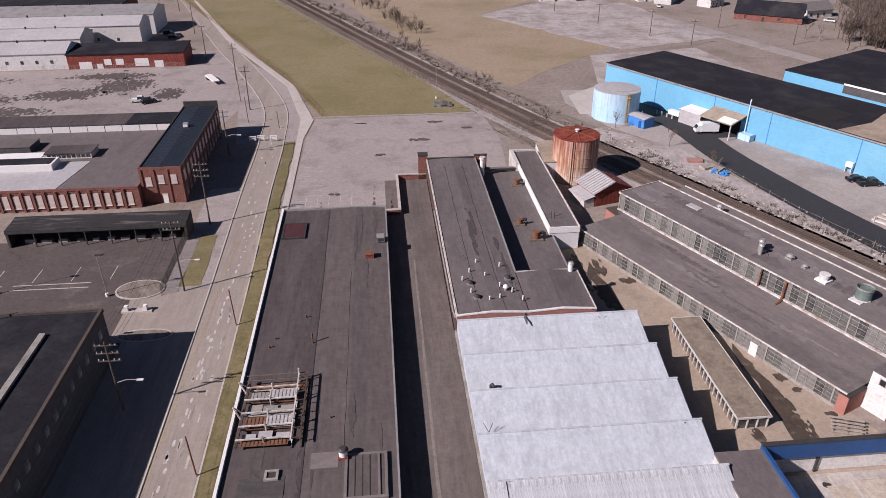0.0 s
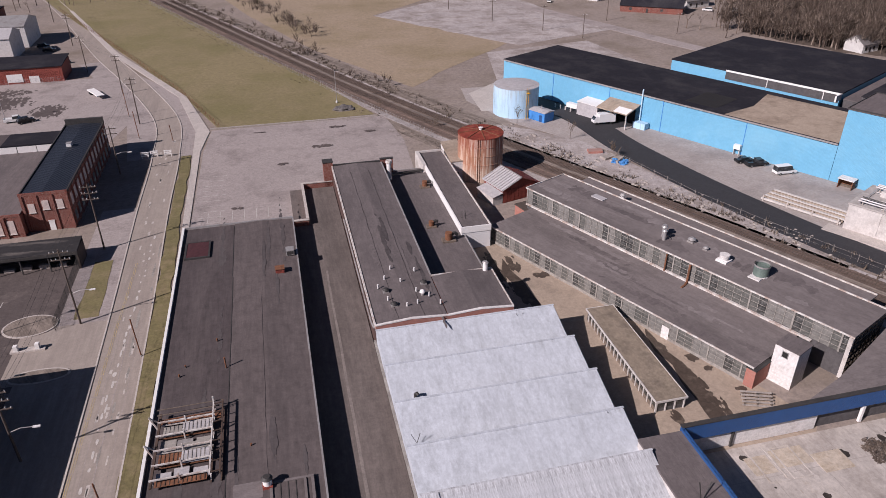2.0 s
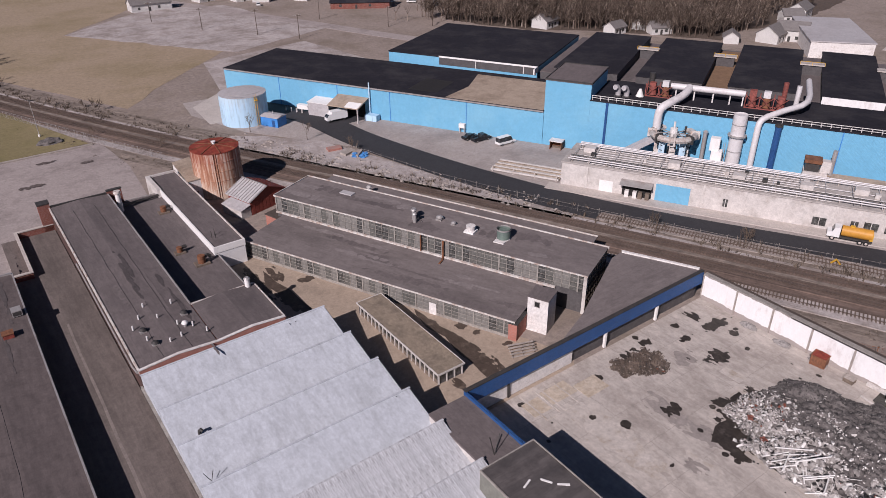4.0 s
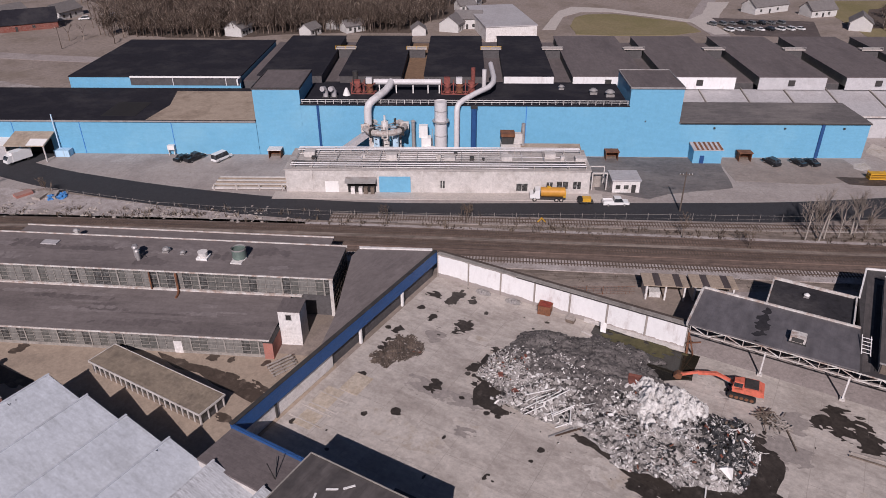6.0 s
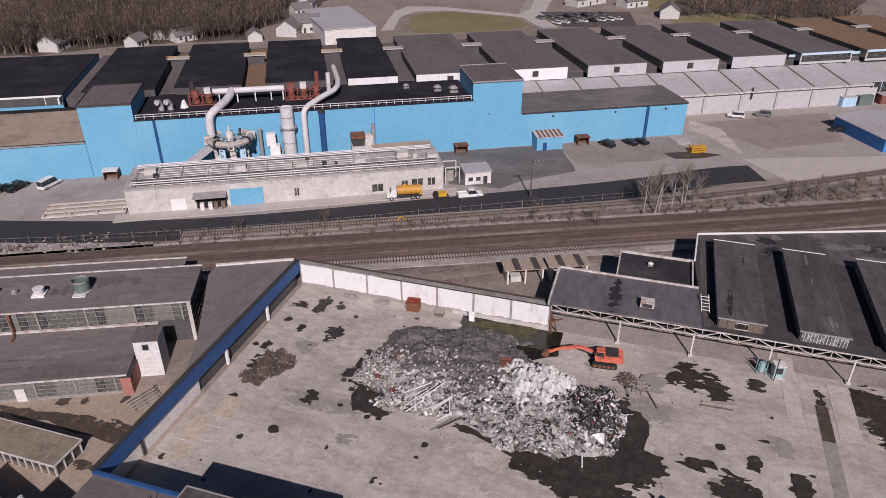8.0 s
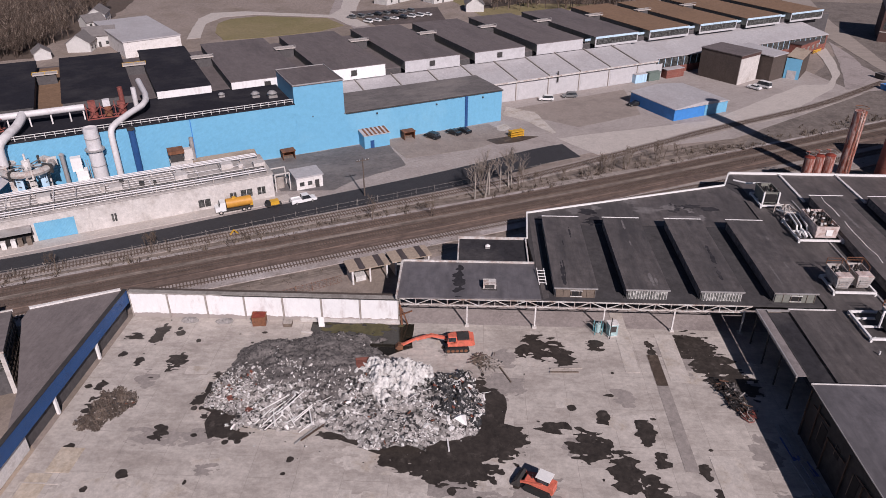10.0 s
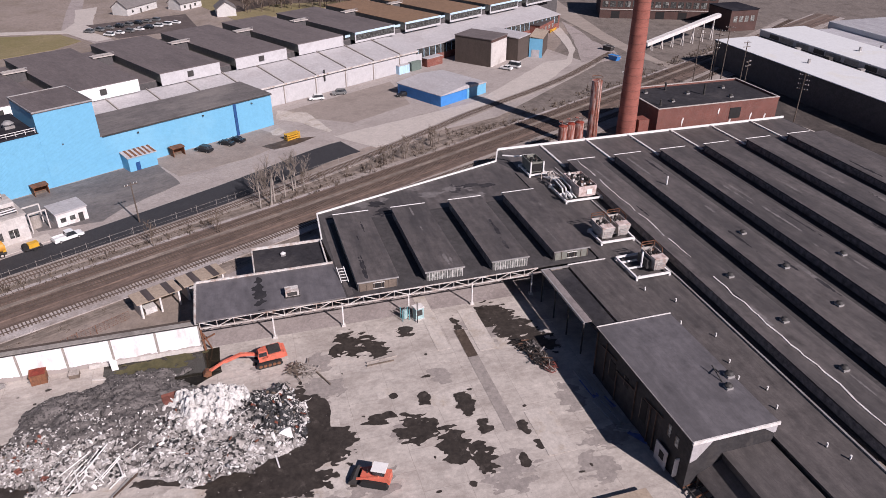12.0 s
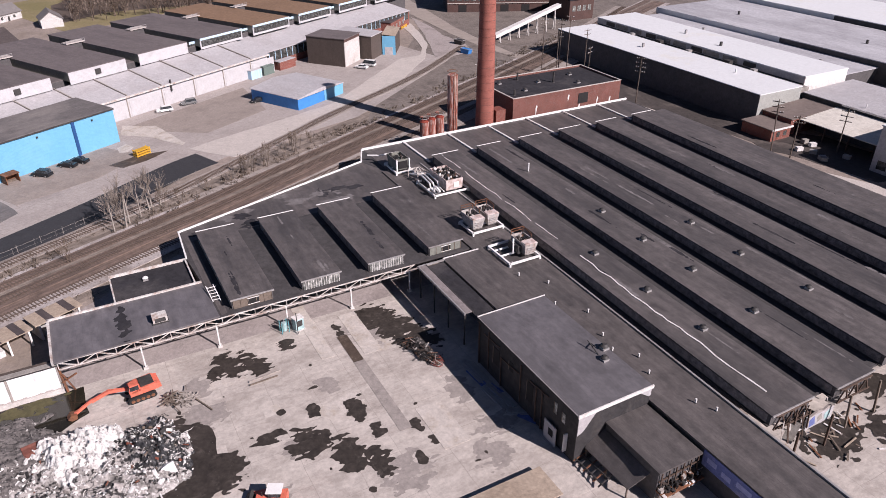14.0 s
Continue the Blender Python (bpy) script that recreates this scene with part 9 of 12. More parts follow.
# dust-collecting plant between annex and facade
cy = thing("cyclone_ring", at(BLUE, 84.5, -3.5), "ring-shaped dust collector on pale blue legs", "dust collector")
part("ring", Geo().tube([(5.0 * math.cos(a), 5.0 * math.sin(a), 9.2) for a in np.linspace(0, 2 * math.pi, 25)], 0.8, 8), M["unit_grey"], cy, smooth=True)
for k in range(8):
    a = k * math.pi / 4 + 0.2
    part("leg", Geo().box(3.4 * math.cos(a) - 0.7, 3.4 * math.sin(a) - 0.7, 0, 3.4 * math.cos(a) + 0.7, 3.4 * math.sin(a) + 0.7, 8.2), M["blue_tank" if k % 2 else "steel_white"], cy)
    part("spoke", Geo().bar((0, 0, 9.4), (4.4 * math.cos(a), 4.4 * math.sin(a), 9.2), 0.22), M["steel"], cy)
    part("clamp", Geo().box(-0.18, -1.1, -1.05, 0.18, 1.1, 1.05), M["dark_metal" if k % 2 else "steel_white"], cy, at=pose(5.0 * math.cos(a), 5.0 * math.sin(a), 9.2, 0, 0, math.degrees(a) + 90))
    for i in range(6):
        part("slat", Geo().bar((4.2 * math.cos(a - 0.16), 4.2 * math.sin(a - 0.16), 1.2 + i * 1.2), (4.2 * math.cos(a + 0.16), 4.2 * math.sin(a + 0.16), 1.2 + i * 1.2), 0.14), M["dark_metal"], cy)
part("hub", Geo().cyl(0, 0, 8.6, 10.6, 0.9, n=12).cyl(0, 0, 10.6, 12.2, 0.25, n=8), M["white"], cy)
part("chute", Geo().bar((-3, 0, 8.5), (-13.5, -3.5, 2.0), 2.0, 1.3), M["lilac_roof"], cy)
d1 = thing("roof_duct", BLUE, "fat silver duct that bends over the roof edge and runs down", "duct")
part("duct", Geo().tube([(80.1, -2.0, 9.4), (80.1, -2.0, 12.4), (80.2, -1.9, 13.6), (80.5, -1.5, 14.4), (81.2, -0.6, 15.0), (82.2, 1.0, 15.4), (83.9, 4.4, 15.9), (84.8, 7.0, 16.4), (85.2, 10.0, 16.9)], 1.0, 14), M["duct"], d1, smooth=True)
part("header", Geo().tube([(80.6, 10.0, 16.9), (98.4, 10.0, 16.9)], 0.8, 12), M["duct"], d1, smooth=True)
def fan_set(x, y, n, seed):
    """Old fans on a braced red frame."""
    q = random.Random(seed)
    f = part("fan_frame", Geo().bar((x, y - 1.2, 14.0), (x + 3.2 * n, y - 1.2, 14.0), 0.25).bar((x, y + 1.2, 14.0), (x + 3.2 * n, y + 1.2, 14.0), 0.25), M["red_iron"], d1, "red-rusted fan frame")
    for i in range(n):
        u = x + 3.2 * i
        for w in (-1.2, 1.2):
            part("post", Geo().bar((u, y + w, 13.7), (u, y + w, 17.2), 0.2), M["red_iron"], f)
        part("brace", Geo().bar((u, y - 1.2, 14.0), (u + 3.2, y - 1.2, 17.0), 0.14).bar((u + 3.2, y - 1.2, 14.0), (u, y - 1.2, 17.0), 0.14), M["red_iron"], f)
        part("fan_drum", Geo().cyl(u + 1.6, y, 14.2, 16.6, 1.0, 0.8, n=12), M["rust" if i % 2 else "red_iron"], f, smooth=True)
        part("casing", Geo().box(u + 0.7, y - 0.7, 16.6, u + 2.3, y + 0.7, 17.2 + q.uniform(0, 1.0)), M["duct" if i % 3 == 1 else "red_iron"], f)


fan_set(74.6, 10.0, 2, 1)
fan_set(98.6, 10.0, 3, 2)
part("roof_pipe", Geo().cyl(75.4, 12.0, 13.9, 19.2, 0.75, n=12), M["dark_metal"], d1, smooth=True)
part("roof_pipe", Geo().cyl(107.0, 12.5, 13.9, 20.0, 0.6, n=12), M["red_iron"], d1, smooth=True)
part("roof_pipe", Geo().cyl(110.0, 13.0, 13.9, 19.4, 0.6, n=12), M["duct"], d1, smooth=True)
part("fan_cone", Geo().cyl(73.4, 8.0, 13.8, 15.8, 1.1, 0.3, n=12), M["white_clean"], d1, smooth=True)
for x in (82, 86.5, 91, 95, 98):
    part("stand", Geo().box(x - 0.15, 9.7, 13.9, x + 0.15, 10.3, 16.2), M["white"], d1)
d2 = thing("roof_duct", BLUE, "slimmer silver duct bending down the blue facade", "duct")
part("duct", Geo().tube([(102.8, -1.8, 0.5), (102.8, -1.8, 12.8), (102.9, -1.6, 13.8), (103.3, -1.0, 14.5), (104.4, 0.4, 15.0), (107.6, 4.0, 15.7), (111.0, 7.0, 16.4), (112.2, 9.4, 16.8), (112.6, 14.0, 17.0), (112.2, 27.0, 17.2)], 0.72, 14), M["duct"], d2, smooth=True)
part("hood", Geo().cyl(102.8, -1.8, 0.4, 2.2, 2.4, 0.9, n=12), M["steel"], d2)
st = thing("exhaust_stack", at(BLUE, 98.7, -1.8), "thick silver exhaust stack in front of the facade", "stack")
part("pipe", Geo().cyl(0, 0, 0, 15.5, 1.6, n=20, cap=False).cyl(0, 0, 0, 15.2, 1.45, n=20), M["duct"], st, smooth=True)
part("platform", Geo().cyl(0, 0, 10.2, 10.5, 2.2, n=12), M["steel"], st)
part("band", Geo().cyl(0, 0, 13.0, 13.2, 1.66, n=20).cyl(0, 0, 6.4, 6.6, 1.66, n=20), M["steel"], st)
st = thing("dark_stack", at(BLUE, 107.2, -0.9), "slim dark blue stack against the facade", "stack")
part("pipe", Geo().cyl(0, 0, 0, 13.4, 0.75, n=14), M["blue_dark"], st, smooth=True)
part("cap", Geo().cyl(0, 0, 13.4, 13.8, 0.9, n=14), M["dark_metal"], st)
st = thing("silver_stack", at(BLUE, 91.6, -1.4), "slim silver stack against the facade", "stack")
part("pipe", Geo().cyl(0, 0, 0, 10.0, 0.5, n=12), M["steel"], st, smooth=True)
part("cap", Geo().cyl(0, 0, 10.0, 10.4, 0.7, 0.2, n=12), M["steel"], st)
wt = thing("filter_tower", at(BLUE, 93.8, -4.5), "white stepped filter tower", "filter")
part("casing", Geo().box(0, 0, 0, 2.4, 2.4, 6.5).box(-0.6, 0.4, 6.5, 1.6, 2.2, 9.6).box(0.4, -1.2, 0, 3.4, 0, 4.4), M["white_clean"], wt)
part("ladder", Geo().bar((2.5, 0.2, 0), (2.5, 0.2, 9.0), 0.12).bar((2.9, 0.2, 0), (2.9, 0.2, 9.0), 0.12), M["steel"], wt)
wt = thing("filter_tower", at(BLUE, 114.0, -6.5), "grey filter house with a rusty red top", "filter")
part("casing", Geo().box(0, 0, 0, 5.0, 4.0, 5.6).box(3.4, 0.8, 5.6, 5.4, 2.6, 8.2), M["concrete"], wt)
part("hopper", Geo().box(0.2, 0.6, 5.6, 3.2, 3.2, 7.6), M["dark_metal"], wt)
part("lid", Geo().box(-0.1, 0.3, 7.6, 3.5, 3.5, 8.4), M["rust"], wt)
part("pipe", Geo().cyl(5.6, 1.6, 5, 10.8, 0.5, n=10), M["steel"], wt)
bx = thing("flat_tank", at(BLUE, 117, -9.8), "long pale flat-topped box beside the annex", "tank")
part("casing", Geo().box(0, 0, 0, 17, 5.5, 4.2), M["concrete"], bx)
part("cover", Geo().extrude([(-0.2, 4.2), (5.7, 5.0), (5.7, 5.2), (-0.2, 4.4)], "x", -0.2, 17.2), M["roof_tan"], bx)
for x in (68.2, 70.4):
    g = thing("gooseneck_vent", at(BLUE, x, 6.0, 13.9), "pale gooseneck vent on the black roof", "vent", "gooseneck vents")
    part("neck", Geo().tube([(0, 0, 0), (0, 0, 1.6), (-0.3, -0.6, 2.5), (-0.6, -1.5, 2.6)], 0.7, 10), M["lilac_roof"], g, smooth=True)
    part("base", Geo().box(-0.9, -0.9, 0, 0.9, 0.9, 0.3), M["dark_metal"], g)
for x, y, s in ((131, 14, 1.0), (139, 10, 1.3), (143, 8, 1.5)):
    vent_hood(BLUE, x, y, 13.9, s * 1.2, "steel")

# loading dock on the left wing
dk = thing("loading_dock", BLUE, "loading dock with a tilted canopy and white shed", "dock")
part("canopy", Geo().extrude([(-6.4, 4.3), (0, 5.9), (0, 6.2), (-6.4, 4.6)], "x", -14.2, -3.6), M["roof_tan"], dk)
part("patch", Geo().extrude([(-6.4, 4.62), (-3.4, 5.37), (-3.4, 5.41), (-6.4, 4.66)], "x", -8.4, -3.8), M["white_clean"], dk)
for x in (-14.0, -3.9):
    part("post", Geo().bar((x, -6.2, 0), (x, -6.2, 4.5), 0.3), M["concrete"], dk)
part("shed", Geo().box(-22.2, -5.0, 0, -14.6, 0, 4.0), M["lilac_roof"], dk)
part("shed_roof", Geo().extrude([(-5.2, 4.0), (0.0, 4.4), (0.0, 4.55), (-5.2, 4.15)], "x", -22.4, -14.4), M["white_clean"], dk)
part("dark_bay", Geo().box(-13.6, -0.12, 0, -5, 0.0, 4.2), M["pit"], dk)
part("pipe", Geo().bar((-3.0, -0.5, 0), (-3.0, -0.5, 11.0), 0.3), M["blue_tank"], dk)
part("box", Geo().box(-27.4, -3.6, 0.9, -23.4, -2.0, 2.2), M["white_clean"], dk)
for x in (-31, -29, -27, -25):
    part("bollard", Geo().cyl(x, -4.4, 0, 1.2, 0.22, n=8), M["concrete"], dk)
part("bin", Geo().box(-3.8, -2.6, 0, 0.2, -0.4, 1.8), M["blue_tank"], dk)

# yard huts and shelters
def hut(m, x, y, a, b, h, wall, roof, label, rz=0.0, name="yard_hut"):
    t = thing(name, at(m, x, y, 0.06, rz), label, "hut")
    part("wall", Geo().box(0, 0, 0, a, b, h), M[wall], t)
    part("roof", Geo().box(-0.25, -0.25, h, a + 0.25, b + 0.25, h + 0.25), M[roof], t)
    part("door", Geo().box(a * 0.7, -0.06, 0, a * 0.7 + 1.0, 0.02, 2.0), M["dark_metal"], t)
    for k in (0.12, 0.42):
        part("window", Geo().box(a * k, -0.05, 0.9, a * k + 1.1, 0.02, 1.9), M["glass"], t)
    return t


hut(BLUE, 139.6, -22.4, 6.4, 5.6, 3.0, "white", "lilac_roof", "small white gatehouse hut with two windows")
t = thing("bollard_shed", at(BLUE, 135.0, -21.0), "open pipe frame and tank beside the annex", "frame")
part("frame", Geo().bar((0, 0, 0), (0, 0, 4.4), 0.25).bar((3.4, 0, 0), (3.4, 0, 4.4), 0.25).bar((0, 0, 4.4), (3.4, 0, 4.4), 0.25).bar((0, 4, 0), (0, 4, 4.4), 0.25).bar((3.4, 4, 0), (3.4, 4, 4.4), 0.25).bar((0, 4, 4.4), (3.4, 4, 4.4), 0.25), M["concrete"], t)
part("tank", Geo().cyl(1.6, 2.6, 0, 3.0, 1.1, n=12), M["stone"], t, smooth=True)


def skip_box(m, x, y, rz=0.0, white=False):
    t = thing("smoking_shelter", at(m, x, y, 0.06, rz), "small open rust-brown shelter against the wall", "shelter", "small shelters")
    part("frame", Geo().box(-1.6, 0.9, 0, 1.6, 1.1, 2.2).box(-1.6, -1.1, 0, -1.45, 0.9, 2.2).box(1.45, -1.1, 0, 1.6, 0.9, 2.2), M["rust"], t)
    part("roof", Geo().box(-1.8, -1.3, 2.2, 1.8, 1.3, 2.4), M["white" if white else "rust"], t)
    part("bench", Geo().box(-1.3, 0.3, 0, 1.3, 0.8, 0.5), M["wood"], t)


skip_box(BLUE, 55.0, -1.6, 0, True)
skip_box(BLUE, 143.2, -1.6)
skip_box(BLUE, 177.4, -1.8)
t = thing("equipment_cabinet", at(BLUE, 26.2, -1.2), "white cabinet on a stand against the blue wall", "cabinet")
part("body", Geo().box(0, 0, 1.6, 1.8, 1.0, 2.8), M["white_clean"], t)
part("leg", Geo().box(0.1, 0.1, 0, 0.25, 0.9, 1.6).box(1.55, 0.1, 0, 1.7, 0.9, 1.6), M["white"], t)
t = thing("pipe_stock", at(BLUE, 44.5, -22.5), "stacks of tan steel beams on racks", "beam stack")
for k in range(7):
    part("beam", Geo().box(0, k * 1.05, 0.25, 17.5, k * 1.05 + 0.5, 0.7), M["roof_tan" if k % 2 else "concrete"], t)
for x in (0.6, 6, 11.5, 17):
    part("stand", Geo().box(x - 0.15, 0, 0, x + 0.15, 7, 0.25).box(x - 0.12, -0.2, 0, x + 0.12, 0.0, 1.5), M["walk"], t)
t = thing("yellow_rack", at(BLUE, 203.6, -14.2), "yellow steel stillage rack standing in the yard", "rack")
for z in (0.2, 0.85, 1.5):
    part("shelf", Geo().box(0, 0, z, 4.2, 1.8, z + 0.2), M["yellow"], t)
for x in (0.05, 3.97):
    for y in (0.05, 1.57):
        part("post", Geo().box(x, y, 0, x + 0.18, y + 0.18, 1.95), M["yellow"], t)
t = thing("blue_garage", at(BLUE, 254.6, -23.2), "low royal blue garage with a pale stained roof", "garage")
part("wall", Geo().box(0, 0, 0, 21.0, 20.0, 3.6), M["blue_shed"], t)
part("wall", Geo().box(12, -0.12, 0.0, 21.1, 0, 3.6), M["blue"], t)
part("roof", Geo().extrude([(-0.4, 3.55), (21.4, 3.55), (21.4, 3.75), (10.5, 4.75), (-0.4, 3.75)], "y", -0.4, 20.4), M["lilac_roof"], t)
part("door", Geo().box(21.0, 1.0, 0, 21.15, 5.0, 3.0), M["pit"], t)
part("door_sign", Geo().box(21.1, 5.5, 0.3, 21.25, 6.6, 2.0), M["rust"], t)
part("skylight", Geo().box(4, 8, 3.9, 6.2, 8.8, 4.05).box(10, 4, 3.9, 12.2, 4.7, 4.05).box(13, 13, 3.9, 15, 13.6, 4.05), M["dark_metal"], t)
t = thing("dark_silo_block", at(BLUE, 300.4, -3.6, 0, 11), "tall windowless dark block with a pale end", "building")
part("wall", Geo().box(0, 0, 0, 11.8, 15.6, 9.9), M["brown_wall"], t)
part("end_wall", Geo().box(0.2, -0.2, 0, 11.6, 0, 8.9), M["concrete"], t)
part("end_band", Geo().box(0.0, -0.24, 8.9, 11.8, 0, 9.9), M["brick_dark"], t, "dark red band under the roof")
part("roof", Geo().box(-0.2, -0.4, 9.9, 12.0, 15.8, 10.2), M["roof_grey"], t)
t = thing("dark_silo_block", at(BLUE, 313.8, -5.6, 0, 11), "second dark block with a pale sloping roof", "building")
part("wall", Geo().box(0, 0, 0, 9.3, 15.5, 8.6), M["brown_wall"], t)
part("roof", Geo().extrude([(-0.2, 8.6), (15.7, 9.2), (15.7, 9.5), (-0.2, 8.9)], "x", -0.2, 9.5), M["lilac_roof"], t)
t = thing("blue_fronted_shed", at(BLUE, 324.9, -8.6, 0, 29), "narrow shed with a blue end, pale door and tan roof", "shed")
part("wall", Geo().box(0, 0, 0, 14.6, 4.9, 7.2), M["brown_wall"], t)
part("blue_front", Geo().box(-0.2, -0.1, 0, 0, 5.0, 7.2), M["blue"], t)
part("door", Geo().box(-0.32, 1.0, 0, -0.2, 4.0, 3.0), M["lilac_roof"], t)
part("roof", Geo().extrude([(-0.2, 7.2), (5.1, 7.8), (5.1, 8.0), (-0.2, 7.4)], "x", -0.3, 14.8), M["roof_tan"], t)
t = thing("brick_annex", at(BLUE, 352, 13.6, 0, 15), "red brick annex with a dark roof at the long wing's end", "building")
part("wall", Geo().box(0, 0, 0, 19, 12, 4.6), M["brick"], t)
part("roof", Geo().box(-0.2, -0.2, 4.6, 19.2, 12.2, 4.9), M["roof_brown"], t)
for x in (2.0, 6.0, 10.0, 14.0):
    part("window", Geo().box(x, -0.06, 1.6, x + 1.8, 0.02, 3.2), M["glass_pale"], t)
t = thing("yellow_barrier", at(BLUE, 361.5, 14.8, 0, 14), "yellow steel guard rail before the brick annex", "barrier")
for z in (0.6, 1.2):
    part("rail", Geo().bar((0, 0, z), (6.4, 0, z), 0.28), M["yellow"], t)
for x in (0.1, 3.2, 6.3):
    part("post", Geo().bar((x, 0.1, 0), (x, 0.1, 1.4), 0.22), M["yellow"], t)
for x, mt, lab in ((270.0, "blue_tank", "pale blue container against the wing"), (276.0, "green", "dark green container against the wing"), (284.0, "brick", "brick porch against the wing")):
    t = thing("container", at(BLUE, x, 13.0), lab, "container", "yard containers")
    part("body", Geo().box(0, 0, 0, 5.0 if x != 284 else 8, 3.0, 3.0), M[mt], t)
    part("top", Geo().box(-0.1, -0.1, 3.0, 5.1 if x != 284 else 8.1, 3.1, 3.15), M["lilac_roof" if x != 276 else "green"], t)

# ---- across the street ----
t = thing("dark_warehouse", at(SITE, -75.0, 20.0), "black-roofed warehouse casting a long shadow on the street", "building")
part("wall", Geo().box(0, 0, 0, 31.2, 74.2, 8.5), M["dark_wall"], t)
part("roof", Geo().box(0.3, 0.3, 8.3, 30.9, 73.9, 8.55), M["roof_black"], t)
part("parapet", Geo().box(30.9, -0.1, 8.3, 31.35, 74.3, 8.95).box(0, 73.9, 8.3, 30.9, 74.3, 8.95), M["brown_wall"], t)
part("roof_beam", Geo().box(24.3, 10, 8.55, 25.2, 68.4, 8.95), M["grimy"], t, "long pale beam on the roof")
wm = mesh_of("window", Geo().box(0, 0, 0, 0.08, 1.1, 1.6), M["glass_pale"])
for k in range(24):
    piece("window", wm, t, 31.2, 4 + k * 2.9, 5.2)
t2 = thing("roof_fan", at(SITE, -56.6, 75.5, 8.55), "small pale roof unit on the black roof", "roof fan")
part("body", Geo().box(0, 0, 0, 1.6, 1.2, 0.7), M["white"], t2)
part("cap", Geo().box(-0.1, -0.1, 0.7, 1.7, 1.3, 0.8), M["steel"], t2)

t = thing("open_shelter", at(SITE, -76.0, 132.2), "long open shelter with a streaked black roof at the lot", "shelter")
part("roof", Geo().extrude([(0, 3.6), (5.6, 4.1), (5.6, 4.35), (0, 3.9)], "x", 0, 35.4), surf("streaked_black_roof", (0.03, 0.027, 0.028), big=0.1, small=1.0, spread=0.3, dirt=(0.22, 0.19, 0.17), dirt_amount=0.3, dirt_scale=0.5, stretch=(0.15, 1, 1)), t)
part("back_wall", Geo().box(0, 5.2, 0, 35.4, 5.5, 3.9), M["brown_wall"], t)
for x in (0.0, 35.1):
    part("side_wall", Geo().box(x, 0, 0, x + 0.3, 5.2, 3.7), M["brown_wall"], t)
part("front_beam", Geo().box(0, -0.12, 3.2, 35.4, 0.1, 3.75), M["dark_metal"], t)
for k in range(8):
    part("post", Geo().box(0.3 + k * 4.95, 0, 0, 0.5 + k * 4.95, 0.2, 3.3), M["dark_metal"], t)
g = Geo()
for k in range(10):
    g.box(3 + k * 3.1 + rr.uniform(-0.5, 0.5), 1.6, 0, 4.6 + k * 3.1, 2.4, rr.uniform(0.4, 0.9))
solo("stored_goods", g, M["stone"], at(SITE, -76, 132.2, 0.04), "row of small grey blocks under the shelter", "blocks", kind="stuff")

t = thing("brick_house", at(SITE, -54.4, 151.2), "two-storey red brick building with a black metal roof", "building")
part("wall", Geo().box(0, 0, 0, 9.3, 45.0, 8.2), M["brick"], t)
part("roof", Geo().extrude([(0.2, 8.2), (9.1, 8.2), (9.1, 8.35), (4.6, 8.8), (0.2, 8.35)], "y", 0.2, 44.8), surf("dark_slate_roof", (0.022, 0.026, 0.036), rough=0.5, big=0.1, small=1.2, spread=0.2, ribs=("X", 1.2)), t)
part("parapet", Geo().box(-0.05, -0.05, 8.2, 9.35, 0.3, 8.75), M["brick"], t)
part("parapet", Geo().box(9.05, 0.3, 8.2, 9.35, 45, 8.6).box(-0.05, 0.3, 8.2, 0.2, 45, 8.6), M["dark_metal"], t)
part("far_parapet", Geo().box(0.2, 44.4, 8.2, 9.3, 45.2, 9.9), M["dark_metal"], t)
for x in (0.1, 2.9, 5.9, 8.8):
    part("pilaster", Geo().box(x, -0.18, 0, x + 0.5, 0, 8.2), M["brick"], t)
for x, z in ((1.2, 4.4), (4.0, 4.9), (6.8, 4.9)):
    wd = part("window", Geo().box(x, -0.1, z, x + 1.3, 0.02, z + 2.0), M["pane_pink"], t)
    part("sill", Geo().box(x - 0.1, -0.2, z - 0.15, x + 1.4, 0.0, z), M["concrete"], wd)
part("door", Geo().box(4.3, -0.1, 0, 5.4, 0.02, 2.1), M["white_clean"], t)
part("door_frame", Geo().box(4.2, -0.14, 2.1, 5.5, 0.0, 2.3), M["white"], t)
wm = mesh_of("window", Geo().box(0, 0, 0, 0.1, 1.6, 2.6), M["pane_pink"])
wm2 = mesh_of("window", Geo().box(0, 0, 0, 0.1, 1.6, 2.2), M["glass_pale"])
plm = mesh_of("pilaster", Geo().box(0, -0.25, 0, 0.2, 0.25, 8.2), M["brick"])
for k in range(13):
    piece("window", wm, t, 9.28, 1.6 + k * 3.4, 4.6)
    piece("window", wm2, t, 9.28, 1.6 + k * 3.4, 1.0)
    piece("pilaster", plm, t, 9.3, 0.8 + k * 3.4, 0)
t2 = thing("roof_unit", at(SITE, -50.4, 178.0, 8.7), "small white unit on the black metal roof", "air unit")
part("body", Geo().box(0, 0, -0.2, 1.1, 1.3, 0.8), M["white_clean"], t2)
part("cap", Geo().box(-0.05, -0.05, 0.8, 1.15, 1.35, 0.9), M["steel"], t2)

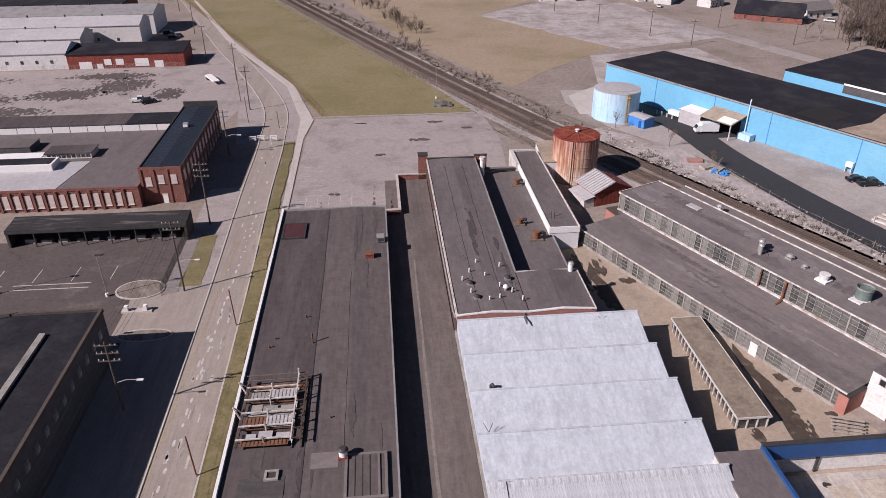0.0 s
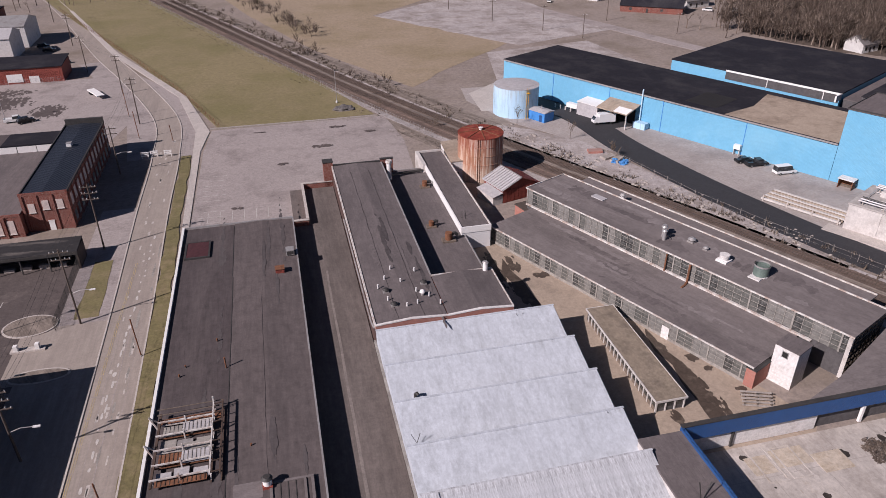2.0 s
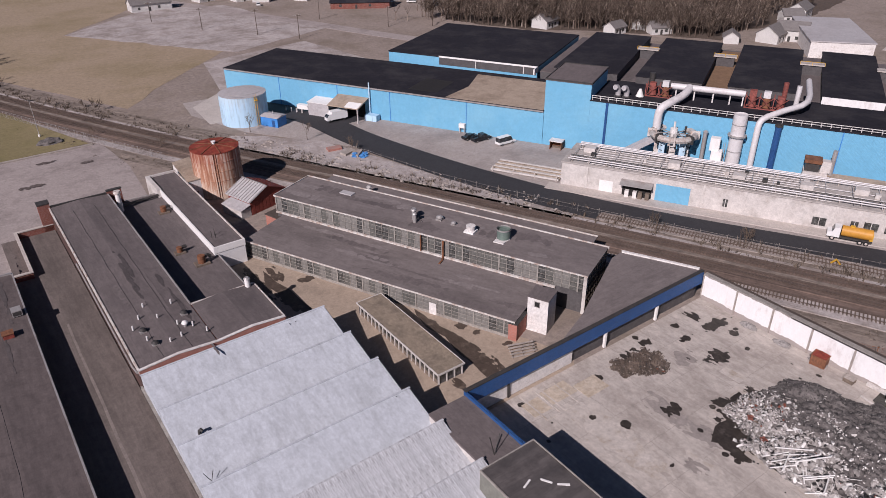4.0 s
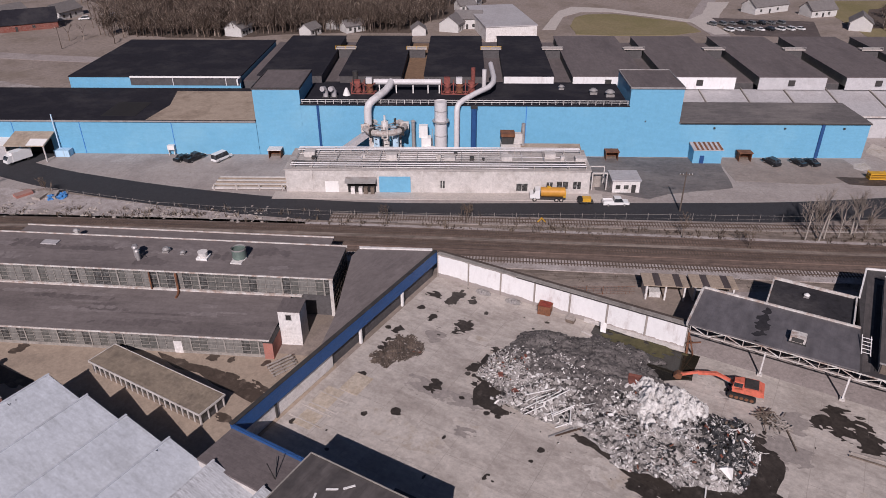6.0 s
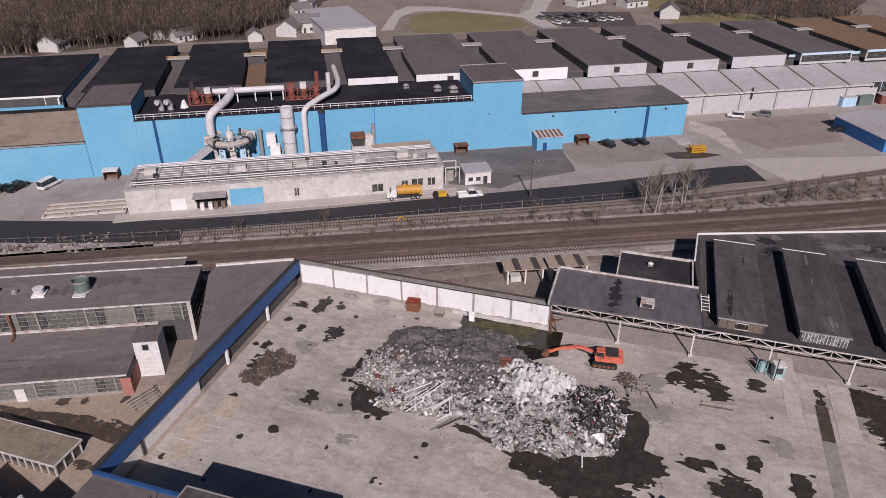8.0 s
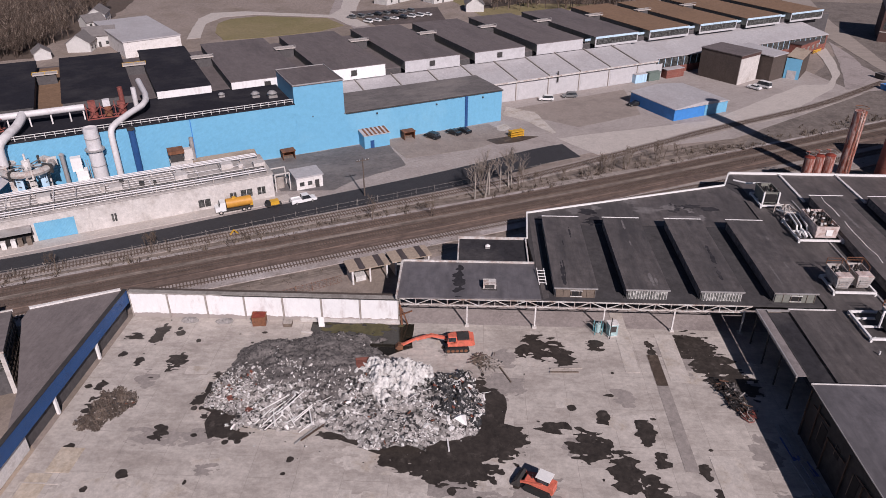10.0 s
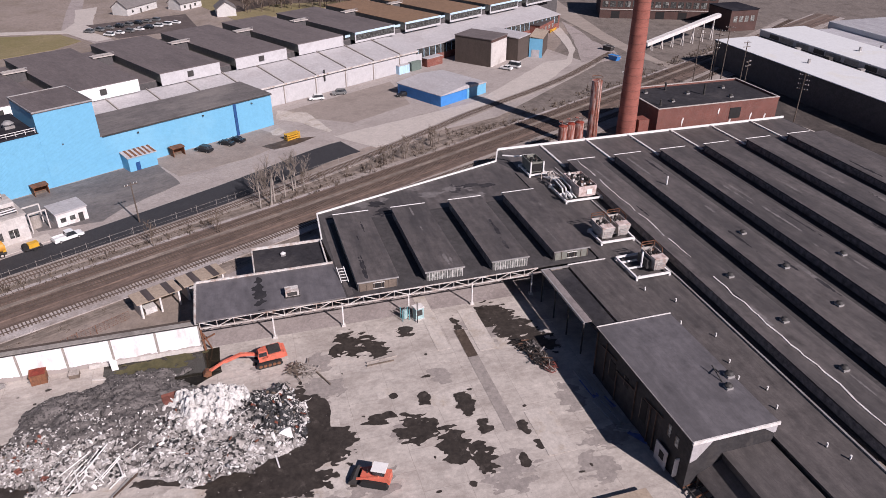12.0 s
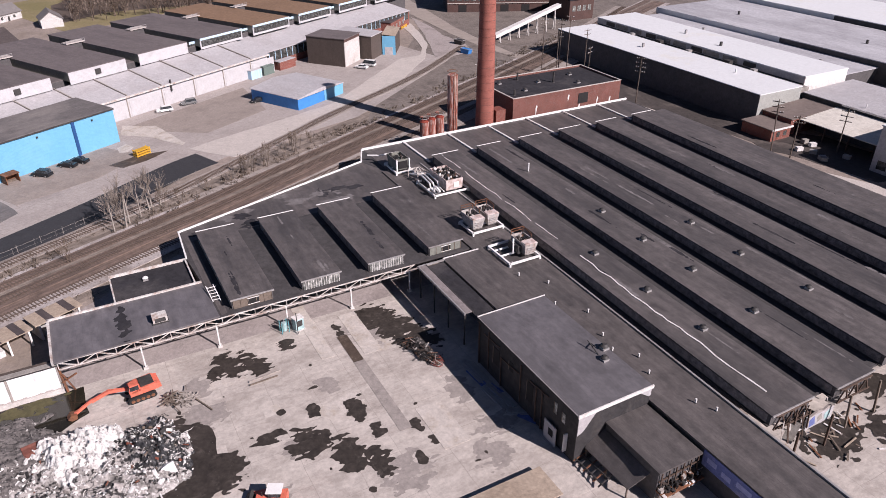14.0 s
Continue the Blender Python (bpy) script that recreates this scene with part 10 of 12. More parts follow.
t = thing("brick_wing", at(SITE, -114, 149.2), "long low red brick wing with tall boarded windows", "building")
part("wall", Geo().box(0, 0, 0, 59.5, 47, 4.7), M["brick"], t)
part("roof", Geo().box(0.2, 0.2, 4.7, 59.3, 46.8, 4.9), M["roof_grey"], t)
part("parapet", Geo().box(-0.1, -0.1, 4.7, 59.5, 0.3, 5.2), M["brick"], t)
part("white_roof", Geo().prism([(14, 0.6), (41.5, 0.6), (43.8, 17), (28, 17), (14, 14)], 4.8, 4.98), M["lilac_roof"], t, "white coated roof area")
wm = mesh_of("window", Geo().box(0, -0.1, 0, 1.35, 0.02, 3.0), M["pane_pink"])
plm = mesh_of("pilaster", Geo().box(0, -0.3, 0, 0.5, 0, 4.7), M["brick"])
slm = mesh_of("sill", Geo().box(-0.1, -0.2, -0.15, 1.45, 0.0, 0.0), M["concrete"])
for k in range(24):
    piece("window", wm, t, 1.0 + k * 2.42, 0, 0.9)
    piece("pilaster", plm, t, 0.25 + k * 2.42, 0, 0)
    piece("sill", slm, t, 1.0 + k * 2.42, 0, 0.9)
t2 = thing("roof_light", at(SITE, -81.5, 168.5, 4.9), "long glazed roof light with white frames", "roof light")
part("frame", Geo().box(0, 0, 0, 10.8, 5.2, 1.3), M["white"], t2)
part("roof", Geo().box(-0.2, -0.2, 1.3, 11.0, 5.4, 1.5), M["roof_brown"], t2)
for k in range(9):
    part("pane", Geo().box(0.4 + k * 1.15, -0.05, 0.3, 1.3 + k * 1.15, 0.02, 1.1), M["glass"], t2)
t2 = thing("roof_light", at(SITE, -96, 160.8, 4.9), "white stepped roof light box", "roof light")
part("frame", Geo().box(0, 0, 0, 19.0, 5.0, 1.6).box(0, 5, 0, 14, 10, 1.0), M["white_clean"], t2)
part("roof", Geo().box(0.6, 0.6, 1.6, 18.4, 4.4, 1.7), M["roof_black"], t2)
t2 = thing("roof_light", at(SITE, -98, 173.5, 4.9), "dark flat roof box", "roof light")
part("frame", Geo().box(0, 0, 0, 11, 6.0, 1.4), M["dark_wall"], t2)
part("roof", Geo().box(-0.1, -0.1, 1.4, 11.1, 6.1, 1.55), M["roof_grey"], t2)
t2 = thing("rear_shed", at(SITE, -114, 187.5), "long shed with a weathered roof and white panel wall", "shed")
part("wall", Geo().box(0, 0.3, 0, 58.5, 9, 6.6), M["grey_wall"], t2)
part("roof", Geo().box(-0.2, 0.1, 6.6, 46, 9.2, 6.9), M["roof_brown"], t2)
part("roof", Geo().box(46, 0.1, 6.6, 58.6, 9.2, 6.9), M["roof_black"], t2)
pnl = mesh_of("wall_panel", Geo().box(0.1, 0.1, 4.9, 4.4, 0.3, 6.5), M["white_clean"])
for k in range(13):
    piece("wall_panel", pnl, t2, k * 4.5, 0, 0)

# far sheds at the street's bend
t = thing("red_shed_row", at(SITE, -114.5, 273.0, 0, 1.5), "long red brick shed with a black roof and white doors", "shed")
part("wall", Geo().box(0, 0, 0, 42, 14.5, 5.2), M["red_metal"], t)
part("roof", Geo().extrude([(-0.3, 5.2), (14.8, 6.0), (14.8, 6.3), (-0.3, 5.5)], "x", -0.3, 42.3), M["roof_black"], t)
for x, a, z0, z1 in ((4, 4.5, 0, 2.6), (10.2, 2.2, 0, 1.8), (13.0, 2.6, 1.2, 3.4), (17.2, 2.8, 1.2, 3.4), (24, 5, 0.6, 3.4), (31, 3.2, 0, 2.4)):
    part("door", Geo().box(x, -0.1, z0, x + a, 0.05, z1), M["white_clean"], t)
for x, y, a, b, h0, lab in ((-170, 272.5, 55, 16, 5.8, "white sheet-clad shed with small windows"), (-178, 291, 62, 16, 7.0, "white gable-roofed shed with vents"), (-180, 308, 82, 17, 8.2, "tall white shed with a dark gable end"), (-176, 330, 78, 22, 8.6, "large white shed with a grey roof")):
    t = thing("white_shed", at(SITE, x, y, 0, 1.5), lab, "shed", "white sheds")
    part("wall", Geo().box(0, 0, 0, a, b, h0).extrude([(0, h0), (b, h0), (b / 2, h0 + 2.4)], "x", 0, a - 0.1), M["white"], t)
    part("gable_end", Geo().box(a, 0, 0, a + 0.15, b, h0).extrude([(0, h0), (b, h0), (b / 2, h0 + 2.4)], "x", a, a + 0.15), M["white"], t)
    part("roof", Geo().extrude([(-0.3, h0 - 0.1), (b / 2, h0 + 2.45), (b / 2, h0 + 2.65), (-0.3, h0 + 0.1)], "x", -0.3, a + 0.3), M["lilac_roof" if y < 320 else "steel"], t)
    part("roof", Geo().extrude([(b + 0.3, h0 - 0.1), (b / 2, h0 + 2.45), (b / 2, h0 + 2.65), (b + 0.3, h0 + 0.1)], "x", -0.3, a + 0.3), M["lilac_roof"], t)
    for k in range(5):
        part("vent", Geo().cyl(6 + k * a / 5.5, b / 2, h0 + 2.4, h0 + 3.4, 0.35, n=8), M["dark_metal"], t)
    for k in range(10):
        part("window", Geo().box(2 + k * a / 10.5, -0.08, 2.2, 3.0 + k * a / 10.5, 0.02, 3.4), M["glass"], t)
t = thing("far_building", at(SITE, -240, 360), "dark red building beyond the sheds", "building")
part("wall", Geo().box(0, 0, 0, 120, 26, 8), M["brick"], t)
part("roof", Geo().box(-0.3, -0.3, 8, 120.3, 26.3, 8.4), M["roof_black"], t)

# ---- right-hand distance: brick boiler house, chimney, white warehouses ----
t = thing("boiler_house", at(SITE, 154.6, -141.2), "flat-roofed red brick boiler house", "building")
part("wall", Geo().box(0, 0, 0, 19.2, 38.0, 10.2), M["brick_old"], t)
part("roof", Geo().box(0.4, 0.4, 10.0, 18.8, 37.6, 10.25), M["roof_kdark"], t)
part("parapet", edge_trim(Geo(), -0.06, -0.06, 19.26, 38.06, 10.2, 0.4, 0.5), M["brick_old"], t)
part("coping", edge_trim(Geo(), -0.12, -0.12, 19.32, 38.12, 10.7, 0.45, 0.14), M["walk"], t)
part("breach", Geo().box(-0.12, 12.0, 6.0, -0.02, 15.5, 9.0), M["pit"], t)
for x, y in ((6, 30), (11, 22), (5, 12), (13, 9), (15, 33)):
    vent_hood(SITE, 154.6 + x, -141.2 + y, 10.25, 0.9)
for x, y, hh in ((9, 18, 3.0), (16, 26, 2.2), (4, 35, 1.6)):
    vent_pipe(SITE, 154.6 + x, -141.2 + y, 10.25, hh, 0.3, "dark_metal")
ry = random.Random(83)
bh = t
for k in range(5):
    y, z = ry.uniform(1.5, 36.5), ry.uniform(5.5, 9.6)
    part("lime_run", Geo().extrude([(y - 0.12, z), (y + 0.2, z + 0.3), (y + 0.5, z - 0.6), (y + 0.35, z - ry.uniform(1.5, 3.5)), (y + 0.1, z - 1.2)], "x", -0.05, 0.0), M["white"], bh, "pale lime run on the brick")
t = thing("brick_chimney", at(SITE, 157.4, -95.8), "tall round red brick factory chimney with ring bands", "chimney")
part("shaft", Geo().cyl(0, 0, 0, 46, 2.55, 1.95, n=32), M["chimney"], t, smooth=True)
for k in range(22):
    z = 2 + k * 2.0
    part("band", Geo().cyl(0, 0, z, z + 0.14, 2.59 - 0.013 * z, n=28), M["brick"], t)
part("cap", Geo().cyl(0, 0, 46, 47, 2.3, 2.4, n=28), M["brick"], t)
part("flue_box", Geo().box(-2.2, -5.4, 0, 1.2, -2.4, 8.0), M["brick"], t)
t = thing("rust_silo", at(SITE, 158.0, -86.0), "tall narrow rusty silo with pale flaking paint", "silo")
part("shell", Geo().cyl(0, 0, 0, 19.0, 1.35, n=18), M["silo"], t, smooth=True)
part("ladder", Geo().bar((-1.5, 0.3, 0), (-1.5, 0.3, 19.6), 0.1).bar((-1.5, -0.3, 0), (-1.5, -0.3, 19.6), 0.1), M["rust"], t)
part("rail", Geo().tube([(1.4 * math.cos(a), 1.4 * math.sin(a), 19.9) for a in np.linspace(0, 6.283, 13)], 0.07, 4), M["rust"], t)
for k in range(3):
    t = thing("rust_silo", at(SITE, 156.6 + 0.3 * (k % 2), -81.4 + 2.3 * k), "short rusty silo with pipes on top", "silo", "short silos")
    part("shell", Geo().cyl(0, 0, 0, 8.8 - 0.3 * k, 1.15, n=16), M["silo"], t, smooth=True)
    part("cap", Geo().cyl(0, 0, 8.8 - 0.3 * k, 9.2 - 0.3 * k, 1.2, 0.5, n=16), M["rust_top"], t)
    part("pipe", Geo().tube([(0.5, 0.2, 8.8 - 0.3 * k), (0.5, 0.2, 10.0 - 0.3 * k), (0.2, 1.2, 10.1 - 0.3 * k)], 0.14, 6), M["silo"], t)
    part("rail", Geo().tube([(1.15 * math.cos(a), 1.15 * math.sin(a), 9.7 - 0.3 * k) for a in np.linspace(0, 6.283, 11)], 0.06, 4), M["steel"], t)
for k, (u0, v0, u1, v1, h0, h1, roof, lab) in enumerate((
        (128.0, -187.6, 223, -169.6, 9.3, 9.5, "roof_whitefar", "huge warehouse with a bright white roof and dark side"),
        (132.0, -214.2, 229, -194.0, 10.2, 10.0, "roof_whitefar", "second bright white warehouse roof, slightly higher"),
        (96.0, -286.0, 244, -241.0, 7.4, 7.4, "roof_patchy", "pale grey warehouse with a patched roof"),
        (96.0, -332.0, 246, -288.0, 9.2, 8.6, "roof_whitefar", "white warehouse roof in the distance"),
        (60.0, -390.0, 246, -336.0, 8.0, 8.0, "roof_patchy", "grey warehouse roof in the far distance"))):
    t = thing("white_warehouse", SITE, lab, "warehouse", "white warehouses")
    part("wall", Geo().box(u0, v0, 0, u1, v1, h0 - 0.2), M["dark_wall"], t)
    part("roof", Geo().box(u0 - 0.2, v0, h0 - 0.2, u1 + 0.2, v1 + 0.2, h0 + 0.1), M[roof], t)
    if k == 0:
        part("end_wall", Geo().box(u0 - 0.12, v0 + 0.1, 0, u0, v1, h0 - 0.25), M["grey_sheet"], t, "pale grey-green clad end wall")
        part("gutter", Geo().box(u0, v1 + 0.2, h0 - 0.3, u1, v1 + 0.34, h0 - 0.1), M["dark_metal"], t)
        part("roof_pipe", Geo().cyl(147, -181, h0, h0 + 1.4, 0.2, n=8), M["white_clean"], t)
    if k == 1:
        part("link_roof", Geo().box(u0 - 2.0, v1, 0, u1, -187.8, 7.6), M["grimy"], t, "low grimy link between the two halls")
        part("clerestory", Geo().box(u0, v1, 8.0, u1, v1 + 0.12, h0 - 0.25), M["lilac_roof"], t)
        for i in range(10):
            part("louvre", Geo().box(u0 + 18 + i * 7.6, v1 + 0.1, 8.2, u0 + 23 + i * 7.6 + (i % 3), v1 + 0.2, h0 - 0.5), M["grimy" if i % 3 else "dark_metal"], t)
        part("end_wall", Geo().box(u0 - 0.14, v0 + 0.1, 0, u0, v1, h0 - 0.25), M["white"], t, "white painted end wall")
        for i, x in enumerate((148, 158, 176, 190, 205)):
            part("valley_unit", Geo().box(x, -192.6, 7.6, x + 1.6 + i % 2, -190.8, 8.8 + 0.4 * (i % 2)), M["dark_metal" if i % 2 else "steel"], t)
    if k in (2, 3):
        part("front_band", Geo().box(178 if k == 2 else 189, v1 + 0.2, h0 - 2.4, u1 + 0.1, v1 + 0.34, h0 + 0.05), M["roof_whitefar"], t, "pale painted upper wall")
    if k < 4:
        for i in ((2,), (1, 2), (1, 3), (0, 1, 3))[k]:
            x, y = u0 + (u1 - u0) * (0.2 + 0.2 * i), (v0 + v1) / 2 + (i % 2) * 3
            part("roof_vent", Geo().box(x, y, h0, x + 0.7, y + 0.7, h0 + 1.5), M["dark_metal" if i % 2 else "steel"], t)
sheet("yard", ragged([(86, -240), (112, -240), (136, -240), (136, -215), (110, -216), (86, -216)], 5, 0.8, 4), M["lot"], SITE, "pale worn yard between the warehouses", 0.05, "yard")
t = thing("low_hall", SITE, "low hall with a patched pale roof between the warehouses", "warehouse")
part("wall", Geo().box(138, -240.8, 0, 240, -214.4, 5.2), M["dark_wall"], t)
part("roof", Geo().box(137.8, -240.8, 5.2, 240.2, -214.4, 5.5), M["roof_patchy"], t)
for x, y in ((150, -228), (176, -222), (205, -230)):
    part("roof_vent", Geo().box(x, y, 5.5, x + 0.8, y + 0.8, 7.0), M["steel"], t)
t = thing("grey_lean_to", SITE, "low shed with a pale grey metal roof beside the warehouse", "shed")
part("wall", Geo().box(86, -213.4, 0, 128.8, -190.8, 6.3), M["dark_wall"], t)
part("roof", Geo().extrude([(-213.8, 7.2), (-190.2, 6.6), (-190.2, 6.8), (-213.8, 7.4)], "x", 85.8, 129.2), M["lilac_roof"], t)
part("wall_top", Geo().extrude([(-213.4, 6.3), (-190.8, 6.3), (-190.8, 6.6), (-213.4, 7.2)], "x", 86, 128.8), M["dark_wall"], t)
part("fascia", Geo().box(85.8, -190.2, 6.3, 116.0, -190.05, 6.75), M["white"], t)
for x in (103.5, 110.5):
    part("roof_pipe", Geo().cyl(x, -192.5, 6.7, 8.0, 0.16, n=8), M["white_clean"], t)
t = thing("pale_block", SITE, "tall pale painted block at the yard's end", "building")
part("wall", Geo().box(64, -192, 0, 91.8, -169, 11.6), M["lilac_roof"], t)
part("roof", Geo().box(63.8, -192.2, 11.6, 92.0, -168.8, 11.9), M["roof_whitefar"], t)
part("window", Geo().box(88.0, -169, 1.0, 90.4, -168.92, 3.2), M["glass"], t)
t = thing("brick_lean_to", SITE, "low brown-roofed lean-to with a red wall", "building")
part("wall", Geo().box(118.2, -189.6, 0, 127.8, -172.2, 4.6), M["brick"], t)
part("roof", Geo().extrude([(-190, 5.2), (-171.6, 4.6), (-171.6, 4.8), (-190, 5.4)], "x", 117.6, 127.8), M["roof_lean"], t)
part("door", Geo().box(118.12, -176.0, 0, 118.2, -174.6, 2.4), M["pit"], t)
t = thing("brick_store", SITE, "small red brick store with a flat brown roof", "building")
part("wall", Geo().box(117.0, -171.0, 0, 127.0, -163.2, 3.2), M["brick"], t)
part("roof", Geo().box(116.7, -171.3, 3.2, 127.4, -162.8, 3.45), M["roof_lean"], t)
part("roof_edge", Geo().box(116.5, -171.3, 3.1, 116.7, -162.8, 3.6), M["white"], t)
for y in (-169.4, -166.6):
    part("window", Geo().box(116.92, y, 1.0, 117.0, y + 1.3, 2.4), M["glass"], t)
t = thing("pale_roof_shed", SITE, "open-fronted shed with a pale cream roof", "shed")
part("wall", Geo().box(95.6, -189.4, 0, 117.0, -182.0, 4.4), M["dark_wall"], t)
part("roof", Geo().extrude([(-190, 5.4), (-174.4, 4.4), (-174.4, 4.6), (-190, 5.6)], "x", 94.6, 117.4), M["roof_cream"], t)
for x in (95.4, 102.4, 109.6, 116.6):
    part("post", Geo().bar((x, -174.8, 0), (x, -174.8, 4.4), 0.25), M["old_iron"], t)
rj = random.Random(64)
for k in range(7):
    t = thing("stacked_crate", at(SITE, 104 + rj.uniform(-5, 9), -167 + rj.uniform(-4, 4), 0.06, rj.uniform(0, 90)), "weathered grey crate standing in the yard", "crate", "yard crates")
    part("body", Geo().box(-0.9, -0.6, 0.1, 0.9, 0.6, 1.1), M[("steel", "grimy", "white")[k % 3]], t)
    part("runner", Geo().box(-0.9, -0.55, 0, 0.9, -0.4, 0.1).box(-0.9, 0.4, 0, 0.9, 0.55, 0.1), M["wood"], t)
sheet("road", [(40, -146), (60, -148.5), (88, -151), (104, -150.5), (121, -149.8), (146, -152), (163, -150), (163, -153), (142, -156), (128, -157), (114, -155), (102, -155), (94, -158.7), (86, -162), (60, -160), (40, -158)], M["walk"], SITE, "curved pale concrete service road", 0.06, "road")
sheet("cinder_yard", ragged([(86, -163.5), (100, -161.6), (107, -160), (114, -157.2), (119, -158.6), (125, -158.6), (130, -154.5), (135, -152), (146, -153.4), (156, -154), (163, -152), (180, -153), (224, -168), (224, -172), (126, -172), (112, -180), (84, -182)], 2.5, 0.8, 12), M["cinder"], SITE, "dark cinder strip along the warehouse", 0.045, "yard")
sheet("yard", ragged([(152, -60), (176, -66), (300, -150), (300, -175), (232, -176), (176, -160), (152, -150)], 6, 1, 3), M["scrub"], SITE, "dark scrubby ground around the chimney", 0.022, "yard")
t = thing("conveyor", SITE, "inclined white conveyor bridge on trestle legs", "conveyor")
part("gallery", Geo().bar((247.5, -155.9, 3.0), (258.0, -196.0, 10.0), 2.4, 1.4), M["white"], t)
for k in range(7):
    f = (k + 0.6) / 7
    x, y, z = 247.5 + 10.5 * f, -155.9 - 40 * f, 3.0 + 7.0 * f
    part("leg", Geo().bar((x - 0.8, y, 0), (x, y, z - 0.6), 0.3).bar((x + 0.8, y, 0), (x, y, z - 0.6), 0.3), M["concrete"], t)
t = thing("conveyor_house", at(SITE, 268, -224), "dark brick transfer house", "building")
part("wall", Geo().box(0, 0, 0, 16, 14, 9), M["brick_dark"], t)
part("roof", Geo().box(-0.3, -0.3, 9, 16.3, 14.3, 9.4), M["roof_black"], t)
for k in range(4):
    part("window", Geo().box(-0.08, 1.5 + k * 3.0, 4, 0.02, 3.4 + k * 3.0, 6.5), M["glass_pale"], t)
rq = random.Random(71)
t = thing("dark_works", at(SITE, 290, -219, 0, -24), "long dark works with rows of broken windows", "building")
part("wall", Geo().box(0, 0, 0, 26, 54, 13), M["brick_dark"], t)
part("roof", Geo().box(-0.3, -0.3, 13, 26.3, 54.3, 13.4), M["roof_black"], t)
part("ledge", Geo().box(-0.3, 0, 4.0, 0, 54, 4.3), M["walk"], t)
for k in range(15):
    for z in (5.2, 9.0):
        wn = part("window", Geo().box(-0.08, 1.4 + k * 3.5, z, 0.02, 4.0 + k * 3.5, z + 2.8), M["glass"], t)
        for i in range(4):
            if rq.random() < 0.22:
                y, q = 1.5 + k * 3.5 + 1.25 * (i % 2), z + 0.1 + 1.35 * (i // 2)
                part("pane", Geo().box(-0.12, y, q, -0.08, y + 1.15, q + 1.2), M["glass_pale"], wn)
for k in range(5):
    part("dock_door", Geo().box(-0.1, 3 + k * 10.4, 0, 0.02, 7 + k * 10.4, 3.4), M["pit"], t)
for x, y, mt in ((252, -145, "dark_metal"), (238, -140, "blue_shed")):
    t = thing("skip", at(SITE, x, y, 0, 20), "steel skip standing in the yard", "skip", "skips")
    part("body", Geo().extrude([(0, 1.8), (0.6, 0), (4.0, 0), (4.6, 1.8)], "y", 0, 2.2), M[mt], t)
    part("rim", edge_trim(Geo(), -0.1, -0.1, 4.7, 2.3, 1.75, 0.15, 0.15), M["steel"], t)

# ---- houses, woods ----
def house(m, a, b, h, wall="house", roof="shingle", label="small white house with a grey gable roof"):
    t = thing("house", m, label, "house", "houses")
    part("wall", Geo().box(0, 0, 0, a, b, h).extrude([(0, h), (b, h), (b / 2, h + b * 0.36)], "x", 0.05, a - 0.05), M[wall], t)
    part("roof", Geo().extrude([(-0.5, h - 0.25), (b / 2, h + b * 0.36), (b / 2, h + b * 0.36 + 0.25), (-0.5, h)], "x", -0.4, a + 0.4), M[roof], t)
    part("roof", Geo().extrude([(b + 0.5, h - 0.25), (b / 2, h + b * 0.36), (b / 2, h + b * 0.36 + 0.25), (b + 0.5, h)], "x", -0.4, a + 0.4), M[roof], t)
    for k in range(2):
        part("window", Geo().box(a * (0.15 + 0.5 * k), -0.06, 1.0, a * (0.15 + 0.5 * k) + 1.2, 0.02, 2.3), M["glass"], t)
    part("door", Geo().box(a * 0.42, -0.06, 0, a * 0.42 + 1.0, 0.02, 2.1), M["dark_metal"], t)
    return t


for x, y, rz, a, b, h in ((202, 254, 20, 10, 8, 3.4), (219, 229, 10, 8, 6, 3.0), (237, 229, 30, 11, 6, 2.8), (233, 221, -20, 9, 6, 3.0), (250, 190, 40, 7, 6, 2.6), (262, 181, 15, 13, 9, 3.6), (268, 187, -60, 12, 8, 4.6), (276, 183, 10, 9, 7, 3.0), (312, 204, 20, 12, 8, 4.4), (300, 206, -30, 9, 7, 3.2),
                          (376, 84, -30, 22, 9, 3.6), (384, 60, -40, 14, 9, 3.4), (366, 32, 10, 11, 9, 3.6), (120, 389, 60, 14, 9, 4.0), (175, 352, 20, 16, 9, 3.6), (52, 399, 5, 20, 9, 3.6), (160, 372, 10, 12, 9, 3.4), (88, 408, 20, 12, 8, 3.4), (138, 380, 40, 13, 8, 3.4), (105, 398, 10, 10, 8, 3.2)):
    house(pose(x, y, 0, 0, 0, rz), a, b, h)
house(pose(140, 352, 0, 0, 0, -28), 30, 14, 3.2, "brick", "roof_black", "long low brick building with a dark roof")
t = thing("flat_house", pose(254.6, 162, 0, 0, 0, -46), "pale flat-roofed building behind the plant", "building")
part("wall", Geo().box(0, 0, 0, 22, 46, 6), M["white"], t)
part("roof", Geo().box(-0.3, -0.3, 6, 22.3, 46.3, 6.4), M["lilac_roof"], t)
sheet("sports_field", ragged([(154, 141), (153.5, 158), (158, 176), (165, 184), (179, 185), (194, 175), (208, 166), (210, 147), (196, 139.5), (170, 138.5)], 4, 0.6, 3), M["lawn"], BLUE, "rounded green field behind the plant", 0.13, "field")
sheet("field_drive", ragged([(140, 150), (146, 172), (152, 192), (160, 203), (176, 200), (196, 185), (212, 173), (222, 186), (234, 217), (245, 217), (229, 182), (220, 160), (221, 142), (214, 141), (212, 150), (211, 166), (196, 178), (178, 190), (163, 190), (153, 178), (148, 160), (146, 150)], 4, 0.5, 8), M["walk"], BLUE, "pale drive round the green field", 0.10, "road")
